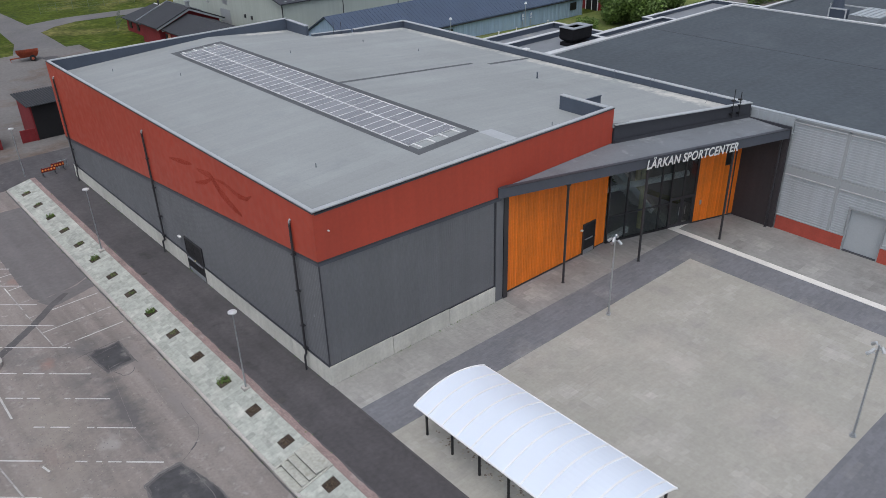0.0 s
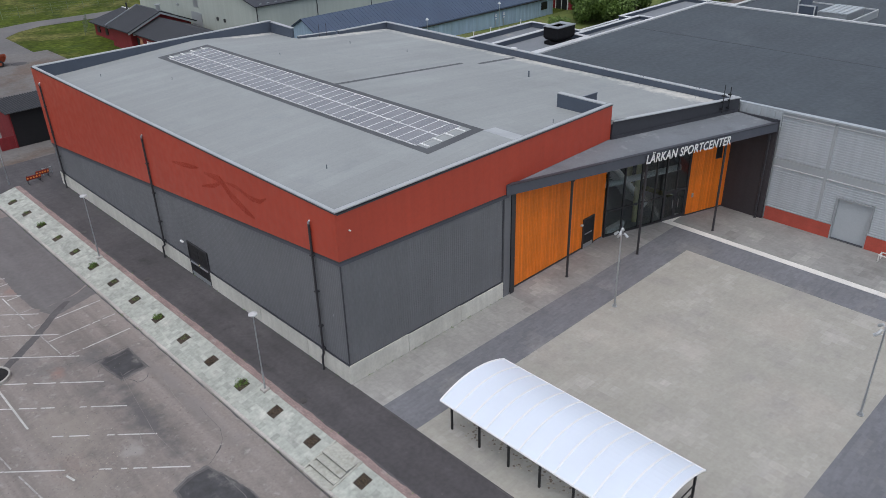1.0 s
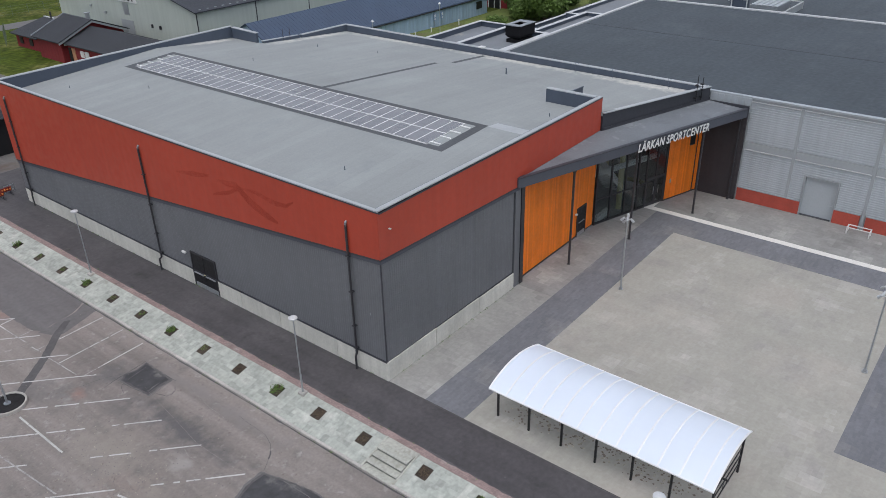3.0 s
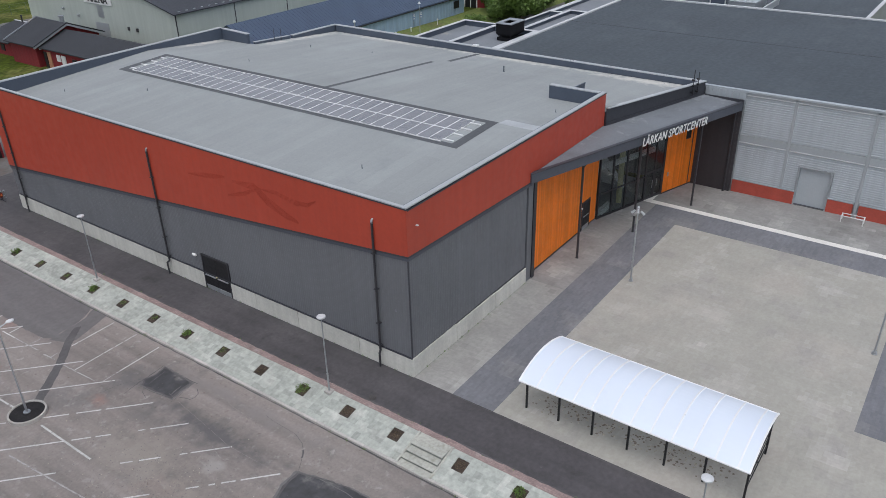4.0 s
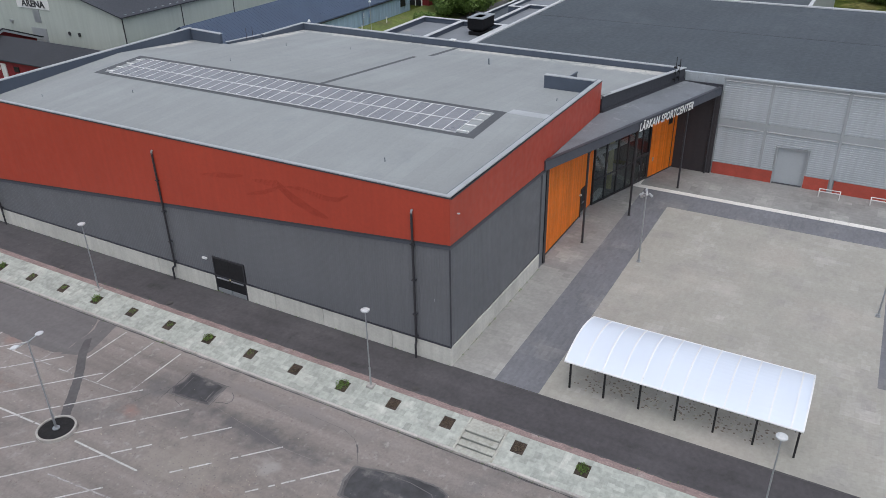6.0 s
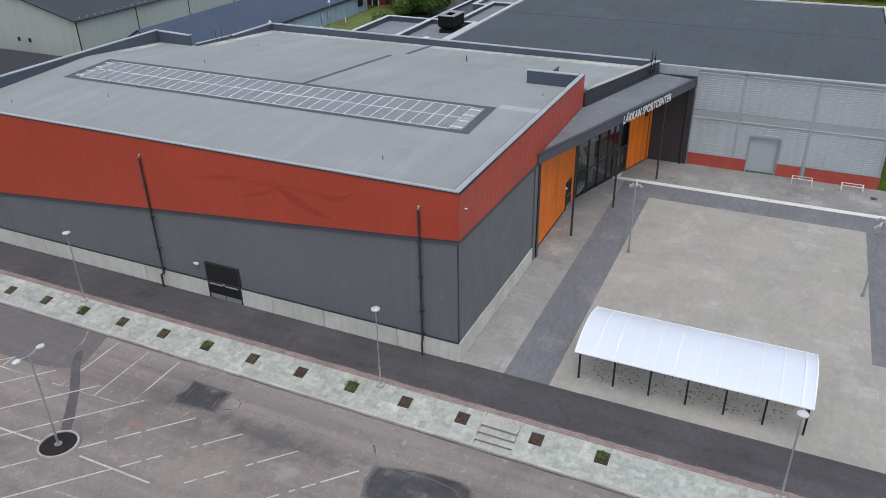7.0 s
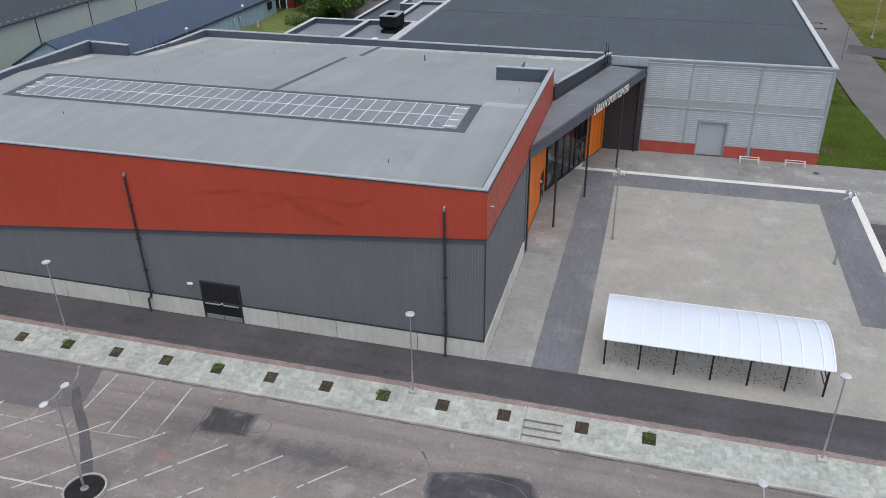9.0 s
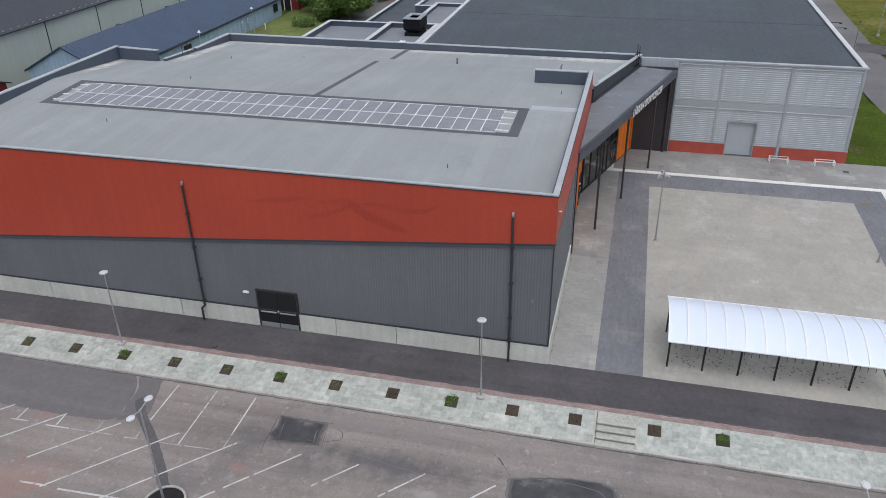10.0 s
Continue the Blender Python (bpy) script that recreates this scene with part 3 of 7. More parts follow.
ribbon(bm, [(46, -6), (54, -2.0), (66, -1.6), (84, -1.9), (110, -2.4), (200, -5)], [5, 5, 5.4, 5.6, 5.6, 5.6], 0.04)
tagged(part("road_lane", bm, "road"), "grey lane past the lawn", "road", kind="structure")

bm = bmesh.new()
ribbon(bm, [(90.6, -2.6), (90.0, -5), (88.2, -8), (84, -15), (78, -30)], [5.0, 4.8, 5.0, 6, 6], 0.05)
tagged(part("road_lane", bm, "asphalt_new"), "dark asphalt spur off the lane", "road", kind="structure")

# paved bank between the car park and the path
BX0, BX1, BZ0 = 10.60, 12.36, -0.40


def bank_z(x):
    return BZ0 * (BX1 - x) / (BX1 - BX0)


bank = thing("pavement_bank", "sloping bank of pale green-grey stone slabs with planting holes", "pavement", kind="structure")
bm = bmesh.new()
for y0, y1 in ((4.0, 22.3), (24.1, 66.2)):
    prism(bm, [(BX0, y0), (BX1, y0), (BX1, y1), (BX0, y1)], -0.7, lambda x, y: bank_z(x) - 0.035)
part("bed", bm, "slab_bed", bank)
HOLES = [18.5, 21.48, 25.08, 28.04] + [31.0 + 2.98 * k for k in range(12)]
LUSH, BARE = (0, 4, 7, 10, 13), (1, 2, 3, 5)

# red sett band and kerb
bm = bmesh.new()
box(bm, BX1, 12.75, 4.0, 66.2, -0.3, 0.008)
tagged(part("trim_setts", bm, "red_sett"), "band of reddish granite setts along the path", "paving", kind="structure")
kerb = thing("kerb", "pale granite kerb at the foot of the bank", "kerb", kind="structure")
kb = boxed(0, 0.15, 0, 0.994, -0.3, 0.12, bev=0.012)
k0 = part("kerb_stone", kb, "kerb", kerb)
k0.location = (10.44, 4.0, -0.5)
for i in range(1, 62):
    share(k0, 10.44 + random.uniform(-0.006, 0.006), 4.0 + i, -0.5 + random.uniform(-0.008, 0.008), random.uniform(-0.3, 0.3), kerb)

# stairs through the bank
stair = thing("stairs", "three worn concrete steps cut through the paved bank", "stairs", kind="structure")
for x0, x1, z in ((10.46, 10.82, -0.37), (10.82, 11.18, -0.25), (11.18, 11.54, -0.12), (11.54, 12.37, 0.012)):
    # Risers take the darker bed colour to deepen the shade below each tread.
    part("riser", boxed(x0 + 0.045, x1 + 0.045, 22.34, 24.06, -0.7, z - 0.05), "slab_bed", stair)
    part("step", boxed(x0, x1 + 0.02, 22.32, 24.08, z - 0.05, z, bev=0.012), "step", stair)
for y in (22.22, 24.1):
    bm = bmesh.new()
    prism(bm, [(10.46, y), (12.38, y), (12.38, y + 0.1), (10.46, y + 0.1)], -0.7, lambda x, yy: bank_z(x) + 0.03)
    part("side_slab", bm, "step", stair)

# ---- sports hall ----
HX0, HX1, HY0, HY1, XM, XR, YR = 15.43, 36.35, 26.86, 64.1, 36.35, 46.9, 60.1
hall = thing("sports_hall", "large flat-roofed sports hall, red above dark ribbed cladding", "building")


def red_low(y):
    return 6.98 - 0.0955 * (y - HY0)


def roof_z(x, y=0):
    return 9.086 - 0.049 * (28.5 - x) if x < 28.5 else 9.086 - 0.0832 * (x - 28.5)


def front_low(s):
    return 6.98 - 0.035 * s


# wall bodies
def wall_body(name, poly, z0, z1, k="dark_trim", label=""):
    bm = bmesh.new()
    prism(bm, poly, z0, z1)
    return part(name, bm, k, hall, label)


wall_body("wall", [(HX0 + 0.06, HY0 + 0.3), (HX0 + 0.36, HY0 + 0.3), (HX0 + 0.36, HY1), (HX0 + 0.06, HY1)], -0.3, 8.24)
wall_body("wall", [(HX0 + 0.06, HY0 + 0.06), (27.2, HY0 + 0.06), (27.2, HY0 + 0.3), (HX0 + 0.06, HY0 + 0.3)], -0.3, 8.24)
wall_body("wall", [(27.2, HY0 + 0.06), (HX1, HY0 + 0.06), (HX1, HY0 + 0.3), (27.2, HY0 + 0.3)], 6.9, 8.24)
wall_body("wall", [(HX0 + 0.36, HY1 - 0.3), (HX1, HY1 - 0.3), (HX1, HY1), (HX0 + 0.36, HY1)], -0.5, 8.24)
wall_body("wall", [(HX1, YR - 0.3), (XR, YR - 0.3), (XR, YR), (HX1, YR)], -0.5, 7.6)
wall_body("wall", [(XR - 0.3, 23.9), (XR, 23.9), (XR, YR - 0.3), (XR - 0.3, YR - 0.3)], -0.5, 7.6)

# plinth panels
for y0, y1 in ((26.88, 30.4), (30.42, 34.9), (34.92, 38.3), (38.32, 40.42), (42.82, 47.6), (47.62, 51.9), (51.92, 56.2), (56.22, 60.4), (60.42, 64.1)):
    part("plinth_panel", boxed(HX0 - 0.03, HX0 + 0.05, y0 + 0.006, y1 - 0.006, -0.1, 1.13, bev=0.008), "concrete", hall)
for x0, x1 in ((15.41, 19.3), (19.32, 23.2), (23.22, 26.72)):
    part("plinth_panel", boxed(x0, x1 - 0.012, HY0 - 0.03, HY0 + 0.05, -0.1, 1.13 - 0.011 * (x1 - 15.4), bev=0.008), "concrete", hall)

# cladding
bm = bmesh.new()
for y0, y1, zl in ((HY0 + 0.05, 40.40, 1.16), (40.40, 42.84, 2.38), (42.84, HY1, 1.16)):
    ribs(bm, (HX0 + 0.03, y1), (HX0 + 0.03, y0), lambda s, z=zl: z, lambda s, y1=y1: red_low(y1 - s), (-1, 0), 0.15, 0.009)
part("cladding", bm, "dark_clad", hall, "dark grey ribbed steel cladding")
bm = bmesh.new()
ribs(bm, (HX0 + 0.05, HY0 + 0.03), (26.6, HY0 + 0.03), lambda s: 1.14, front_low, (0, -1), 0.15, 0.013)
part("cladding", bm, "dark_clad", hall, "dark grey ribbed steel cladding")
part("corner_trim", boxed(HX0 - 0.012, HX0 + 0.055, HY0 - 0.012, HY0 + 0.055, 1.14, 6.95, bev=0.012), "dark_trim", hall)
# Dark trim that also draws the shadow line under the red sheets' overhang.
bm = bmesh.new()
prism(bm, [(HX0 - 0.05, HY0 - 0.05), (HX0 + 0.03, HY0 - 0.05), (HX0 + 0.03, HY1), (HX0 - 0.05, HY1)], lambda x, y: red_low(y) - 0.08, lambda x, y: red_low(y) + 0.015)
part("trim_band", bm, "dark_trim", hall)
bm = bmesh.new()
prism(bm, [(HX0 - 0.03, HY0 - 0.03), (HX0 + 0.03, HY0 - 0.03), (HX0 + 0.03, HY1), (HX0 - 0.03, HY1)], lambda x, y: red_low(y) - 0.25, lambda x, y: red_low(y) - 0.08)
part("flashing", bm, "clad_flash", hall, "folded blue-grey flashing under the red sheets")
bm = bmesh.new()
prism(bm, [(HX0 + 0.03, HY0 - 0.05), (27.1, HY0 - 0.05), (27.1, HY0 + 0.03), (HX0 + 0.03, HY0 + 0.03)], lambda x, y: front_low(x - HX0) - 0.08, lambda x, y: front_low(x - HX0) + 0.015)
part("trim_band", bm, "dark_trim", hall)
bm = bmesh.new()
prism(bm, [(HX0 + 0.03, HY0 - 0.03), (27.1, HY0 - 0.03), (27.1, HY0 + 0.03), (HX0 + 0.03, HY0 + 0.03)], lambda x, y: front_low(x - HX0) - 0.25, lambda x, y: front_low(x - HX0) - 0.08)
part("flashing", bm, "clad_flash", hall, "folded blue-grey flashing under the red sheets")
bm = bmesh.new()
box(bm, HX0 - 0.045, HX0 + 0.02, HY0, HY1, 1.10, 1.17)
part("drip_sill", bm, "dark_trim", hall)

# red upper cladding in long upright sheets with narrow joints
edges = [HY0 - 0.05, 31.6, 36.4, 41.2, 46.0, 50.8, 55.6, 60.4, HY1 + 0.05]
for a, b in zip(edges, edges[1:]):
    bm = bmesh.new()
    prism(bm, [(HX0 - 0.05, a), (HX0 + 0.05, a), (HX0 + 0.05, b - 0.001), (HX0 - 0.05, b - 0.001)], lambda x, y: red_low(y) + 0.015, 9.4)
    part("red_panel", bm, "red_clad", hall)
xe = [HX0 + 0.05, 20.2, 25.0, 29.8, HX1 + 0.02]
for a, b in zip(xe, xe[1:]):
    bm = bmesh.new()
    prism(bm, [(a, HY0 - 0.05), (b - 0.001, HY0 - 0.05), (b - 0.001, HY0 + 0.05), (a, HY0 + 0.05)], lambda x, y: front_low(x - HX0) + 0.015, 9.34)
    part("red_panel", bm, "red_clad", hall)
bm = bmesh.new()
prism(bm, [(HX1 + 0.02, HY0 - 0.05), (HX1 + 0.1, HY0 - 0.05), (HX1 + 0.1, HY0 + 0.4), (HX1 + 0.02, HY0 + 0.4)], 6.4, 9.3)
part("red_panel", bm, "red_clad", hall)

# bird-like relief of short upright fins on the red cladding
relief = thing("relief", "", "")
relief.parent = hall
tagged(relief, "faint bird-like relief of small fins")
fin_mesh = {}


def fins(line, h, n):
    """Fins along a plan line of (y, z) points, longest in its middle."""
    for i in range(n):
        f = (i + 0.5) / n * (len(line) - 1)
        k = min(int(f), len(line) - 2)
        y, z = [line[k][c] + (line[k + 1][c] - line[k][c]) * (f - k) for c in (0, 1)]
        hh = max(0.1, round(h * (0.25 + 0.75 * math.sin(math.pi * (i + 0.5) / n)) / 0.05) * 0.05)
        if hh not in fin_mesh:
            fin_mesh[hh] = part("fin", boxed(HX0 - 0.058, HX0 - 0.045, -0.012, 0.012, -hh / 2, hh / 2), "red_dark", relief)
            fin_mesh[hh].location = (0, y, z)
        else:
            share(fin_mesh[hh], 0, y, z, 0, relief)


fins([(42.5, 7.66), (41.2, 7.86), (40.2, 8.0), (39.3, 8.18)], 0.3, 44)
fins([(38.7, 8.05), (37.0, 8.14), (36.1, 7.53), (34.8, 7.05), (33.9, 6.86)], 0.55, 78)
fins([(39.24, 7.11), (37.95, 7.49), (36.67, 8.1)], 0.26, 40)
fins([(36.67, 8.1), (35.46, 8.19), (34.0, 7.96), (33.1, 8.05), (32.5, 8.42)], 0.28, 66)

# roof deck with falls
bm = bmesh.new()
rows = [[bm.verts.new((x, y, roof_z(x) - 0.3)) for x in (HX0 + 0.3, 28.5, 36.4)] for y in (HY0 + 0.25, 45, HY1 - 0.25)]
for a, b in zip(rows, rows[1:]):
    for i in range(2):
        bm.faces.new((a[i], a[i + 1], b[i + 1], b[i]))
v = [bm.verts.new((x, y, roof_z(x) - 0.3)) for x, y in ((36.4, 26.75), (46.7, 23.8), (46.7, 60.0), (36.4, 60.0))]
bm.faces.new(v)
g = bmesh.ops.extrude_face_region(bm, geom=bm.faces[:])
bmesh.ops.translate(bm, vec=(0, 0, 0.3), verts=[e for e in g["geom"] if isinstance(e, bmesh.types.BMVert)])
part("roof", bm, "felt", hall, "grey roofing felt")


def parapet(a, b, inside, zlo, ztop, k="parapet", cop="coping", wide=0.36, wallw=0.24, lip=0.05):
    """A low wall along a roof edge from a to b, with its sheet-metal coping. ztop: a number, or one for each end."""
    a, b, s = Vector(a), Vector(b), Vector(inside)
    za, zb = ztop if isinstance(ztop, (tuple, list)) else (ztop, ztop)
    la, lb = zlo if isinstance(zlo, (tuple, list)) else (zlo, zlo)

    def strip(off, w, lo, hi):
        bm = bmesh.new()
        pts = [a + s * off, b + s * off, b + s * (off + w), a + s * (off + w)]
        low, top = (lo[0], lo[1], lo[1], lo[0]), (hi[0], hi[1], hi[1], hi[0])
        faces(bm, [(p.x, p.y, z) for p, z in zip(pts, low)] + [(p.x, p.y, z) for p, z in zip(pts, top)],
              [(0, 1, 2, 3), (4, 5, 6, 7), (0, 1, 5, 4), (1, 2, 6, 5), (2, 3, 7, 6), (3, 0, 4, 7)])
        return bm
    part("parapet", strip(0.05, wallw, (la, lb), (za - 0.03, zb - 0.03)), k, hall)
    part("coping", strip(-lip, wide, (za - 0.06, zb - 0.06), (za, zb)), cop, hall)


parapet((HX0, HY0 + 0.35), (HX0, HY1 - 0.37), (1, 0), 8.0, 9.51, lip=0.06, wide=0.2, wallw=0.13)
# Dark strips draw the shadow line below the west and front copings.
part('trim_band', boxed(HX0 - 0.075, HX0 + 0.04, HY0 - 0.075, HY1 + 0.02, 9.39, 9.455), 'dark_trim', hall)
part('trim_band', boxed(HX0 + 0.04, HX1 + 0.1, HY0 - 0.075, HY0 + 0.04, 9.31, 9.37), 'dark_trim', hall)
parapet((HX0 + 0.14, HY0), (HX1 + 0.1, HY0), (0, 1), 8.0, (9.51, 9.42), lip=0.06, wide=0.28)
part('coping', boxed(HX0 - 0.06, HX0 + 0.14, HY0 - 0.06, HY0 + 0.35, 9.45, 9.51), 'coping', hall)
parapet((HX0 + 0.06, HY1), (HX1, HY1), (0, -1), 8.0, 9.48)
parapet((HX1 + 0.1, HY1 - 0.37), (HX1 + 0.1, YR + 0.3), (-1, 0), 8.0, (9.42, 9.30))
parapet((HX1 + 0.1, HY0 + 0.35), (HX1 + 0.1, 30.8), (-1, 0), 8.0, 9.38)
parapet((36.5, 29.1), (38.15, 29.1), (0, 1), 7.9, (9.34, 9.28), cop="parapet", wide=0.1, wallw=0.06, lip=0.0)
parapet((HX1 + 0.1, YR), (40.6, YR), (0, -1), 7.6, (8.62, 8.36), wide=0.3)
parapet((40.9, YR), (XR, YR), (0, -1), 7.2, (8.34, 8.22))
parapet((XR, YR - 0.36), (XR, 24.0), (-1, 0), 7.2, (8.22, 8.06))
fd = Vector((XR - 36.42, 23.66 - 26.66)).normalized()
parapet((36.46, 26.64), (XR, 23.66), (-fd.y, fd.x), (6.9, 6.9), (8.36, 8.06), k="dark_trim", wide=0.3)

# felt strips and patches on the roof


def roof_strip(x0, x1, y0, y1, k, dz=0.006, name="felt_strip", kx=4):
    bm = bmesh.new()
    xs = sorted({x0, x1, *[x for x in (28.5,) if x0 < x < x1]})
    g = [[bm.verts.new((x, y, roof_z(x) + dz)) for x in xs] for y in (y0, y1)]
    for i in range(len(xs) - 1):
        bm.faces.new((g[0][i], g[0][i + 1], g[1][i + 1], g[1][i]))
    return part(name, bm, k, hall)


SX0, SX1, SY0, SY1 = 24.08, 28.55, 30.05, 61.5
roof_strip(SX0, SX0 + 0.5, SY0, SY1, "felt_strip")
roof_strip(SX1 - 0.42, SX1, SY0, SY1, "felt_strip")
roof_strip(SX0 + 0.5, SX1 - 0.42, SY0, SY0 + 0.62, "felt_strip")
roof_strip(SX0 + 0.5, SX1 - 0.42, SY1 - 0.62, SY1, "felt_strip")
roof_strip(28.55, 40.9, 43.75, 44.15, "felt_strip")
roof_strip(41.9, 46.3, 42.85, 43.3, "felt_strip")
roof_strip(28.4, 29.4, 27.2, 30.0, "coping", name="felt_patch")
# small roof vents
for x, y, h in ((41.5, 37.6, 0.42), (22.0, 55.0, 0.15), (31.0, 54.5, 0.17), (19.5, 33.0, 0.18), (38.8, 55.5, 0.17), (19.0, 60.5, 0.14), (33.0, 28.6, 0.17), (17.2, 28.0, 0.1), (40.5, 50, 0.15)):
    bm = bmesh.new()
    z = roof_z(x)
    rod(bm, (x, y, z - 0.02), (x, y, z + h), h * 0.12, h * 0.11)
    rod(bm, (x, y, z + h), (x, y, z + h + 0.03), h * 0.16, h * 0.1)
    rod(bm, (x, y, z - 0.01), (x, y, z + 0.03), h * 0.3, h * 0.15)
    part("roof_vent", bm, "parapet", hall)

# downspouts on the west wall
for y, yb in ((28.85, 28.85), (46.05, 46.2), (62.95, 62.8)):
    bm = bmesh.new()
    x = HX0 - 0.13
    rod(bm, (x, y, 8.30), (x, y, 0.95), 0.06)
    rod(bm, (x, y, 0.95), (x - 0.09, yb, 0.8), 0.06)
    rod(bm, (x - 0.09, yb, 0.82), (x - 0.09, yb, -0.05), 0.058)
    for z in (6.6, 4.6, 2.6, 1.25):
        box(bm, x - 0.09, HX0, y - 0.1, y + 0.1, z, z + 0.05)
    pipe = part("downspout", bm, "steel_dark", hall)
    # gooseneck that brings the roof water out of the wall
    bm = bmesh.new()
    arc = [(HX0 + 0.02, 8.46)] + [(x + 0.13 - 0.13 * math.sin(radians(a)), 8.32 + 0.13 * math.cos(radians(a))) for a in (0, 18, 36, 54, 72, 90)] + [(x, 8.24)]
    for (xa, za), (xb, zb) in zip(arc, arc[1:]):
        rod(bm, (xa, y, za), (xb, y, zb), 0.058, seg=10)
    part("gooseneck", bm, "galv", pipe, "bright metal elbow at the top of the pipe")
# double steel door in the west wall
door = thing("door", "", "")
door.parent = hall
part("door_frame", boxed(HX0 - 0.05, HX0 + 0.05, 40.42, 40.5, 0, 2.3), "steel_dark", door)
part("door_frame", boxed(HX0 - 0.05, HX0 + 0.05, 42.74, 42.82, 0, 2.3), "steel_dark", door)
part("door_frame", boxed(HX0 - 0.05, HX0 + 0.05, 40.42, 42.82, 2.3, 2.4), "steel_dark", door)
for y0, y1 in ((40.5, 41.61), (41.63, 42.74)):
    part("door_leaf", boxed(HX0 - 0.02, HX0 + 0.05, y0, y1, 0.32, 2.3, bev=0.006), "black", door)
    part("kick_plate", boxed(HX0 - 0.03, HX0 + 0.05, y0 + 0.03, y1 - 0.02, 0.02, 0.31, bev=0.004), "galv", door)
    part("push_bar", boxed(HX0 - 0.10, HX0 - 0.02, y0 + 0.1, y1 - 0.08, 0.98, 1.05, bev=0.01), "galv", door, "steel push bar")
part("door_handle", boxed(HX0 - 0.09, HX0 - 0.02, 41.57, 41.65, 1.06, 1.14, bev=0.01), "yellow", door)
part("wall_lamp", boxed(HX0 - 0.16, HX0 - 0.02, 43.2, 43.55, 2.1, 2.22, bev=0.02), "white_metal", hall, "white box lamp beside the door")
bm = boxed(16.02, 16.12, HY0 - 0.2, HY0 - 0.05, 8.37, 8.42, bev=0.015)
part("wall_lamp", bm, "coping_white", hall, "small pale wall lamp on the red cladding")
part("stain_mark", boxed(HX0 - 0.02, HX0 - 0.012, 27.75, 27.775, 3.62, 3.76), "galv", hall)

part("junction_box", boxed(46.45, 46.9, 43.35, 43.85, 8.15, 8.26, bev=0.02), "white_metal", hall, "white plastic box on the coping")

# lightning conductor: looped cables over the coping and a wire across the roof
for y, z in ((34.3, 8.1), (31.1, 8.08), (47.5, 8.14), (26.6, 8.06)):
    bm = bmesh.new()
    arc = [(46.52 + 0.26 * math.cos(radians(a)) * 0.9, y + 0.1 * math.sin(radians(a)), z + 0.16 * math.sin(radians(a))) for a in range(0, 181, 20)]
    arc = [(46.9, y, z - 0.02)] + arc + [(46.26, y - 0.03, roof_z(46.3) + 0.01), (45.9, y - 0.2, roof_z(45.9) + 0.012)]
    for a, b in zip(arc, arc[1:]):
        rod(bm, a, b, 0.014, seg=5)
    part("cable", bm, "parapet", hall, "thin looped cable over the coping")
for x in (38.6, 39.4):
    bm = bmesh.new()
    rod(bm, (x, 59.7, roof_z(x) - 0.02), (x, 59.7, roof_z(x) + 1.1), 0.022, seg=6)
    part("air_rod", bm, "steel_dark", hall)

# ---- entrance ----
ent = thing("entrance_building", "angled entrance building of orange timber boards and tall glazing", "building")
EA, EB = Vector((36.95, 27.02)), Vector((46.95, 23.78))
ed = (EB - EA).normalized()
en = Vector((ed.y, -ed.x))           # outwards
ETOP = 6.55


def along(s, o=0.0):
    p = EA + ed * s + en * o
    return p.x, p.y


def slabwall(name, a, b, thick, z0, z1, k, parent=ent, label="", off=0.0):
    a, b = Vector(a), Vector(b)
    d = (b - a).normalized()
    o = Vector((d.y, -d.x))
    bm = bmesh.new()
    pts = [a + o * off, b + o * off, b + o * (off - thick), a + o * (off - thick)]
    prism(bm, [tuple(p) for p in pts], z0, z1)
    return part(name, bm, k, parent, label)


slabwall("wall", (27.3, 27.16), (34.66, 27.16), 0.2, 0, ETOP, "dark_trim")
slabwall("wall", (35.86, 27.16), (36.95, 27.16), 0.2, 0, ETOP, "dark_trim")
slabwall("wall", (34.66, 27.16), (35.86, 27.16), 0.2, 2.1, ETOP, "dark_trim")
random.seed(11)
bw = 0.142
mesh_cache = {}


def boards(x0, x1, z0, z1, put):
    n = round((x1 - x0) / bw)
    for i in range(n):
        key = (round((x1 - x0) / n, 4), z0, z1)
        if key not in mesh_cache:
            b0 = part("board", boxed(0, key[0] - 0.005, -0.028, 0, z0, z1, bev=0.005), "orange", ent)
            mesh_cache[key] = b0
            o = b0
        else:
            o = new("board", mesh_cache[key].data)
            o.parent = ent
        o.matrix_basis = put(x0 + i * (x1 - x0) / n)


flat = lambda s: pose(s, 27.155 - random.uniform(0, 0.006), 0)
boards(27.75, 34.66, 0.12, ETOP, flat)
boards(34.66, 35.86, 2.14, ETOP, flat)
boards(35.86, 36.9, 0.12, ETOP, flat)
yaw = math.degrees(math.atan2(ed.y, ed.x))


def turned(s):
    x, y = along(s, 0.02 + random.uniform(0, 0.006))
    return pose(x, y, 0, 0, 0, yaw)


G1 = 6.95
WS0, WS1, WZ0, WZ1 = 9.14, 9.70, 3.85, 5.6
boards(G1 + 0.05, WS0, 0.12, ETOP, turned)
boards(WS0, WS1, 0.12, WZ0, turned)
boards(WS0, WS1, WZ1, ETOP, turned)
boards(WS1, 9.92, 0.12, ETOP, turned)
boards(10.05, 10.42, 0.12, ETOP, turned)
slabwall("wall", along(G1), along(10.52), 0.2, 0, ETOP, "dark_trim")
part("base_strip", boxed(27.7, 34.66, 27.11, 27.15, 0, 0.12), "steel_dark", ent)
slabwall("base_strip", along(G1), along(10.4), 0.04, 0, 0.12, "steel_dark", off=0.04)
slot = slabwall("window", along(WS0 + 0.03), along(WS1 - 0.03), 0.02, WZ0 + 0.03, WZ1 - 0.03, "black", off=0.02, label="narrow dark window between the boards")
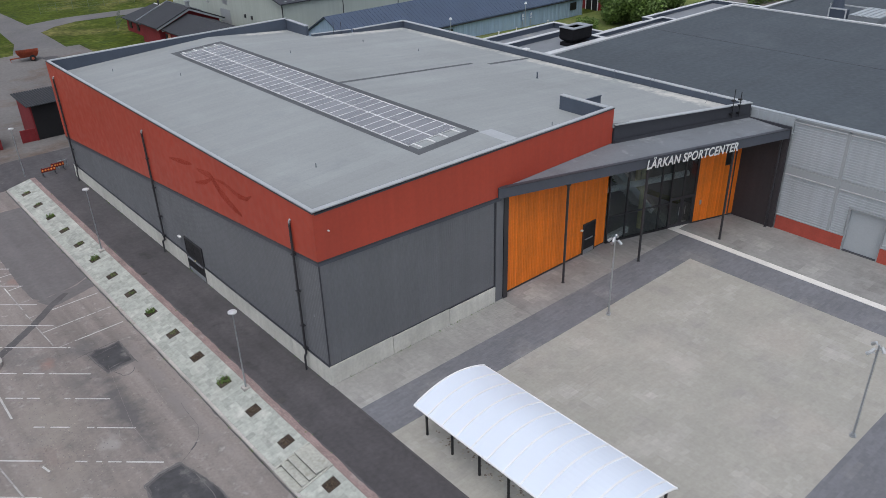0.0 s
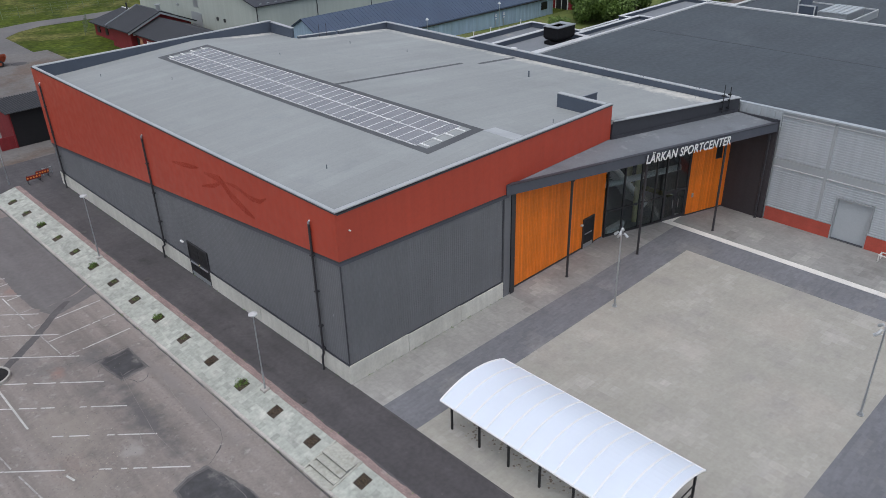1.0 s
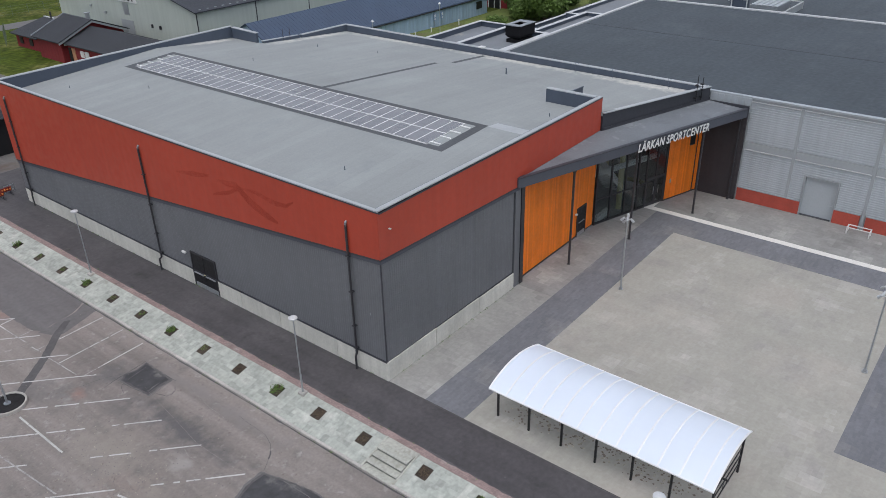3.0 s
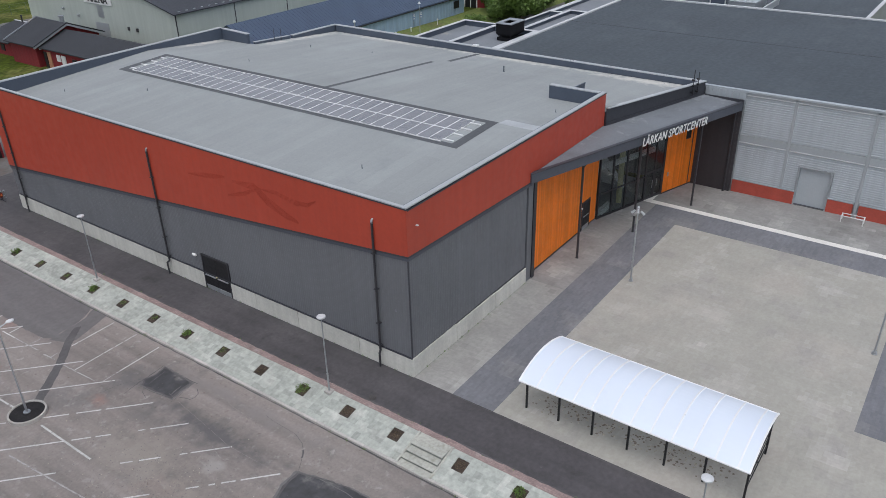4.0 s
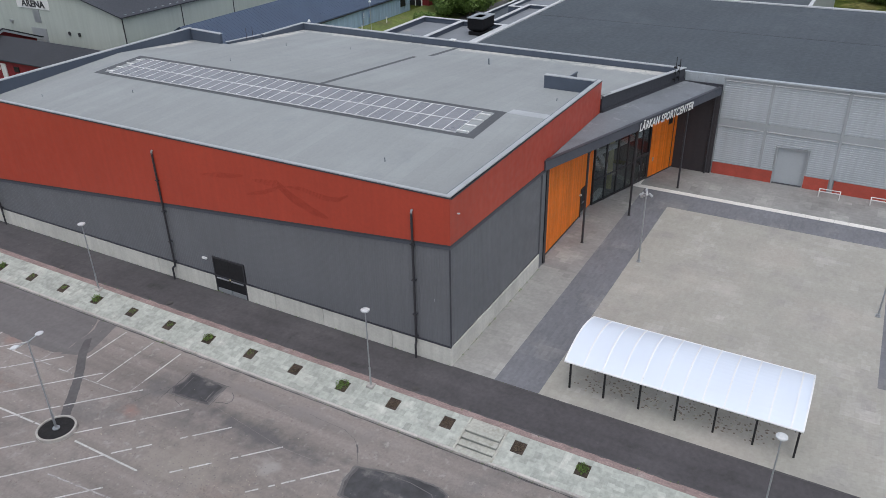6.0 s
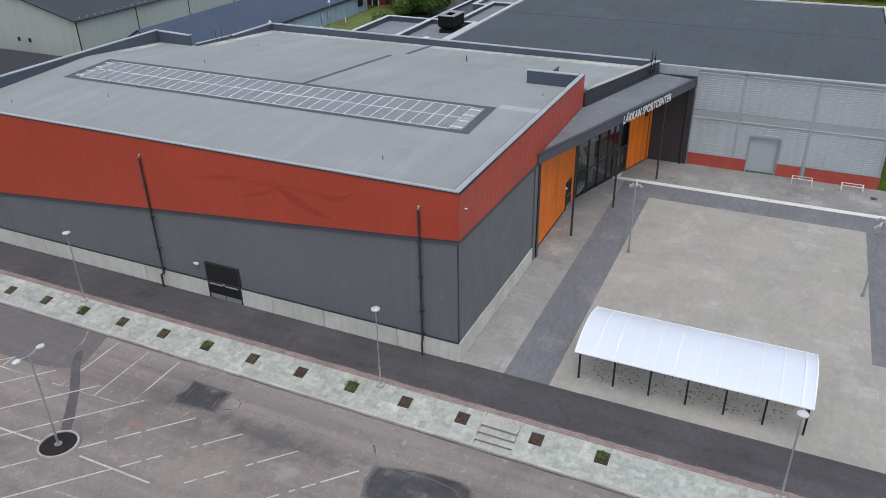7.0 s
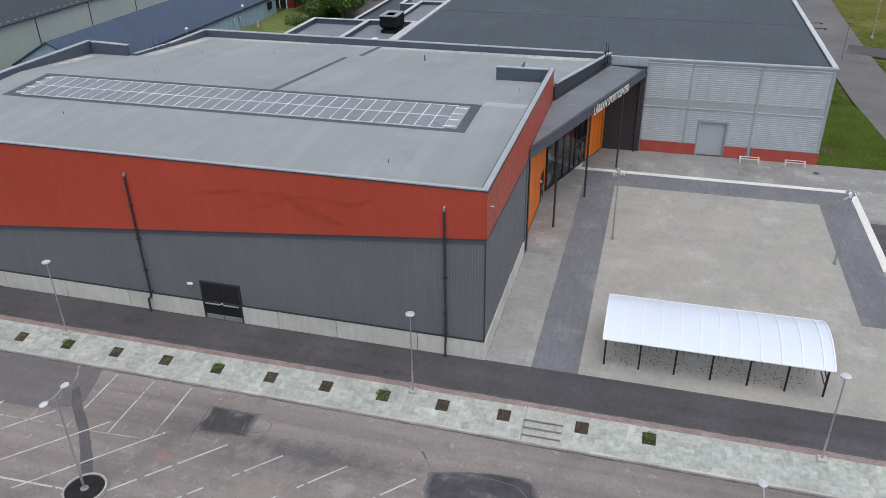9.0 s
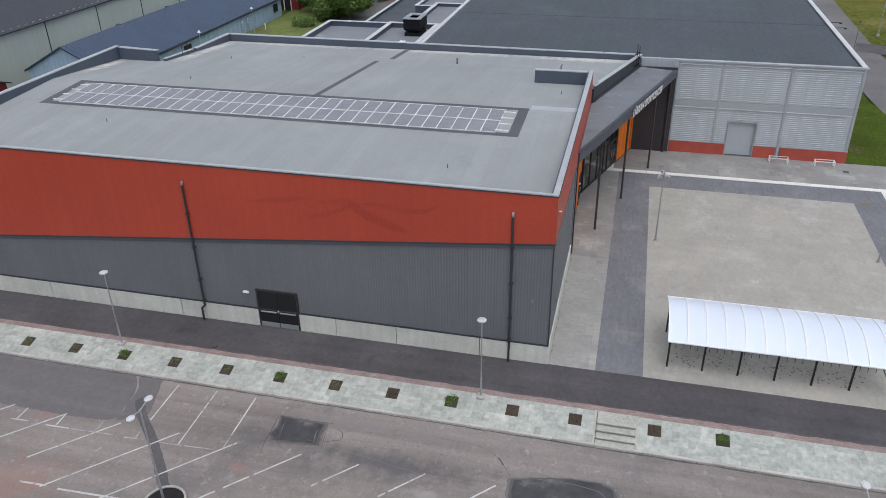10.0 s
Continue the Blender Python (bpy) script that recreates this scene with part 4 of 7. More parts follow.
for a, b, z0, z1 in ((WS0, WS0 + 0.03, WZ0, WZ1), (WS1 - 0.03, WS1, WZ0, WZ1), (WS0 + 0.03, WS1 - 0.03, WZ0, WZ0 + 0.03), (WS0 + 0.03, WS1 - 0.03, WZ1 - 0.03, WZ1)):
    slabwall("frame", along(a), along(b), 0.06, z0, z1, "steel_dark", slot, off=0.055)
slabwall("corner_post", along(10.43), along(10.53), 0.2, 0, ETOP, "steel_dark", off=0.05)
slabwall("intercom", along(G1 + 0.42), along(G1 + 0.56), 0.06, 1.35, 1.65, "galv", off=0.09, label="grey intercom panel")
# service door in the boards
sdoor = part("door", boxed(34.74, 35.78, 27.09, 27.15, 0.3, 2.06, bev=0.006), "black", ent, "black steel service door")
part("kick_plate", boxed(34.74, 35.78, 27.08, 27.14, 0.02, 0.29), "galv", sdoor)
part("push_bar", boxed(34.85, 35.62, 27.02, 27.07, 1.0, 1.07, bev=0.01), "galv", sdoor)
for a in ((34.66, 34.74, 27.06, 27.16, 0, 2.14), (35.78, 35.86, 27.06, 27.16, 0, 2.14), (34.74, 35.78, 27.06, 27.16, 2.06, 2.14)):
    part("door_frame", boxed(*a), "steel_dark", sdoor)
part("wall_lamp", boxed(34.4, 34.58, 26.98, 27.12, 1.75, 1.86, bev=0.02), "white_metal", ent)

# glazing
glz = thing("glazing", "", "")
glz.parent = ent
cols = [0.06, 1.45, 2.85, 4.1, 4.95, 5.95, 6.9]
rowz = [0.12, 1.9, 3.55, 5.3, ETOP]
for s in cols:
    slabwall("mullion", along(s - 0.035), along(s + 0.035), 0.16, 0, ETOP, "steel_dark", glz, off=0.03)
for i in range(len(cols) - 1):
    doors = i >= 4
    zz = [2.2, ETOP] if doors else [0.12, 1.9, ETOP]
    for z in zz[:-1] + ([0.12] if not doors else []):
        slabwall("transom", along(cols[i] + 0.036), along(cols[i + 1] - 0.036), 0.12, z - 0.035, z + 0.035, "steel_dark", glz, off=0.015)
    for z0, z1 in zip(zz, zz[1:]):
        p = slabwall("pane", along(cols[i] + 0.037), along(cols[i + 1] - 0.037), 0.016, z0 + 0.036, z1 - 0.036, "glass", glz, off=-0.02)
        p.visible_shadow = False
    if doors:
        a, b = cols[i] + 0.04, cols[i + 1] - 0.04
        d = slabwall("door_leaf", along(a), along(a + 0.09), 0.06, 0.02, 2.15, "steel_dark", glz, off=0.0)
        slabwall("stile", along(b - 0.09), along(b), 0.06, 0.02, 2.15, "steel_dark", d)
        slabwall("rail", along(a + 0.09), along(b - 0.09), 0.06, 2.05, 2.15, "steel_dark", d)
        slabwall("rail", along(a + 0.09), along(b - 0.09), 0.06, 0.02, 0.25, "steel_dark", d)
        slabwall("pane", along(a + 0.09), along(b - 0.09), 0.016, 0.25, 2.05, "glass", d, off=-0.02).visible_shadow = False
        hx, hy = along(a + 0.2 if i == 5 else b - 0.2, 0.07)
        bm = bmesh.new()
        rod(bm, (hx, hy, 0.9), (hx, hy, 1.5), 0.02)
        part("door_handle", bm, "galv", d)
slabwall("base_strip", along(0), along(cols[4]), 0.12, 0, 0.08, "steel_dark", glz)

# lobby behind the glass
lob = thing("lobby", "dim two-storey lobby with a white stair behind the glazing", "room", kind="structure")
part("floor", boxed(36.0, 45.5, 27.3, 34, -0.05, 0.0), "lobby_floor", lob)
bm = bmesh.new()
prism(bm, [along(0.1, -0.25), along(10.0, -0.25), (46.5, 27.3), (36.5, 27.3)], -0.05, 0.0)
part("floor", bm, "lobby_floor", lob)
part("wall", boxed(36.0, 46.5, 33.8, 34, 0, 6.6), "lobby", lob)
part("wall", boxed(36.0, 36.2, 27.35, 33.8, 0, 6.6), "lobby", lob)
part("wall", boxed(46.3, 46.5, 24.6, 33.8, 0, 6.6), "lobby", lob)
part("ceiling", boxed(36.2, 46.3, 27.3, 33.8, 6.5, 6.6), "lobby", lob)
part("gallery", boxed(36.2, 46.3, 30.2, 33.8, 3.3, 3.6), "white_wall", lob, "white edge of the upper floor")
bm = bmesh.new()
beam(bm, (37.9, 28.4, 5.6), (42.9, 27.6, 0.2), 0.12, 0.4)
for i in range(20):
    f = (i + 0.5) / 20
    x, z = 37.6 + 5 * f, 5.6 - 5.4 * f
    box(bm, x + 0.16, x + 0.44, 28.3, 29.3, z - 0.02, z + 0.02)
tagged(part("staircase", bm, "white_wall"), "white straight staircase inside the lobby", "stairs")
for x, y in (along(3.4, -1.0), (44.3, 30.0)):
    bm = bmesh.new()
    rod(bm, (x, y, 0), (x, y, 6.5), 0.2, seg=14)
    tagged(part("column", bm, "yellow"), "pale yellow round column in the lobby", "column")
bm = bmesh.new()
da, db = along(0.3, -0.8), along(6.8, -0.8)
rod(bm, (*da, 3.45), (*db, 3.45), 0.21, seg=14)
tagged(part("ventilation_duct", bm, "white_wall"), "white round ventilation duct behind the glazing", "duct")
tagged(part("bench", boxed(37.4, 39.4, 27.0, 27.35, 0.0, 0.4, bev=0.02), "white_wall"), "low white bench inside the glazing", "bench")
for x in (38.2, 40.8, 43.4):
    o = part("ceiling_lamp", boxed(x - 0.6, x + 0.6, 29.9, 30.1, 6.42, 6.48), "lamp", lob)

# ---- canopy ----
can = thing("entrance_canopy", "grey felt-covered canopy with dark fascia on slim steel posts", "canopy")
CA, CB = Vector((26.77, 26.71)), Vector((46.85, 20.78))
cd = (CB - CA).normalized()
cn = Vector((cd.y, -cd.x))


def can_z(x, y):
    d = (Vector((x, y)) - CA).dot(-cn)
    s = (Vector((x, y)) - CA).dot(cd)
    return 7.1 - 0.2 * s / 21 + 0.07 * d


plan = [(26.85, 26.73), (46.86, 20.84), (46.86, 23.62), (36.45, 26.62), (36.3, 26.78), (27.2, 26.78)]
bm = bmesh.new()
prism(bm, plan, lambda x, y: can_z(x, y) - 0.38, lambda x, y: can_z(x, y) - 0.03)
part("canopy_roof", bm, "canopy_felt", can)
bm = bmesh.new()
prism(bm, [(27.2, 26.9), (46.8, 21.1), (46.9, 23.75), (36.9, 27.0), (36.4, 27.15), (27.2, 27.15)], 6.38, 6.55)
part("soffit", bm, "dark_trim", can)


def strip_along(name, a, b, w, z0, z1, k, parent, label=""):
    a, b = Vector(a), Vector(b)
    d = (b - a).normalized()
    o = Vector((d.y, -d.x)) * w
    bm = bmesh.new()
    prism(bm, [tuple(a), tuple(b), tuple(b - o), tuple(a - o)], z0, z1)
    return part(name, bm, k, parent, label)


strip_along("fascia", CA, CB, 0.12, lambda x, y: can_z(x, y) - 0.56, lambda x, y: can_z(x, y) + 0.03, "clad_flash", can)
strip_along("drip_edge", CA + cn * 0.03, CB + cn * 0.03, 0.25, lambda x, y: can_z(x, y) + 0.03, lambda x, y: can_z(x, y) + 0.055, "dark_trim", can)
strip_along("flashing", (36.5, 26.6), (46.85, 23.62), 0.02, lambda x, y: can_z(x, y) - 0.03, lambda x, y: can_z(x, y) + 0.16, "dark_trim", can)
part("verge", boxed(46.78, 46.92, 20.78, 23.62, 6.3, 7.1), "dark_trim", can)
for x, y in ((31.19, 25.62), (36.58, 24.12), (42.85, 22.28), (46.66, 21.18)):
    bm = bmesh.new()
    rod(bm, (x, y, -0.05), (x, y, 6.5), 0.075, seg=12)
    rod(bm, (x, y, 0.0), (x, y, 0.03), 0.11, 0.11, seg=12)
    rod(bm, (x, y, 6.3), (x, y, 6.42), 0.1, 0.16, seg=12)
    part("post", bm, "steel_dark", can)
# dark return beside the hall wall, and its steel post
part("pier", boxed(26.74, 27.28, 26.84, 27.16, 0, 6.9), "dark_clad", can)
bm = bmesh.new()
for a in ((27.28, 27.62, 26.78, 26.80), (27.28, 27.62, 27.04, 27.06), (27.43, 27.47, 26.80, 27.04)):
    box(bm, *a, 0, 6.55)
part("post", bm, "steel_dark", can)
part("end_wall", boxed(46.80, 46.98, 20.95, 23.9, 0, 6.5), "brown", can, "brown-black boarded end wall")
part("end_post", boxed(46.80, 46.98, 20.80, 20.945, 0, 6.6), "brown", can)

# ladder-like mast with aerials by the parapet
mast = thing("roof_aerials", "two thin dark aerials on a bracket at the roof edge", "aerial")
for i, x in enumerate((45.2, 45.75)):
    y = 26.64 - 0.285 * (x - 36.46) - 0.12
    bm = bmesh.new()
    rod(bm, (x, y, 7.3), (x, y, 9.2 - 0.25 * i), 0.026)
    part("mast", bm, "black", mast)
    for z in (7.5, 8.0, 8.4):
        part("bracket", boxed(x - 0.09, x + 0.09, y - 0.07, y + 0.14, z, z + 0.1), "black", mast)

# lettering on the canopy edge
sign = thing("sign", "white italic capital letters standing on the canopy edge", "sign")
WORDS = "LÄRKAN SPORTCENTER"


def letter_mesh(ch, size):
    cu = bpy.data.curves.new("letter", "FONT")
    cu.body, cu.size, cu.extrude, cu.offset, cu.shear = ch, size, 0.009, 0.016, 0.16
    ob = bpy.data.objects.new("letter", cu)
    scene.collection.objects.link(ob)
    bpy.context.view_layer.update()
    me = bpy.data.meshes.new_from_object(ob.evaluated_get(bpy.context.evaluated_depsgraph_get()))
    bpy.data.objects.remove(ob)
    me.materials.clear()
    me.materials.append(M["white_metal"])
    return me


SIZE = 0.78


def right_edge(me):
    return max(v.co.x for v in me.vertices)


glyphs = []
for i, ch in enumerate(WORDS):
    if ch != " ":
        me, whole = letter_mesh(ch, SIZE), letter_mesh(WORDS[:i + 1], SIZE)
        glyphs.append((me, right_edge(whole) - right_edge(me)))
        total = right_edge(whole)
        bpy.data.meshes.remove(whole)
S0, S1 = 9.68, 16.62
k = (S1 - S0) / total
cyaw = math.degrees(math.atan2(cd.y, cd.x))
for me, off in glyphs:
    s = S0 + off * k
    p = CA + cd * s + cn * 0.09
    o = new("letter", me)
    o.parent = sign
    o.matrix_basis = pose(p.x, p.y, can_z(*(CA + cd * s)) - 0.60, 90, 0, cyaw) @ Matrix.Diagonal((k * 0.93, 1, 1, 1))
bm = bmesh.new()
for z in (-0.5, -0.15):
    a, b = CA + cd * S0 + cn * 0.03, CA + cd * S1 + cn * 0.03
    beam(bm, (a.x, a.y, can_z(a.x, a.y) + z), (b.x, b.y, can_z(b.x, b.y) + z), 0.05, 0.03)
part("sign_rail", bm, "steel_dark", sign)

# ---- grey hall ----
gh = thing("grey_hall", "silver-grey ribbed hall with red plinth and dark felt roof", "building")
GX0, GX1, GY0, GY1, GT = 47.0, 76.6, 6.98, 42.6, 7.75
DY0, DY1, DZ = 14.08, 16.26, 2.9
for poly in ([(GX0 + 0.1, GY0 + 0.1), (GX0 + 0.4, GY0 + 0.1), (GX0 + 0.4, DY0), (GX0 + 0.1, DY0)], [(GX0 + 0.1, DY1), (GX0 + 0.4, DY1), (GX0 + 0.4, GY1), (GX0 + 0.1, GY1)], [(GX0 + 0.4, GY0 + 0.1), (GX1, GY0 + 0.1), (GX1, GY0 + 0.4), (GX0 + 0.4, GY0 + 0.4)],
             [(GX1 - 0.3, GY0 + 0.4), (GX1, GY0 + 0.4), (GX1, GY1), (GX1 - 0.3, GY1)], [(GX0 + 0.4, GY1 - 0.3), (GX1 - 0.3, GY1 - 0.3), (GX1 - 0.3, GY1), (GX0 + 0.4, GY1)]):
    bm = bmesh.new()
    prism(bm, poly, -0.8, GT - 0.12)
    part("wall", bm, "grey_frame", gh)
bm = bmesh.new()
prism(bm, [(GX0 + 0.3, GY0 + 0.3), (GX1 - 0.2, GY0 + 0.3), (GX1 - 0.2, GY1 - 0.2), (GX0 + 0.3, GY1 - 0.2)], GT - 0.5, lambda x, y: GT - 0.12 + 0.0 * x)
part("roof", bm, "felt_dark", gh, "dark grey roofing felt")
for nm, a in (("coping", (GX0 - 0.08, GX0 + 0.3, GY0 - 0.08, 20.7)), ("coping", (GX0 - 0.0, GX0 + 0.3, 20.7, GY1)), ("coping", (GX0 + 0.3, GX1 + 0.08, GY0 - 0.08, GY0 + 0.32)),
              ("coping", (GX1 - 0.32, GX1 + 0.08, GY0 + 0.32, GY1)), ("coping", (GX0 + 0.3, GX1 - 0.32, GY1 - 0.36, GY1))):
    part(nm, boxed(*a, GT - 0.12, GT), "grey_clad" if a[0] < GX0 + 0.2 else "coping_white", gh)
for i in range(6):
    part("fascia_panel", boxed(46.985, GX0 + 0.1, 20.72 + i * 0.49, 21.2 + i * 0.49, 6.6, GT - 0.13, bev=0.008), "grey_clad", gh)


def hribs(bm, y0, y1, z0, z1, x, pitch, depth):
    """Level ribs on the wall that faces west."""
    n = max(1, round((z1 - z0) / pitch))
    p = (z1 - z0) / n
    prof = []
    for i in range(n):
        for f, h in ((0.0, 0), (0.42, 0), (0.55, 1), (0.9, 1)):
            prof.append((z0 + (i + f) * p, h * depth))
    prof.append((z1, 0))
    a = [bm.verts.new((x - h, y0, z)) for z, h in prof]
    b = [bm.verts.new((x - h, y1, z)) for z, h in prof]
    for i in range(len(prof) - 1):
        bm.faces.new((a[i], a[i + 1], b[i + 1], b[i]))


for y0, y1, z0, z1 in ((17.38, 20.70, 4.52, 7.45), (12.28, 17.17, 4.52, 7.45), (7.2, 12.07, 4.52, 7.45),
                       (17.38, 20.70, 1.05, 3.95), (16.36, 17.17, 1.05, 3.95), (12.28, 13.98, 1.05, 3.95), (13.98, 16.36, 2.95, 3.95), (7.2, 12.07, 1.05, 3.95)):
    bm = bmesh.new()
    hribs(bm, y0, y1, z0, z1, GX0 + 0.05, 0.163, 0.015)
    part("cladding_panel", bm, "grey_clad", gh)
for a in ((17.17, 17.38, 1.02, 7.5), (12.07, 12.28, 0.2, 7.5), (6.98, 7.2, 1.02, 7.6)):
    part("pilaster", boxed(GX0 - 0.03, GX0 + 0.1, a[0], a[1], a[2], a[3], bev=0.008), "grey_frame", gh)
for y0, y1 in ((17.39, 20.7), (12.29, 17.16), (7.21, 12.06)):
    part("band", boxed(GX0 - 0.0, GX0 + 0.1, y0, y1, 3.97, 4.5), "grey_frame", gh)
    part("band", boxed(GX0 - 0.0, GX0 + 0.1, y0, y1, 7.46, 7.61), "grey_frame", gh)
for y0, y1 in ((16.3, 20.7), (12.36, 14.04), (6.95, 11.99)):
    part("plinth_panel", boxed(GX0 - 0.04, GX0 + 0.1, y0, y1, -0.1, 0.98, bev=0.01), "red_plinth", gh)
    part("sill", boxed(GX0 - 0.07, GX0 + 0.1, y0, y1, 0.985, 1.045), "grey_frame", gh)
part("lintel", boxed(GX0 + 0.1, GX0 + 0.4, DY0, DY1, DZ, GT - 0.12), "grey_frame", gh)
gd = part("door", boxed(GX0 + 0.22, GX0 + 0.3, DY0 + 0.05, DY1 - 0.05, 0.03, DZ - 0.05, bev=0.01), "grey_door", gh, "plain grey steel door set back in the wall")
for a in ((DY0 - 0.03, DY0 + 0.05, 0.0, DZ + 0.03), (DY1 - 0.05, DY1 + 0.03, 0.0, DZ + 0.03)):
    part("door_frame", boxed(GX0 + 0.0, GX0 + 0.32, *a), "grey_frame", gd)
part("door_frame", boxed(GX0 + 0.0, GX0 + 0.32, DY0 + 0.05, DY1 - 0.05, DZ - 0.05, DZ + 0.03), "grey_frame", gd)
part("sill", boxed(GX0 + 0.0, GX0 + 0.3, DY0 + 0.05, DY1 - 0.05, -0.02, 0.03), "dark_trim", gd)
part("door_handle", boxed(GX0 + 0.17, GX0 + 0.22, DY0 + 0.16, DY0 + 0.28, 1.02, 1.06, bev=0.008), "galv", gd)
for y0, y1 in ((17.39, 20.7), (12.29, 17.16), (7.21, 12.06)):
    part("flashing", boxed(GX0 - 0.035, GX0 + 0.1, y0, y1, 3.90, 3.965), "coping_white", gh)
    part("flashing", boxed(GX0 - 0.03, GX0 + 0.1, y0, y1, 7.40, 7.455), "coping_white", gh)
for x in (62.1, 64.4):
    bm = bmesh.new()
    beam(bm, (x, GY0 - 0.08, 7.40), (x, GY0 - 1.15, 7.46), 0.05, 0.05)
    box(bm, x - 0.12, x + 0.12, GY0 - 0.085, GY0 - 0.03, 7.28, 7.52)
    arm = part("lamp_arm", bm, "steel_dark", gh, "slim lamp arm at the eaves")
    part("lamp_head", boxed(x - 0.12, x + 0.12, GY0 - 1.42, GY0 - 1.15, 7.34, 7.48, bev=0.03), "steel_dark", arm)


def flat_block(name, label, x0, x1, y0, y1, top, roof_drop, roofmat, wallmat="grey_frame", cop="coping_white", cw=0.35):
    t = thing(name, label, "building")
    for a in ((x0, x1, y0, y0 + 0.25), (x0, x1, y1 - 0.25, y1), (x0, x0 + 0.25, y0 + 0.25, y1 - 0.25), (x1 - 0.25, x1, y0 + 0.25, y1 - 0.25)):
        part("wall", boxed(*a, -1.3, top - 0.06), wallmat, t)
    part("roof", boxed(x0 + 0.2, x1 - 0.2, y0 + 0.2, y1 - 0.2, top - roof_drop - 0.3, top - roof_drop), roofmat, t)
    for a in ((x0 - 0.05, x1 + 0.05, y0 - 0.05, y0 + cw), (x0 - 0.05, x1 + 0.05, y1 - cw, y1 + 0.05), (x0 - 0.05, x0 + cw, y0 + cw, y1 - cw), (x1 - cw, x1 + 0.05, y0 + cw, y1 - cw)):
        part("coping", boxed(*a, top - 0.06, top), cop, t)
    return t


flat_block("link_block", "raised link roof with pale coping between the halls", 47.05, 56.2, 42.75, 47.75, 7.7, 0.5, "felt_mid", "parapet")
flat_block("annexe", "low flat-roofed annexe behind the sports hall", 47.05, 66.9, 47.85, 58.4, 5.2, 0.6, "felt_mid", "parapet")
flat_block("annexe", "narrow flat roof beside the grey hall", 56.4, 70.3, 42.75, 46.7, 6.85, 0.4, "felt_mid", "parapet")
flat_block("annexe", "narrow flat roof with pale coping behind the grey hall", 70.6, 84.0, 42.75, 49.3, 6.4, 0.4, "felt_mid", "parapet")
flat_block("annexe", "low dark-roofed wing by the garden", 67.2, 98.0, 49.6, 57.8, 2.9, 0.4, "felt_dark", "parapet")
nb = flat_block("rear_hall", "dark flat-roofed hall behind the grey hall", 77.2, 125.0, 18.6, 42.4, 6.6, 0.25, "felt_dark", "grey_frame")

# roof fan on the link block
fan = thing("roof_fan", "black square roof ventilator on a curb", "ventilator")
bm = bmesh.new()
prism(bm, [(52.8, 43.8), (55.1, 43.8), (55.1, 45.25), (52.8, 45.25)], 7.2, 7.5)
prism(bm, [(53.2, 44.1), (54.7, 44.1), (54.7, 44.95), (53.2, 44.95)], 7.5, 7.62)
part("curb", bm, "matt_black", fan)
bm = bmesh.new()
lo = [(52.9, 43.88), (55.0, 43.88), (55.0, 45.14), (52.9, 45.14)]
hi = [(52.7, 43.72), (55.2, 43.72), (55.2, 45.3), (52.7, 45.3)]
faces(bm, [(*p, 7.62) for p in lo] + [(*p, 7.86) for p in hi] + [(*p, 8.75) for p in hi], [(0, 1, 2, 3)] + [(i, (i + 1) % 4, 4 + (i + 1) % 4, 4 + i) for i in range(4)] + [(4 + i, 4 + (i + 1) % 4, 8 + (i + 1) % 4, 8 + i) for i in range(4)])
part("body", bm, "matt_black", fan)
bm = bmesh.new()
for a in ((52.65, 55.25, 43.67, 44.1), (52.65, 55.25, 44.92, 45.35), (52.65, 53.2, 44.1, 44.92), (54.5, 55.25, 44.1, 44.92)):
    box(bm, *a, 8.75, 8.82)
part("rim", bm, "galv", fan, "pale metal rim round the opening")
part("baffle", boxed(53.2, 54.5, 44.1, 44.92, 8.5, 8.55), "matt_black", fan)

# air handling units on the rear hall
ac = thing("air_handler", "long pale ribbed metal air handling unit on a roof", "ventilation unit", group="air handling units")
part("casing", boxed(81.3, 85.9, 29.75, 32.7, 6.35, 7.25, bev=0.04), "galv", ac)
for i in range(5):
    part("lid", boxed(81.22, 85.95, 29.76 + 0.59 * i, 30.2 + 0.59 * i, 7.25, 7.33, bev=0.02), "grey_clad", ac, "pale folded lid")
for y in (31.1, 31.45):
    part("latch", boxed(81.26, 81.3, y, y + 0.06, 6.6, 6.85), "white_metal", ac)
ac = thing("air_handler", "dark louvred fan box with a pale frame on a roof", "ventilation unit", group="air handling units")
part("casing", boxed(82.0, 82.9, 33.3, 34.9, 6.35, 7.5, bev=0.03), "parapet", ac)
for a in ((33.2, 33.32, 6.35, 7.6), (34.88, 35.0, 6.35, 7.6), (33.32, 34.88, 7.48, 7.6), (33.32, 34.88, 6.5, 6.62)):
    part("frame", boxed(81.93, 82.02, *a), "coping_white", ac)
bm = bmesh.new()
rod(bm, (85.0, 35.4, 6.3), (85.0, 35.4, 8.6), 0.75, 0.45, seg=14)
part("stack", bm, "parapet", ac)
rf = thing("roof_frame", "pale steel guard rail on a flat roof", "railing")
for a, b in (((86.5, 28.6), (86.5, 36.8)), ((79.6, 28.6), (86.44, 28.6))):
    bm = bmesh.new()
    beam(bm, (*a, 7.1), (*b, 7.1), 0.12, 0.12)
    for p in (a, b):
        box(bm, p[0] - 0.05, p[0] + 0.05, p[1] - 0.05, p[1] + 0.05, 6.3, 7.1)
    part("rail", bm, "coping_white", rf)
part("screen", boxed(79.7, 86.4, 28.58, 28.64, 6.35, 7.04), "grey_frame", rf, "grey sheet screen under the rail")

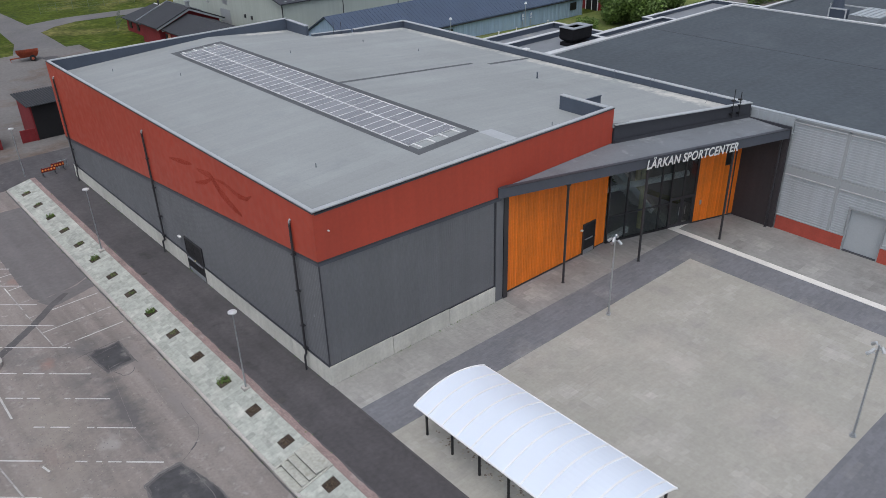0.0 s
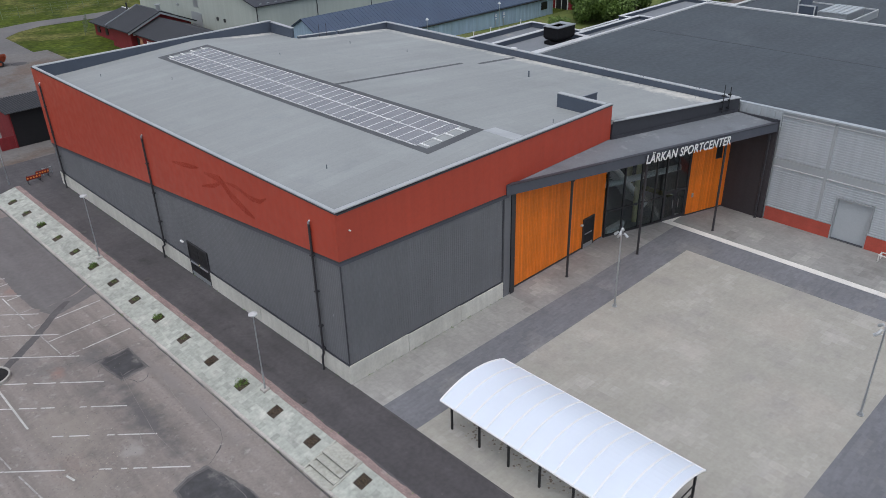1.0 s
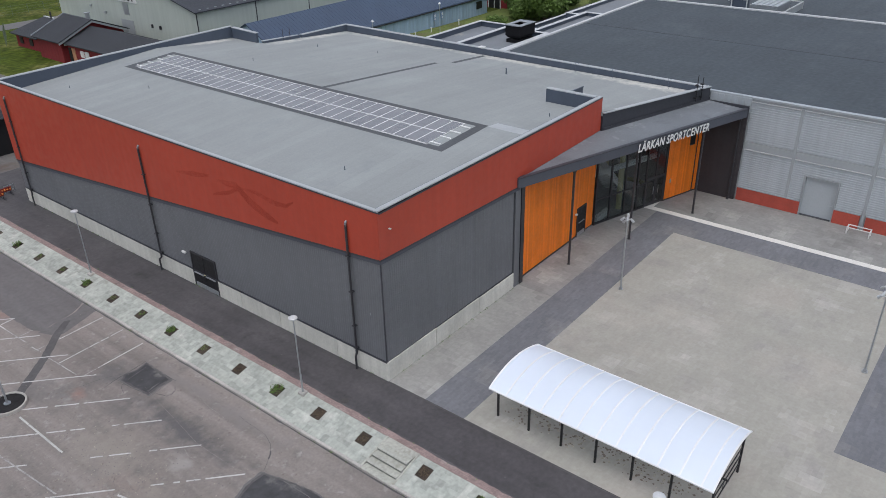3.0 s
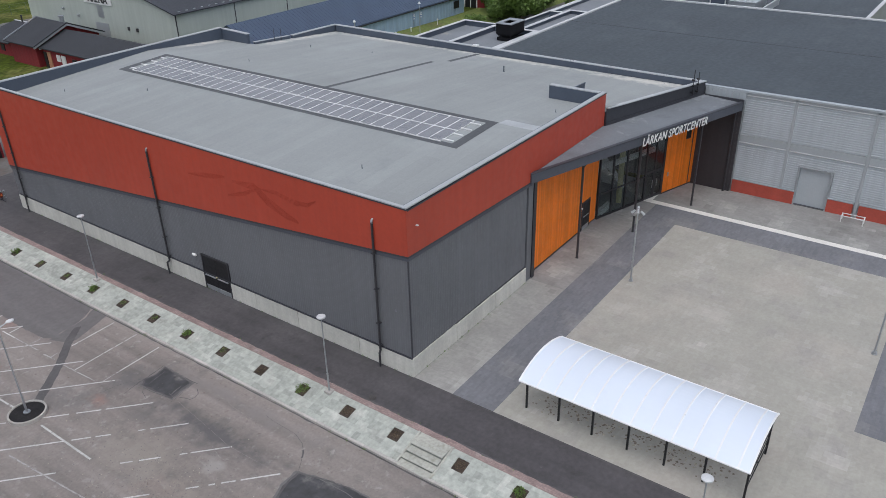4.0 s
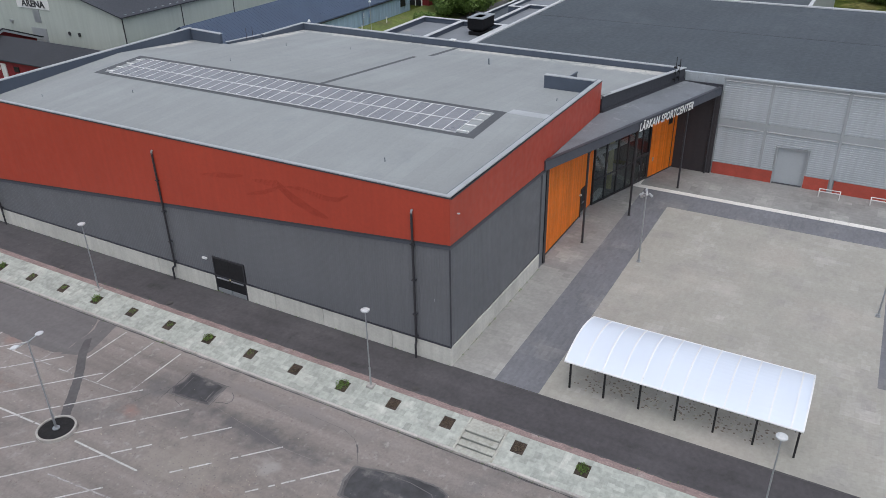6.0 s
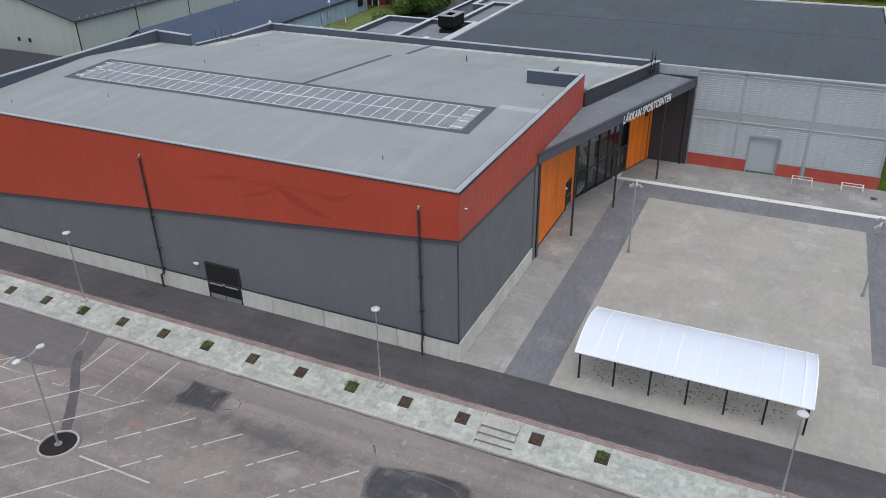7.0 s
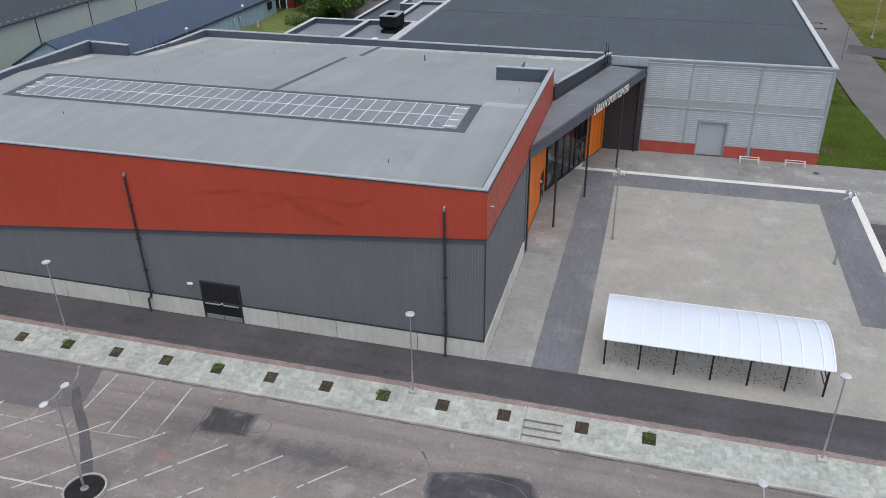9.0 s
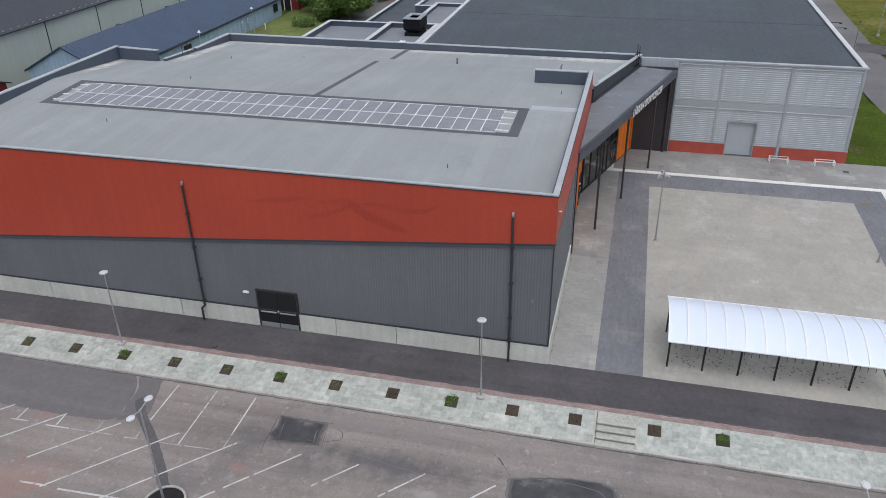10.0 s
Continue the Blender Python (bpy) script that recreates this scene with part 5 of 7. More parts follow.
# ---- solar panels ----
PW, PL = 0.8733, 1.74
PX = (25.36, 27.13)
panel = None
tilt = -math.degrees(math.atan2(0.049, 1.0))
for i in range(33):
    for j in range(2):
        xm, y = PX[j], 31.42 + i * PW
        ang = tilt
        m = pose(xm, y, roof_z(xm) + 0.012, 0, ang, 0)
        if panel is None:
            panel = thing("solar_panel", "thin framed solar panel lying on the felt roof", "solar panel", group="rooftop solar panels")
            bm = bmesh.new()
            h, e = PL / 2, 0.031
            for a in ((-h, h, 0, e), (-h, h, PW - e - 0.004, PW - 0.004), (-h, -h + e, e, PW - e - 0.004), (h - e, h, e, PW - e - 0.004)):
                box(bm, *a, 0, 0.035)
            part("frame", bm, "panel_frame", panel)
            part("cell_sheet", boxed(-h + e, h - e, e, PW - e - 0.004, 0.0, 0.028), "cell", panel, "bluish dark solar cells")
            bm = bmesh.new()
            for q in range(1, 7):
                yy = q * (PW - 0.004) / 7
                box(bm, -h + e, h - e, yy - 0.006, yy + 0.006, 0.0285, 0.0305)
            tagged(part("busbar_grid", bm, "busbar", panel), kind="stuff")
            panel.matrix_basis = m
        else:
            copy_thing(panel, m)
for y0, y1 in ((30.75, 31.5), (60.25, 60.95)):
    for x in (24.85, 25.8, 26.72, 27.65):
        bm = bmesh.new()
        beam(bm, (x, y0, roof_z(x) + 0.028), (x, y1, roof_z(x) + 0.028), 0.09, 0.045)
        tagged(part("mounting_rail", bm, "white_metal"), "white mounting rail end beside the solar panels", "rail", group="mounting rails")

for x0, x1 in ((24.46, 24.488), (26.233, 26.258), (28.002, 28.03)):
    bm = bmesh.new()
    prism(bm, [(x0, 31.4), (x1, 31.4), (x1, 60.25), (x0, 60.25)], lambda x, y: roof_z(x) + 0.005, lambda x, y: roof_z(x) + 0.052)
    tagged(part("mounting_rail", bm, "panel_frame"), "long white rail between the solar panels", "rail", group="mounting rails")

# ---- bike shelter ----
sh = thing("bike_shelter", "bike shelter with an arched opal roof on black steel posts", "shelter")
SHX0, SHX1, SHY0, SHY1, RISE = 16.05, 20.3, 10.58, 21.1, 0.5


def arch(f):
    x = SHX0 + (SHX1 - SHX0) * f
    return x, 1.9 + RISE * (1 - (2 * f - 1) ** 2)


BARS = [SHY0 + 0.03] + [SHY1 - 0.03 - 0.908 * k for k in range(11, -1, -1)]
for ya, yb in zip(BARS, BARS[1:]):
    y0, y1 = ya + 0.02, yb - 0.02
    bm = bmesh.new()
    pts = [arch(k / 14) for k in range(15)]
    up = [[bm.verts.new((x, y, z + 0.012)) for x, z in pts] for y in (y0, y1)]
    dn = [[bm.verts.new((x, y, z)) for x, z in pts] for y in (y0, y1)]
    for k in range(14):
        bm.faces.new((up[0][k], up[0][k + 1], up[1][k + 1], up[1][k]))
        bm.faces.new((dn[0][k], dn[1][k], dn[1][k + 1], dn[0][k + 1]))
        for e in (0, 1):
            bm.faces.new((up[e][k], dn[e][k], dn[e][k + 1], up[e][k + 1]))
    part("roof_sheet", bm, "poly", sh).visible_shadow = False
for y in BARS:
    bm = bmesh.new()
    pts = [arch(k / 14) for k in range(15)]
    for (xa, za), (xb, zb) in zip(pts, pts[1:]):
        beam(bm, (xa, y, za + 0.03), (xb, y, zb + 0.03), 0.07, 0.05)
    part("glazing_bar", bm, "poly_bar", sh)
for x in (SHX0, SHX1):
    part("eaves_bar", boxed(x - 0.03, x + 0.03, SHY0, SHY1, 1.86, 1.93, bev=0.01), "poly_bar", sh)
for x in (16.6, 19.75):
    part("beam", boxed(x - 0.04, x + 0.04, SHY0 + 0.1, SHY1 - 0.1, 1.98, 2.06), "black", sh)
for i in range(7):
    y = 20.94 - i * 1.705
    for x in (16.6, 19.75):
        p = part("post", boxed(x - 0.045, x + 0.045, y - 0.045, y + 0.045, -0.02, 2.0, bev=0.006), "black", sh)
    bm = bmesh.new()
    pts = [arch(k / 10) for k in range(11)]
    for (xa, za), (xb, zb) in zip(pts, pts[1:]):
        beam(bm, (xa, y, za - 0.05), (xb, y, zb - 0.05), 0.05, 0.06)
    part("rafter", bm, "black", sh)
for i in range(6):
    y = 20.94 - i * 1.705
    bm = bmesh.new()
    beam(bm, (18.2, y, 2.2), (18.2, y - 1.705, 2.2), 0.05, 0.05)
    beam(bm, (16.6, y - 0.85, 1.95), (19.75, y - 0.85, 1.95), 0.04, 0.04)
    part("tie_rail", bm, "black", sh)
for z in (0.55, 1.0, 1.45):
    bm = bmesh.new()
    beam(bm, (16.6, SHY0 + 0.13, z), (19.75, SHY0 + 0.13, z), 0.04, 0.05)
    part("end_rail", bm, "black", sh, "black rail across the open end")
# low wheel racks in the shelter
for i in range(6):
    y0 = 20.6 - i * 1.705
    rk = thing("bike_rack", "low dark steel wheel rack under the shelter roof", "bike rack", group="wheel racks in the shelter")
    part("rail", boxed(18.6, 18.66, y0 - 1.35, y0, 0.32, 0.38), "black", rk)
    for k in range(4):
        yy = y0 - 0.12 - k * 0.37
        bm = bmesh.new()
        for q in range(8):
            a0, a1 = math.pi * q / 8, math.pi * (q + 1) / 8
            rod(bm, (18.55 + 0.25 * math.cos(a0), yy, 0.45 * math.sin(a0)), (18.55 + 0.25 * math.cos(a1), yy, 0.45 * math.sin(a1)), 0.012, seg=5)
        part("hoop", bm, "black", rk)
# fallen leaves and debris on the paving under the shelter
random.seed(5)
for k, cnt in (("litter", 190), ("litter_pale", 150)):
    bm = bmesh.new()
    for i in range(cnt):
        c = random.choice([20.0, 18.6, 17.2, 15.4, 13.8, 12.4])
        x, y, r = random.gauss(17.45, 0.4), random.gauss(c, 0.42), random.uniform(0.035, 0.09)
        if 16.7 < x < 19.4:
            a = random.uniform(0, 6)
            vv = [bm.verts.new((x + r * random.uniform(0.5, 1) * math.cos(a + 2 * math.pi * j / 6), y + r * random.uniform(0.5, 1) * math.sin(a + 2 * math.pi * j / 6), 0.008 + random.uniform(0, 0.006))) for j in range(6)]
            bm.faces.new(vv)
    tagged(part("debris", bm, k), "dry leaf litter scattered under the shelter", "debris", kind="stuff")

# ---- lamps ----


def path_lamp(x, y, z, h, first=[None]):
    m = pose(x, y, z)
    if first[0]:
        return copy_thing(first[0], m)
    t = thing("street_lamp", "slim grey post lamp with a pale disc head", "street lamp", group="post lamps along the bank")
    bm = bmesh.new()
    rod(bm, (0, 0, -0.3), (0, 0, 1.1), 0.05, 0.048, seg=10)
    rod(bm, (0, 0, 1.1), (0, 0, 4.35), 0.036, 0.03, seg=10)
    part("pole", bm, "galv", t)
    part("base", boxed(-0.19, 0.19, -0.19, 0.19, -0.3, 0.06, bev=0.02), "kerb", t, "concrete footing")
    bm = bmesh.new()
    rod(bm, (0, 0, 4.3), (0, 0, 4.38), 0.05, 0.16, seg=18)
    rod(bm, (0, 0, 4.38), (0, 0, 4.44), 0.215, 0.215, seg=18)
    rod(bm, (0, 0, 4.44), (0, 0, 4.49), 0.205, 0.1, seg=18)
    part("head", bm, "coping_white", t, "pale disc lamp head")
    t.matrix_basis = m
    first[0] = t
    return t


for y in (29.66, 49.46, 11.35):
    path_lamp(12.2, y, 0, 4.5)
path_lamp(12.25, 67.1, -0.35, 4.5)


def lot_lamp(x, y, first=[None]):
    m = pose(x, y, -0.5)
    if first[0]:
        return copy_thing(first[0], m)
    t = thing("car_park_lamp", "grey double-headed lamp standing in a round planter", "street lamp", group="double-headed car park lamps")
    bm = bmesh.new()
    rod(bm, (0, 0, 0.0), (0, 0, 1.2), 0.055, seg=10)
    rod(bm, (0, 0, 1.2), (0, 0, 5.12), 0.042, 0.034, seg=10)
    part("pole", bm, "galv", t)
    bm = bmesh.new()
    rod(bm, (0, 0, 0.16), (0, 0, 0.2), 0.17, seg=14)
    part("collar", bm, "galv", t)
    for s in (-1, 1):
        bm = bmesh.new()
        rod(bm, (0, 0, 5.08), (s * 0.45, 0, 5.17), 0.028, seg=6)
        part("arm", bm, "galv", t)
        bm = bmesh.new()
        for a, b, r0, r1 in ((5.12, 5.16, 0.1, 0.2), (5.16, 5.2, 0.2, 0.2), (5.2, 5.24, 0.19, 0.08)):
            rod(bm, (s * 0.6, 0, a), (s * 0.6, 0, b), r0, r1, seg=16)
        bmesh.ops.scale(bm, vec=(0.95, 0.76, 1), space=Matrix.Translation((-s * 0.6, 0, 0)), verts=bm.verts)
        part("head", bm, "coping_white", t, "pale oval lamp head")
    t.matrix_basis = m
    first[0] = t
    return t


def planter(x, y):
    t = thing("round_planter", "round stone-kerbed planter with dark soil on the asphalt", "planter", group="round planters in the car park", at=(x, y, -0.5))
    n = 14
    for i in range(n):
        a0, a1 = 2 * math.pi * i / n + 0.003, 2 * math.pi * (i + 1) / n - 0.003
        bm = bmesh.new()
        poly = [(r * math.cos(a), r * math.sin(a)) for r, a in ((0.9, a0), (0.9, (a0 + a1) / 2), (0.9, a1), (0.81, a1), (0.81, (a0 + a1) / 2), (0.81, a0))]
        prism(bm, poly, -0.05, 0.19)
        part("kerb_stone", bm, "kerb", t)
    bm = bmesh.new()
    rod(bm, (0, 0, -0.05), (0, 0, 0.13), 0.81, 0.81, seg=28)
    part("soil", bm, "soil_black", t, "black soil")
    return t


for x, y in ((2.95, 41.27), (4.4, 15.1)):
    planter(x, y)
    lot_lamp(x, y)


def flood_lamp(x, y, first=[None]):
    if first[0]:
        return copy_thing(first[0], pose(x, y, 0, 0, 0, 40))
    t = thing("floodlight_mast", "slim grey mast with a cluster of small spotlights", "floodlight", group="spotlight masts on the forecourt")
    bm = bmesh.new()
    rod(bm, (0, 0, 0), (0, 0, 4.9), 0.055, 0.04, seg=10)
    part("pole", bm, "galv", t)
    bm = bmesh.new()
    rod(bm, (0, 0, 0.0), (0, 0, 0.05), 0.15, seg=16)
    rod(bm, (0, 0, 0.05), (0, 0, 0.16), 0.1, seg=12)
    part("base", bm, "galv", t)
    for k, (a, z) in enumerate(((20, 4.85), (110, 4.7), (200, 4.85), (290, 4.65), (60, 4.45))):
        d = Vector((math.cos(radians(a)), math.sin(radians(a)), 0))
        p = d * 0.22 + Vector((0, 0, z))
        bm = bmesh.new()
        rod(bm, (0, 0, z), tuple(p), 0.02, seg=6)
        q = p + d * 0.14 + Vector((0, 0, -0.14))
        rod(bm, tuple(p - (q - p) * 0.4), tuple(q), 0.06, 0.085, seg=12)
        part("spotlight", bm, "coping", t, "pale grey spotlight")
    t.matrix_basis = pose(x, y, 0)
    first[0] = t
    return t


flood_lamp(30.4, 21.6)
flood_lamp(30.38, 8.12)

lp = thing("lane_lamp", "thin dark lamp post with a small head beside the lane", "street lamp", at=(85.1, -1.1, -0.9))
bm = bmesh.new()
rod(bm, (0, 0, -0.1), (0, 0, 4.2), 0.05, 0.035, seg=8)
part("pole", bm, "fence", lp)
bm = bmesh.new()
rod(bm, (0, 0, 4.2), (0, 0, 4.32), 0.2, 0.12, seg=12)
part("head", bm, "steel_dark", lp, "dark lamp head")
ml = thing("tall_mast", "tall pale steel mast standing in the meadow", "mast", at=(98.0, -6.8, -1.05))
bm = bmesh.new()
rod(bm, (0, 0, -0.1), (0, 0, 9.5), 0.09, 0.05, seg=10)
part("pole", bm, "galv", ml)
bm = bmesh.new()
rod(bm, (0, 0, -0.05), (0, 0, 0.25), 0.22, 0.18, seg=12)
part("base", bm, "kerb", ml, "round concrete base")

# ---- benches, drains ----
for y0, y1 in ((11.35, 12.84), (7.9, 9.43)):
    t = thing("bike_stand", "low white tubular steel stand in front of the grey hall", "bike stand", group="white stands by the grey hall")
    for y in (y0 + 0.05, y1 - 0.05):
        bm = bmesh.new()
        beam(bm, (46.35, y, 0), (46.35, y, 0.45), 0.06, 0.06)
        beam(bm, (45.85, y, 0), (45.85, y, 0.45), 0.06, 0.06)
        beam(bm, (45.82, y, 0.45), (46.38, y, 0.45), 0.06, 0.06)
        part("leg", bm, "white_metal", t)
    for x in (46.35, 45.85):
        bm = bmesh.new()
        beam(bm, (x, y0, 0.46), (x, y1, 0.46), 0.05, 0.05)
        part("rail", bm, "white_metal", t)
for x, y, r, k in ((12.98, 27.55, 0.2, "iron"), (13.07, 44.4, 0.2, "iron"), (12.95, 53.9, 0.2, "iron"), (39.2, 7.04, 0.33, "litter")):
    bm = bmesh.new()
    rod(bm, (x, y, -0.02), (x, y, 0.016), r, r, seg=20)
    rod(bm, (x, y, 0.016), (x, y, 0.022), r * 0.8, r * 0.8, seg=20)
    tagged(part("manhole_cover", bm, k), "round cast-iron manhole cover set in the paving", "manhole cover")

drain = thing("drain_grate", "square cast-iron drain grate in the paving", "drain")
for i in range(5):
    part("bar", boxed(44.95 + i * 0.1, 45.01 + i * 0.1, 7.0, 7.4, -0.01, 0.018), "steel_dark", drain)
part("frame", boxed(44.93, 45.43, 6.98, 7.42, -0.02, 0.012), "asphalt_seal", drain)

# crease in the felt of the grey hall
bm = bmesh.new()
box(bm, 61.94, 62.0, GY0 + 0.4, GY1 - 0.4, GT - 0.13, GT - 0.105)
part("felt_seam", bm, "dark_trim", gh)

# ---- car park markings and repairs ----
random.seed(21)
SL = -0.94
for k in range(-3, 10):
    c = 46.1 - 2.98 * k if k else 46.07
    y7 = {0: 46.1, 1: 43.0, 2: 40.05, 3: 36.85, 4: 34.1, 5: 31.2, 6: 28.12, 7: 25.15}.get(k, 46.1 - 2.98 * k)
    bm = bmesh.new()
    x1 = 7.0
    worn = k >= 4
    segs, x = [], x1
    if k in (3, 4, 5, 6, 7):
        segs = {3: [(7.0, 5.35), (5.2, 4.35), (4.1, 3.0), (2.0, -1.0)], 4: [(7.0, 5.7), (5.55, 5.3), (4.4, 3.9), (3.75, 3.1), (2.9, -1.3)],
                5: [(7.1, 5.75), (5.65, 5.4), (4.8, 4.1), (3.9, 3.5), (1.5, -1.5)], 6: [(7.15, 5.9), (5.75, 5.3), (5.1, 4.9), (4.6, 4.2), (3.1, 1.0), (0.6, -1.6)],
                7: [(7.2, 5.9), (5.6, 4.3), (4.0, 3.6), (2.4, -0.5)]}[k]
    else:
        segs = {0: [(7.0, 4.0)], 1: [(7.0, 2.6)], 2: [(7.0, 4.3), (4.2, 2.3)]}.get(k, [(7.0, 2.6), (2.4, -1.4)])
    for a, b in segs:
        pa, pb = Vector((a, y7 + SL * (a - 7))), Vector((b, y7 + SL * (b - 7)))
        d = (pb - pa).normalized()
        s = Vector((-d.y, d.x)) * 0.041
        z = zg(a, pa.y) + 0.005
        faces(bm, [(*(pa - s), z), (*(pa + s), z), (*(pb + s), z), (*(pb - s), z)], [(0, 1, 2, 3)])
    part("parking_line", bm, "paint", lot)
CROSS_LINES = [((10.21, 44.93), (7.5, 44.84), 0.045, 'paint'),
         ((10.21, 42.77), (8.1, 42.71), 0.045, 'paint'),
         ((8.05, 42.71), (6.33, 42.65), 0.04, 'paint'),
         ((10.16, 40.63), (7.4, 40.54), 0.045, 'paint'),
         ((7.3, 40.54), (6.5, 40.51), 0.035, 'paint_worn'),
         ((6.07, 51.5), (6.12, 50.6), 0.045, 'paint'),
         ((6.06, 49.6), (6.1, 48.3), 0.045, 'paint'),
         ((6.1, 48.2), (6.18, 46.1), 0.04, 'paint_worn'),
         ((6.16, 45.4), (6.24, 44.4), 0.045, 'paint_worn')]
EDGE_LINES = [((6.22, 43.6), (6.36, 40.9), 0.04, 'paint_worn'),
         ((6.93, 51.25), (6.13, 51.23), 0.045, 'paint'),
         ((6.95, 49.11), (6.18, 49.06), 0.045, 'paint'),
         ((7.0, 46.95), (6.22, 46.98), 0.04, 'paint_worn'),
         ((6.67, 44.87), (6.25, 44.83), 0.045, 'paint_worn'),
         ((2.67, 48.2), (2.72, 46.9), 0.06, 'paint'),
         ((2.67, 46.3), (2.83, 42.1), 0.06, 'paint'),
         ((2.88, 39.95), (2.89, 35.85), 0.06, 'paint')]
LONG_LINES = [((2.8, 52.0), (2.72, 49.6), 0.05, 'paint_worn'),
         ((3.0, 31.4), (3.15, 30.85), 0.06, 'paint'),
         ((0.9, 39.2), (1.4, 33.6), 0.045, 'paint_worn'),
         ((1.5, 32.9), (1.9, 29.5), 0.045, 'paint_worn'),
         ((6.1, 54.0), (6.07, 52.2), 0.045, 'paint_worn'),
         ((6.9, 53.4), (6.1, 53.4), 0.045, 'paint_worn')]
for (x0, y0), (x1, y1), w, k in CROSS_LINES + EDGE_LINES + LONG_LINES:
    a, b = Vector((x0, y0)), Vector((x1, y1))
    d = (b - a).normalized()
    s = Vector((-d.y, d.x)) * w * 0.82
    bm = bmesh.new()
    z = -0.493
    faces(bm, [(*(a - s), z), (*(a + s), z), (*(b + s), z), (*(b - s), z)], [(0, 1, 2, 3)])
    part("parking_line", bm, k, lot)


def repair(poly, rim=0.16):
    """A worn repair: a ragged rim and a darker middle."""
    cx, cy = sum(p[0] for p in poly) / len(poly), sum(p[1] for p in poly) / len(poly)
    patch("asphalt_repair", poly, 0.003, "asphalt_seal", lot, cell=0.14)
    inner = [(x + (cx - x) * rim * 0.5, y + (cy - y) * rim * 0.5) for x, y in poly]
    patch("asphalt_repair", inner, 0.005, "asphalt_trench", lot, cell=0.16)
    inner = [(x + (cx - x) * rim, y + (cy - y) * rim) for x, y in poly]
    patch("asphalt_repair", inner, 0.007, "asphalt_patch", lot, cell=0.22)


repair([(9.26, 38.9), (9.24, 37.8), (9.2, 36.4), (8.33, 36.33), (7.66, 36.22), (7.55, 37.6), (7.45, 38.65), (7.9, 38.95), (8.45, 38.75)])
repair([(7.68, 27.55), (8.05, 26.2), (8.3, 24.9), (8.34, 23.6), (8.1, 23.0), (7.4, 22.7), (6.3, 22.5), (5.9, 24), (5.75, 26.0), (5.9, 27.2), (6.7, 27.5)], rim=0.1)
patch("asphalt_repair", [(10.42, 47.55), (9.6, 46.95), (8.9, 46.75), (7.3, 46.5), (6.95, 47.0), (6.88, 49.6), (6.92, 53.0), (6.95, 58.0), (7.6, 62.0), (10.42, 62.0)], 0.002, "asphalt_seal", lot, cell=0.25)
patch("asphalt_repair", [(10.42, 47.3), (10.42, 45.93), (9.2, 45.6), (7.9, 45.15), (7.4, 45.6), (7.1, 46.45), (8.9, 46.7), (9.6, 46.85)], 0.0035, "asphalt_seal", lot, cell=0.25)
patch("asphalt_repair", [(8.6, 46.4), (7.5, 45.58), (5.92, 43.92), (4.4, 42.64), (3.5, 41.85), (3.72, 41.46), (4.62, 42.18), (6.28, 43.62), (7.75, 45.16), (8.9, 46.2)], 0.0045, "asphalt_trench", lot, cell=0.14)
# ragged saw cuts round the square repair, and scuffs inside it
for pts, w, k in (([(9.3, 38.98), (8.6, 38.9), (7.3, 38.8)], [0.02, 0.05, 0.02], "asphalt_trench"), ([(9.22, 37.2), (9.2, 36.7), (9.24, 36.2)], [0.02, 0.05, 0.03], "asphalt_trench"), ([(8.9, 36.36), (8.0, 36.2), (7.5, 36.14)], [0.01, 0.03, 0.01], "asphalt_trench"),
                  ([(7.72, 36.3), (7.5, 37.6), (7.4, 39.15)], [0.015, 0.03, 0.01], "asphalt_trench"), ([(7.75, 38.88), (7.1, 38.78), (6.54, 38.67)], [0.05, 0.03, 0.015], "asphalt_trench"),
                  ([(9.0, 38.5), (8.4, 38.42), (7.75, 38.3)], [0.01, 0.03, 0.01], "asphalt_seal"), ([(8.6, 36.75), (8.2, 36.7), (7.85, 36.6)], [0.02, 0.07, 0.02], "asphalt_seal")):
    bm = bmesh.new()
    ribbon(bm, pts, w, 0.0095, sub=3)
    part("saw_cut", bm, k, lot)
# pale edge of an older resurfacing
for pts, w in (([(7.95, 37.0), (7.76, 35.85), (7.35, 33.2), (7.04, 31.27), (7.1, 28.61), (7.3, 27.7)], [0.004, 0.014, 0.006, 0.018, 0.012, 0.004]), ([(9.3, 35.0), (9.0, 33.0), (8.9, 31.0)], [0.01, 0.03, 0.01]),
               ([(6.6, 31.9), (6.3, 31.0), (6.35, 30.2)], [0.02, 0.05, 0.02]), ([(6.23, 38.8), (5.6, 38.3), (4.9, 38.0), (4.18, 37.42)], [0.05, 0.03, 0.03, 0.01])):
    bm = bmesh.new()
    ribbon(bm, pts, w, 0.0075, sub=5)
    part("pale_seam", bm, "asphalt_pale", lot)
# tar lines along cracks
for pts, w in (([(8.0, 36.1), (8.15, 35.75), (8.2, 35.5), (8.45, 35.42), (8.75, 35.55), (8.95, 35.85)], 0.035), ([(7.8, 39.0), (7.3, 39.35), (6.7, 39.6), (6.1, 39.75)], 0.02), ([(9.5, 31.4), (9.41, 30.7), (9.4, 30.0), (9.37, 29.25)], 0.012),
               ([(9.37, 29.25), (9.09, 28.55), (8.8, 28.2)], 0.018), ([(8.8, 28.2), (8.65, 28.05), (8.4, 27.88)], 0.075), ([(8.4, 27.88), (8.15, 27.7), (7.75, 27.46)], 0.018), ([(7.6, 38.4), (7.2, 38.0), (7.0, 37.4)], 0.015)):
    bm = bmesh.new()
    ribbon(bm, pts, w, 0.0055, sub=3)
    part("tar_line", bm, "asphalt_trench", lot)
bm = bmesh.new()
ribbon(bm, [(7.9, 26.3), (7.95, 24.8), (7.8, 23.7), (7.3, 23.2)], 0.04, 0.0085, sub=4)
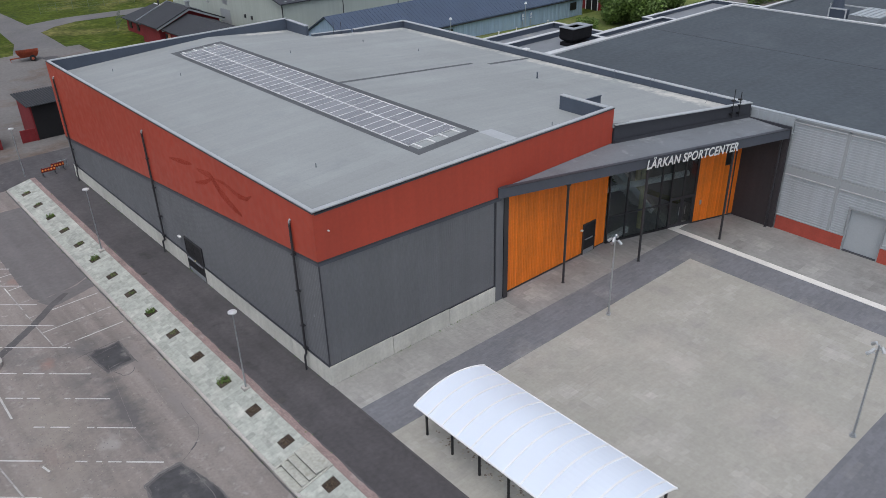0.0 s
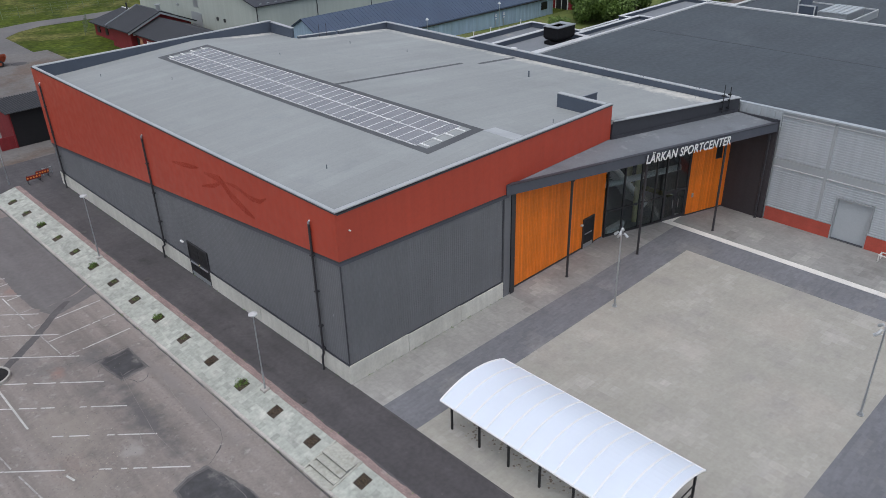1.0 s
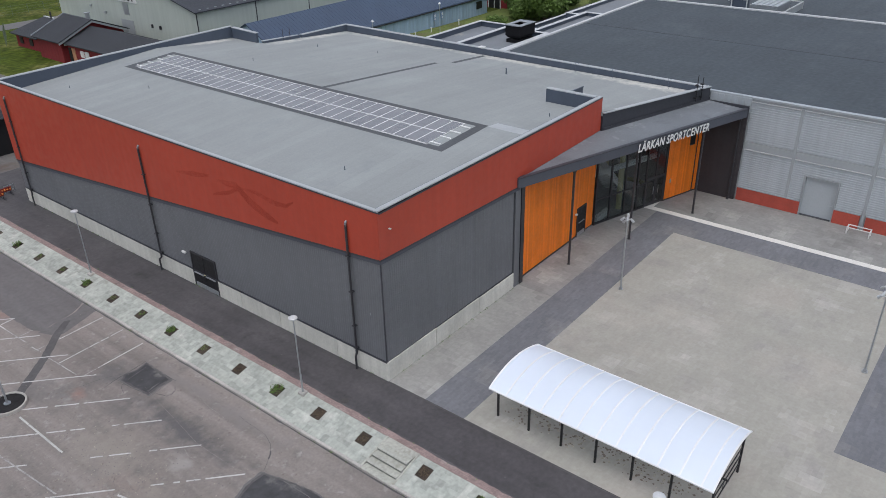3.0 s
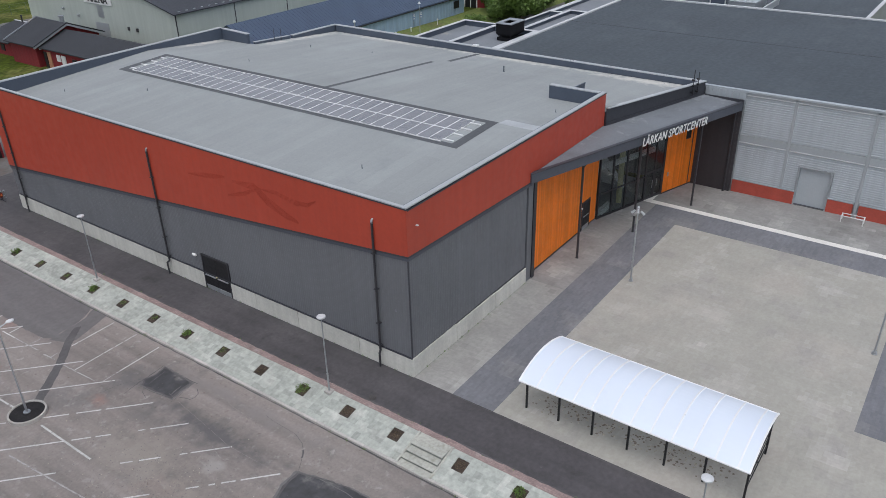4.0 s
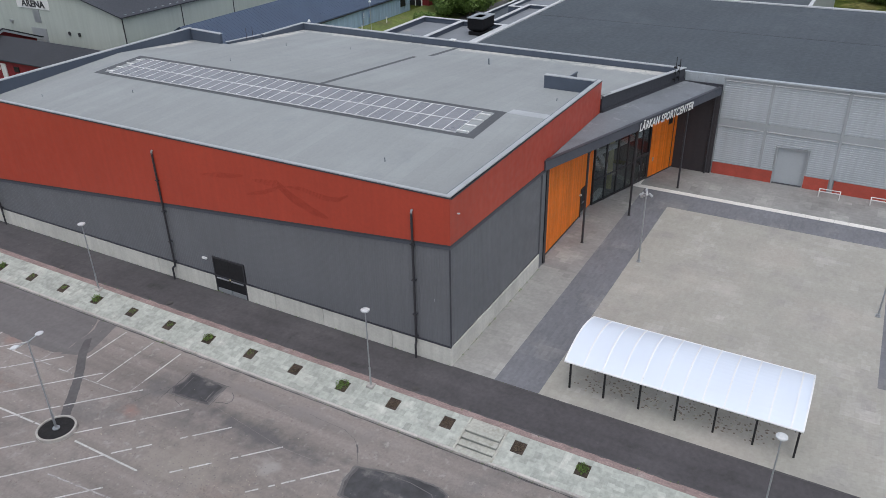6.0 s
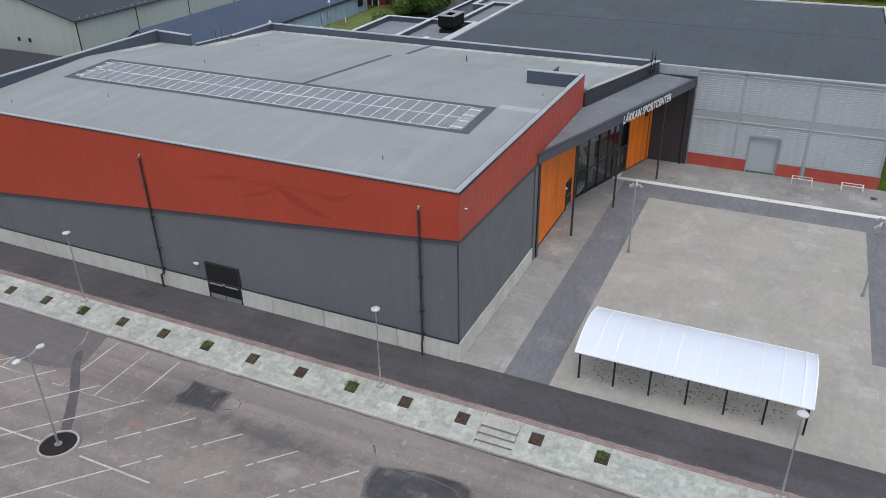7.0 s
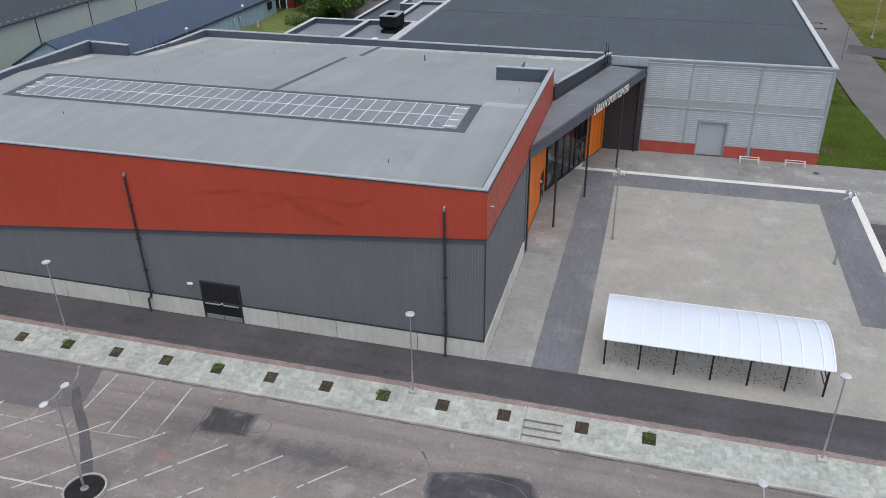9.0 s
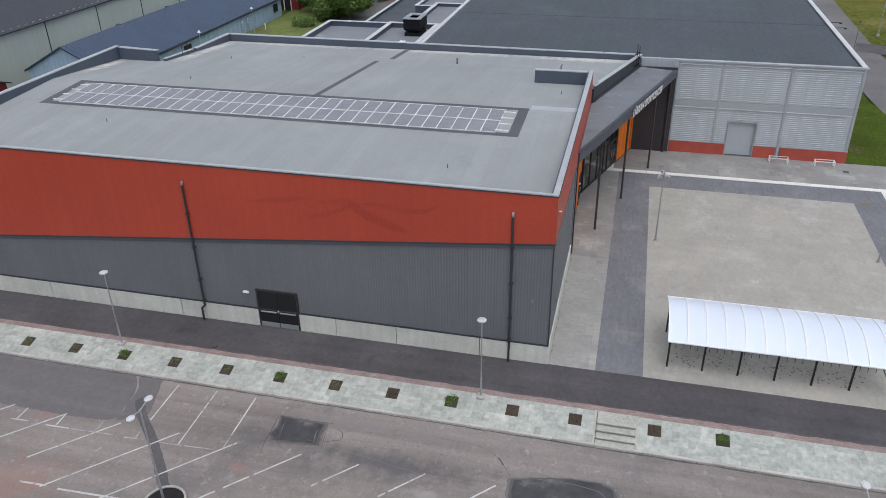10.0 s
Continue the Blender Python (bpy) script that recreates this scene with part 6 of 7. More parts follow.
part("tar_line", bm, "asphalt_seal", lot)

# loose crumbs of asphalt and grit on the worn stretch
random.seed(17)
for k, cnt in (("litter_pale", 380), ("asphalt_seal", 650)):
    bm = bmesh.new()
    for i in range(cnt):
        x, y = (random.gauss(3.9, 1.2), random.gauss(33.0, 3.0)) if i % 4 else (random.uniform(0.5, 9.8), random.uniform(20, 48))
        if not (-1 < x < 10.2 and 19 < y < 50):
            continue
        r, a = random.uniform(0.01, 0.035), random.uniform(0, 6.28)
        z = zg(x, y) + 0.004
        ring = [(x + r * random.uniform(0.5, 1.2) * math.cos(a + 1.2566 * q), y + r * random.uniform(0.5, 1.2) * math.sin(a + 1.2566 * q)) for q in range(5)]
        faces(bm, [(*p, z) for p in ring] + [(x, y, z + r * 0.5)], [(q, (q + 1) % 5, 5) for q in range(5)])
    tagged(part("crumbs", bm, k), "loose crumbs of broken asphalt on the car park", "debris", kind="stuff")

# ---- planting in the bank ----
random.seed(8)


def leaf_tuft(bm, cx, cy, cz, r, h, n, size):
    for i in range(n):
        a, q = random.uniform(0, 6.283), random.random() ** 0.5 * r
        p = Vector((cx + q * math.cos(a), cy + q * math.sin(a), cz + random.uniform(0.02, h)))
        d = Vector((random.uniform(-1, 1), random.uniform(-1, 1), random.uniform(0.1, 1))).normalized()
        s = d.cross(Vector((random.uniform(-1, 1), random.uniform(-1, 1), random.uniform(-1, 1)))).normalized()
        l, w = size * random.uniform(0.6, 1.3), size * random.uniform(0.25, 0.5)
        faces(bm, [p - d * l / 2, p + s * w / 2, p + d * l / 2, p - s * w / 2], [(0, 1, 2, 3)])


for i, y in enumerate(HOLES):
    t = thing("planting_hole", "square soil bed cut into the stone bank with small plants", "planting bed", group="planting beds in the bank")
    x = 11.66 - 0.009 * (y - 31)
    bm = bmesh.new()
    prism(bm, [(x - 0.34, y - 0.3), (x + 0.34, y - 0.3), (x + 0.34, y + 0.3), (x - 0.34, y + 0.3)], -0.6, lambda xx, yy: bank_z(xx) - 0.028)
    part("soil", bm, "soil", t)
    bm = bmesh.new()
    if i in LUSH:
        leaf_tuft(bm, x, y, bank_z(x) - 0.03, 0.27 if i != 4 else 0.33, 0.26, 150, 0.12)
        part("plant", bm, "leaf_bright", t, "fresh green low plant")
    elif i in BARE:
        leaf_tuft(bm, x, y, bank_z(x) - 0.04, 0.27, 0.09, 95, 0.1)
        part("plant", bm, "leaf_dry", t, "withered brown plant")
    else:
        leaf_tuft(bm, x + 0.05, y + random.uniform(-0.1, 0.1), bank_z(x) - 0.04, 0.2, 0.14, 55, 0.09)
        part("plant", bm, "leaf", t, "sparse green plant")

# ---- background buildings ----
ar = thing("arena_hall", "large pale hall with a dark ridged roof", "building")
AX0, AX1, AY0, AY1, AE = 51.8, 118.0, 92.0, 127.0, 5.0
AR = AE + (AY1 - AY0) / 2 * 0.25


def gable_block(t, x0, x1, y0, y1, eave, rise, zb, wall, roof, over=0.3, rthick=0.15, seams=0.0, axis="x"):
    """A block with a pitched roof; its ridge runs along x, or along y."""
    def P(a, b, z):
        return (a, b, z) if axis == "x" else (b, a, z)
    if axis == "y":
        x0, x1, y0, y1 = y0, y1, x0, x1
    ym, zr = (y0 + y1) / 2, eave + rise
    bm = bmesh.new()
    faces(bm, [P(x0, y0, zb), P(x0, y1, zb), P(x0, y1, eave), P(x0, ym, zr), P(x0, y0, eave), P(x1, y0, zb), P(x1, y1, zb), P(x1, y1, eave), P(x1, ym, zr), P(x1, y0, eave)],
          [(0, 1, 2, 3, 4), (5, 6, 7, 8, 9), (0, 4, 9, 5), (1, 6, 7, 2), (0, 5, 6, 1)])
    part("wall", bm, wall, t)
    sl = rise / (ym - y0)
    for ya, s in ((y0, -1), (y1, 1)):
        bm = bmesh.new()
        ye = ya + s * over
        pts = [P(x0 - over, ye, eave - over * sl), P(x1 + over, ye, eave - over * sl), P(x1 + over, ym, zr), P(x0 - over, ym, zr)]
        faces(bm, [(p[0], p[1], p[2] + 0.02) for p in pts] + [(p[0], p[1], p[2] + rthick) for p in pts], [(0, 1, 2, 3), (4, 5, 6, 7), (0, 1, 5, 4), (1, 2, 6, 5), (2, 3, 7, 6), (3, 0, 4, 7)])
        side = part("roof_side", bm, roof, t)
        if seams:
            bm = bmesh.new()
            beam(bm, P(0, ye, eave - over * sl + rthick + 0.01), P(0, ym, zr + rthick + 0.01), 0.05, 0.035)
            first = part("seam", bm, roof, side)
            for i in range(int((x1 - x0 + 2 * over) / seams) + 1):
                xx = x0 - over + i * seams
                if i:
                    share(first, *P(xx, 0, 0), 0, side)
                else:
                    first.location = P(xx, 0, 0)


gable_block(ar, AX0, AX1, AY0, AY1, AE, AR - AE, -1.2, "arena_wall", "arena_roof", over=0.4)
gs = part("snow_guard", boxed(0, 0.35, -0.04, 0.04, 0, 0.1), "grey_frame", ar)
gs.location = (AX0 + 0.6, AY0 + 0.1, AE + 0.14)
for i in range(1, 54):
    share(gs, AX0 + 0.6 + 1.2 * i, AY0 + 0.1, AE + 0.14, 0, ar)
for x in (AX0 + 0.05, 61.4, 71.0, 80.6, 90.2, 99.8):
    part("joint_cover", boxed(x - 0.06, x + 0.06, AY0 - 0.05, AY0 + 0.02, -1.2, AE), "steel_dark", ar)
for x in (74.5, 86.4, 98.3):
    part("wall_vent", boxed(x - 0.3, x + 0.3, AY0 - 0.35, AY0 + 0.02, 1.2, 1.75), "steel_dark", ar)
part("door", boxed(AX0 - 0.05, AX0 + 0.02, 107.0, 110.0, -0.9, 2.25), "grey_frame", ar, "wide grey folding door")
for y in (100.3, 102.2):
    part("wall_lamp", boxed(AX0 - 0.2, AX0 + 0.02, y, y + 0.25, 1.9, 2.35), "steel_dark", ar)
part("louvre", boxed(AX0 - 0.06, AX0 + 0.02, 107.6, 108.9, 3.0, 4.6, bev=0.02), "galv", ar, "grey metal louvre under the sign")
for y, z in ((117.3, 3.2), (113.6, 2.6)):
    part("wall_lamp", boxed(AX0 - 0.25, AX0 + 0.02, y, y + 0.4, z, z + 0.3, bev=0.03), "galv", ar)
bd = thing("sign_board", "white sign board with dark capitals on the pale hall", "sign")
part("board", boxed(AX0 - 0.1, AX0 - 0.02, 105.2, 111.7, 4.75, 7.6), "white_metal", bd)
cu = bpy.data.curves.new("word", "FONT")
cu.body, cu.size, cu.extrude, cu.offset = "ARENA", 1.15, 0.02, 0.03
tmp = bpy.data.objects.new("word", cu)
scene.collection.objects.link(tmp)
bpy.context.view_layer.update()
me = bpy.data.meshes.new_from_object(tmp.evaluated_get(bpy.context.evaluated_depsgraph_get()))
bpy.data.objects.remove(tmp)
me.materials.clear()
me.materials.append(M["steel_dark"])
wd = new("word", me)
wd.parent = bd
w = max(v.co.x for v in me.vertices)
wd.matrix_basis = pose(AX0 - 0.125, 110.6, 5.0, 90, 0, -90) @ Matrix.Diagonal((4.6 / w, 1, 1, 1))

bl = thing("blue_shed", "long low shed of light blue ribbed steel with blue roof", "building")
gable_block(bl, 52.8, 96.0, 78.2, 88.2, 1.7, 2.65, -1.3, "blue_wall", "blue_roof", over=0.25, seams=0.6)
bm = bmesh.new()
ribs(bm, (52.8, 78.17), (96.0, 78.17), lambda s: -1.1, lambda s: 1.62, (0, -1), 0.9, 0.07)
part("cladding", bm, "blue_wall", bl)
part("gutter", boxed(52.6, 96.2, 77.85, 78.0, 1.46, 1.58), "steel_dark", bl)
for x, w, z0, z1 in ((67.6, 1.6, -0.9, 1.1), (93.0, 1.4, 0.0, 1.1)):
    part("window", boxed(x, x + w, 78.02, 78.12, z0, z1), "black", bl)
for x in (65.8, 79.5):
    t = thing("flue", "white capped flue pipe by the blue shed", "flue", group="white flue pipes")
    bm = bmesh.new()
    rod(bm, (x, 74.6, -1.1), (x, 74.6, 3.4), 0.045)
    part("pipe", bm, "galv", t)
    bm = bmesh.new()
    rod(bm, (x, 74.6, 3.35), (x, 74.6, 3.6), 0.22, 0.08, seg=12)
    part("cap", bm, "white_metal", t)
for x, y in ((82.5, 78.0), (84.2, 78.0)):
    t = thing("sign_post", "blue and white sign on a wall by the shed", "sign")
    part("plate", boxed(x - 0.2, x + 0.2, 77.9, 77.95, 0.2, 1.1), "sign_blue", t)
    for z in (0.3, 0.62, 0.86):
        part("bar", boxed(x - 0.17, x + 0.17, 77.87, 77.9, z, z + 0.17), "white_metal", t)
    part("post", boxed(x - 0.04, x + 0.04, 77.95, 78.0, -1.1, 1.2), "galv", t)
for x in (76, 79.5, 86):
    bm = bmesh.new()
    rod(bm, (x, 76.2, -1.1), (x, 76.2, -0.2), 0.06)
    rod(bm, (x, 76.2, -0.2), (x, 76.2, -0.05), 0.12)
    tagged(part("bollard_lamp", bm, "white_metal"), "small white bollard lamp on the grass", "lamp", group="bollard lamps")
rh = thing("rear_cottage", "small red wooden building beyond the blue shed", "building")
gable_block(rh, 100, 112, 77, 87, 2.2, 2.0, -1.3, "falu", "house_roof", over=0.4)
part("door", boxed(99.9, 100.02, 78.4, 80.6, -1.1, 1.3), "black", rh, "dark glazed double door")
for y0, y1, z0, z1 in ((78.25, 78.4, -1.1, 1.45), (80.6, 80.75, -1.1, 1.45), (78.4, 80.6, 1.3, 1.45), (79.43, 79.57, -1.1, 1.3)):
    part("door_frame", boxed(99.86, 100.0, y0, y1, z0, z1), "white_metal", rh)
part("window", boxed(101.2, 103.4, 76.9, 77.02, -0.3, 1.0), "black", rh)
part("door", boxed(104.4, 105.5, 76.9, 77.02, -1.1, 1.1), "black", rh)
tagged(sheet("lawn_garden", steps_of(58, 120, 10), steps_of(57.5, 78, 6), 0.03, "grass_garden"), "green lawn between the sheds", "lawn", kind="structure")
tagged(sheet("pavement_garden", steps_of(90, 125, 4), steps_of(56, 68, 3), 0.05, "gravel"), "pale paved yard behind the annexe", "pavement", kind="structure")

# red club houses with dark roofs, ridges running away from the hall
ho = thing("red_house", "red boarded house with a charcoal pitched roof and pale bargeboards", "house")
gable_block(ho, 40.6, 49.6, 106.2, 112.4, 1.75, 1.85, -1.3, "falu", "house_roof", over=0.5, axis="y")
for s_ in (-1, 1):
    bm = bmesh.new()
    beam(bm, (45.1, 105.62, 3.56), (45.1 + s_ * 5.0, 105.62, 1.5), 0.08, 0.24)
    part("bargeboard", bm, "coping", ho)
    bm = bmesh.new()
    beam(bm, (45.1, 105.58, 3.80), (45.1 + s_ * 5.05, 105.58, 1.72), 0.2, 0.10)
    part("verge", bm, "house_roof", ho)
bm = bmesh.new()
rod(bm, (46.2, 108.5, 2.7), (46.2, 108.5, 4.1), 0.3, 0.3, seg=10)
rod(bm, (46.2, 108.5, 4.1), (46.2, 108.5, 4.2), 0.42, 0.42, seg=10)
part("chimney", bm, "galv", ho)
wing = thing("red_house_wing", "lower red boarded wing with a charcoal roof beside the house", "house")
gable_block(wing, 41.2, 48.6, 87.5, 105.6, 1.5, 1.35, -1.3, "falu", "house_roof", over=0.4, axis="y")
for s_ in (-1, 1):
    bm = bmesh.new()
    beam(bm, (45.1, 112.85, 3.82), (45.1 + s_ * 5.0, 112.85, 1.76), 0.2, 0.14)
    part("verge", bm, "felt_mid", ho)
for y, w_, z0, z1, k in ((100.6, 0.9, -1.1, 0.95, "white_metal"), (101.8, 0.8, 0.1, 0.9, "white_metal"), (98.2, 0.9, 0.2, 0.8, "black"), (103.9, 0.8, -1.1, 1.0, "orange_pale"), (104.9, 0.6, -1.1, 0.95, "black")):
    part("window" if z0 > -0.5 else "door", boxed(41.1, 41.22, y, y + w_, z0, z1), k, wing)
part("bargeboard", boxed(40.8, 41.2, 105.62, 105.7, 1.2, 1.45), "coping_white", wing)
ho2 = thing("red_house", "second red boarded house with a charcoal pitched roof", "house")
gable_block(ho2, 41.8, 51.6, 115.0, 121.4, 0.85, 1.15, -1.3, "falu", "house_roof", over=0.55, axis="y")
for y in (116.6, 119.4):
    part("window", boxed(41.7, 41.82, y, y + 0.9, -0.5, 0.4), "black", ho2)
bm = bmesh.new()
beam(bm, (46.7, 114.9, 2.17), (46.7, 121.95, 2.17), 0.3, 0.06)
part("ridge_cap", bm, "coping_white", ho2)
bm = bmesh.new()
rod(bm, (46.0, 118.5, 2.3), (46.0, 118.5, 3.3), 0.12, seg=8)
part("chimney", bm, "steel_dark", ho2)
part("link_wall", boxed(42.4, 48, 113.1, 115.4, -1.3, 1.2), "black", ho2)

# carport and trailer
cp = thing("carport", "red boarded carport with a black corrugated roof and dark interior", "carport")
for a, k in (((16.0, 16.14, 76.8, 81.2), "falu"), ((16.14, 20.6, 81.06, 81.2), "black"), ((20.46, 20.6, 76.8, 81.06), "falu")):
    part("wall", boxed(*a, -0.7, 2.85), k, cp)
part("front_wall", boxed(16.14, 20.46, 76.9, 77.0, -0.7, 2.75), "black", cp, "black boarded front")
part("side_fence", boxed(14.7, 16.0, 76.95, 77.05, -0.7, 0.75), "falu", cp, "low red board fence")
bm = bmesh.new()
n = 44
for j in range(n):
    xa, xb = 15.7 + 5.3 * j / n, 15.7 + 5.3 * (j + 1) / n
    h0, h1 = 0.07 * (j % 2), 0.07 * ((j + 1) % 2)
    faces(bm, [(xa, 76.4, 2.86 + h0), (xb, 76.4, 2.86 + h1), (xb, 81.6, 3.0 + h1), (xa, 81.6, 3.0 + h0)], [(0, 1, 2, 3)])
g = bmesh.ops.extrude_face_region(bm, geom=bm.faces[:])
bmesh.ops.translate(bm, vec=(0, 0, 0.04), verts=[e for e in g["geom"] if isinstance(e, bmesh.types.BMVert)])
part("roof_sheet", bm, "black_roof", cp)
sd2 = thing("red_shed", "small red wooden shed by the yard", "shed")
part("wall", boxed(8.2, 12.9, 76.5, 80.5, -0.7, 1.9), "falu", sd2)
part("roof", boxed(8.0, 13.0, 76.4, 80.7, 1.9, 2.05), "black_roof", sd2)

tr = thing("tipping_trailer", "rusty red tipping trailer parked on the yard", "trailer", at=(25.0, 112.8, -1.0))
tr.scale = (0.8, 0.8, 0.8)
tr.rotation_euler = (0, 0, radians(-12))
bm = bmesh.new()
lo = [(-1.0, -0.9), (1.5, -0.9), (1.5, 0.9), (-1.0, 0.9)]
hi = [(-1.5, -1.1), (1.9, -1.1), (1.9, 1.1), (-1.5, 1.1)]
faces(bm, [(*p, 0.75) for p in lo] + [(*p, 1.55) for p in hi], [(0, 1, 2, 3)] + [(i, (i + 1) % 4, 4 + (i + 1) % 4, 4 + i) for i in range(4)])
bmesh.ops.solidify(bm, geom=bm.faces[:], thickness=0.06)
part("tub", bm, "rust_red", tr)
bm = bmesh.new()
beam(bm, (-2.6, 0, 0.5), (1.4, 0, 0.62), 0.16, 0.16)
beam(bm, (-2.5, 0, 0.5), (-2.5, 0, -0.0), 0.1, 0.1)
part("drawbar", bm, "rust_red", tr)
for s in (-1, 1):
    bm = bmesh.new()
    rod(bm, (0.8, s * 0.95, 0.48), (0.8, s * 1.25, 0.48), 0.5, 0.5, seg=18)
    whl = part("wheel", bm, "rubber", tr)
    bm = bmesh.new()
    rod(bm, (0.8, s * 1.24, 0.48), (0.8, s * 1.28, 0.48), 0.22, 0.22, seg=12)
    part("rim", bm, "rust_red", whl)

# road barriers
for (x0, y0), (x1, y1), z in (((13.3, 66.0), (14.45, 66.0), 0), ((14.25, 66.6), (15.3, 66.6), 0)):
    t = thing("road_barrier", "dark red barrier board with round amber reflectors on steel legs", "barrier", group="barriers closing the path")
    z = zg(x0, y0)
    b = part("board", boxed(x0, x1, y0 - 0.03, y0 + 0.03, z + 0.28, z + 0.62, bev=0.01), "barrier_red", t)
    for i in range(5):
        xx = x0 + (i + 0.5) * (x1 - x0) / 5
        bm = bmesh.new()
        rod(bm, (xx, y0 - 0.03, z + 0.45), (xx, y0 - 0.06, z + 0.45), 0.08, 0.07, seg=10)
        part("reflector", bm, "amber", b)
    for xx in (x0 + 0.1, x1 - 0.1):
        bm = bmesh.new()
        beam(bm, (xx, y0 + 0.05, z), (xx, y0 + 0.05, z + 0.7), 0.05, 0.05)
        beam(bm, (xx, y0 - 0.4, z + 0.03), (xx, y0 + 0.5, z + 0.03), 0.06, 0.06)
        part("leg", bm, "steel_dark", t)
gt = thing("gate_rail", "grey tubular rail beside the barriers", "railing")
bm = bmesh.new()
for z in (0.3, 0.7):
    beam(bm, (14.9, 66.9, z - 0.1), (15.6, 66.9, z - 0.1), 0.05, 0.05)
for x in (14.9, 15.6):
    beam(bm, (x, 66.9, -0.2), (x, 66.9, 0.65), 0.05, 0.05)
part("rail", bm, "galv", gt)

# meadow fence
fe = thing("fence", "wire mesh fence on thin posts across the meadow", "fence")
for i in range(22):
    x = 36 + i * 2.6
    bm = bmesh.new()
    rod(bm, (x, 145 - 0.2 * i, -1.1), (x, 145 - 0.2 * i, 0.6), 0.04, seg=6)
    part("post", bm, "fence", fe)
for z in (-0.7, -0.3, 0.1, 0.5):
    bm = bmesh.new()
    rod(bm, (36, 145, z), (36 + 21 * 2.6, 145 - 4.2, z), 0.012, seg=4)
    part("wire", bm, "fence", fe)
fe2 = thing("fence", "short mesh fence beside the red house", "fence")
for i in range(6):
    x, y = 40.6 + i * 0.6, 122.5 + i * 1.3
    bm = bmesh.new()
    rod(bm, (x, y, -1.1), (x, y, 0.9), 0.04, seg=6)
    part("post", bm, "fence", fe2)

# ---- trees and shrubs ----


def tree(x, y, z, h, spread, lobes, seed, leaf="leaf"):
    random.seed(seed)
    t = thing("tree", "dense green broadleaved tree behind the sheds", "tree", group="garden trees", at=(x, y, z))
    bm = bmesh.new()
    rod(bm, (0, 0, -0.2), (0.1, 0.05, h * 0.4), h * 0.03, h * 0.02, seg=8)
    tips = []
    for i in range(lobes):
        a, r = random.uniform(0, 6.283), spread * random.uniform(0.15, 0.75)
        c = Vector((r * math.cos(a), r * math.sin(a), h * random.uniform(0.2, 0.85)))
        tips.append((c, spread * random.uniform(0.28, 0.5)))
        rod(bm, (0.05, 0.02, h * random.uniform(0.2, 0.4)), tuple(c), h * 0.012, h * 0.004, seg=5)
    part("trunk", bm, "trunk", t)
    bm = bmesh.new()
    for c, r in tips:
        for k in range(800):
            d = Vector((random.gauss(0, 1), random.gauss(0, 1), random.gauss(0, 0.8))).normalized()
            p = c + d * r * random.uniform(0.55, 1.05)
            s = random.uniform(0.13, 0.3)
            u = Vector((random.uniform(-1, 1), random.uniform(-1, 1), random.uniform(-1, 1))).normalized()
            w = u.cross(d).normalized() if u.cross(d).length > 1e-3 else Vector((1, 0, 0))
            faces(bm, [p - u * s, p + w * s * 0.6, p + u * s, p - w * s * 0.6], [(0, 1, 2, 3)])
    part("crown", bm, leaf, t)
    return t


for x, y, h, sp, lb, sd_ in ((93.6, 70.2, 7.4, 3.4, 20, 1), (94.2, 66.4, 8.0, 3.6, 22, 2), (98.5, 69.0, 8.4, 3.9, 20, 3), (103.5, 68.0, 7.4, 3.4, 16, 4), (108, 72, 7.5, 3.4, 14, 5), (99.0, 74.0, 6.5, 3.0, 14, 6)):
    tree(x, y, -1.1, h, sp, lb, sd_)
for x, y, h, w_, sd_ in ((95.2, 71.9, 5.6, 0.75, 41), (97.2, 70.6, 6.2, 0.8, 42), (104.2, 70.2, 5.8, 0.75, 43)):
    random.seed(sd_)
    t = thing("conifer", "slim dark green columnar conifer in the garden", "tree", group="columnar conifers", at=(x, y, -1.1))
    bm = bmesh.new()
    rod(bm, (0, 0, -0.2), (0, 0, h * 0.9), 0.09, 0.02, seg=7)
    part("trunk", bm, "trunk", t)
    bm = bmesh.new()
    for k in range(2600):
        f = random.random() ** 0.8
        r = w_ * (1 - f) ** 0.55 * random.uniform(0.55, 1.05) * (0.75 + 0.25 * math.sin(9 * f + sd_))
        a = random.uniform(0, 6.283)
        p = Vector((r * math.cos(a), r * math.sin(a), 0.15 + f * (h - 0.2)))
        u = Vector((math.cos(a) * 0.35, math.sin(a) * 0.35, 1)).normalized()
        w = Vector((-math.sin(a), math.cos(a), 0))
        q = random.uniform(0.1, 0.22)
        faces(bm, [p - u * q, p + w * q * 0.45, p + u * q, p - w * q * 0.45], [(0, 1, 2, 3)])
    part("crown", bm, "conifer", t)
for x, y, sx, sy, h in ((89.2, 71.6, 1.4, 1.8, 1.4), (112, 66, 4.5, 1.2, 1.6), (124, 63, 6, 1.5, 1.8)):
    random.seed(int(x))
    bm = bmesh.new()
    leaf_tuft(bm, 0, 0, 0, 1.0, h, 900, 0.28)
    for v in bm.verts:
        v.co.x, v.co.y = v.co.x * sx + x, v.co.y * sy + y
        v.co.z += -1.1
    tagged(part("hedge", bm, "leaf"), "clipped green hedge behind the annexe", "hedge")
for x, y, h, sp, sd_ in ((128, 66, 7, 4, 21), (140, 60, 8, 4.5, 22), (150, 52, 8, 4.5, 23), (136, 74, 8, 4, 24), (160, 44, 9, 5, 25), (131, 12, 8, 5, 26), (138, 18, 9, 5, 27), (132, 4, 7, 4.5, 28)):
    tree(x, y, -1.1, h, sp, 12, sd_)

# ---- worn edges: crumbled asphalt, dirt and weeds along the kerbs ----
random.seed(77)


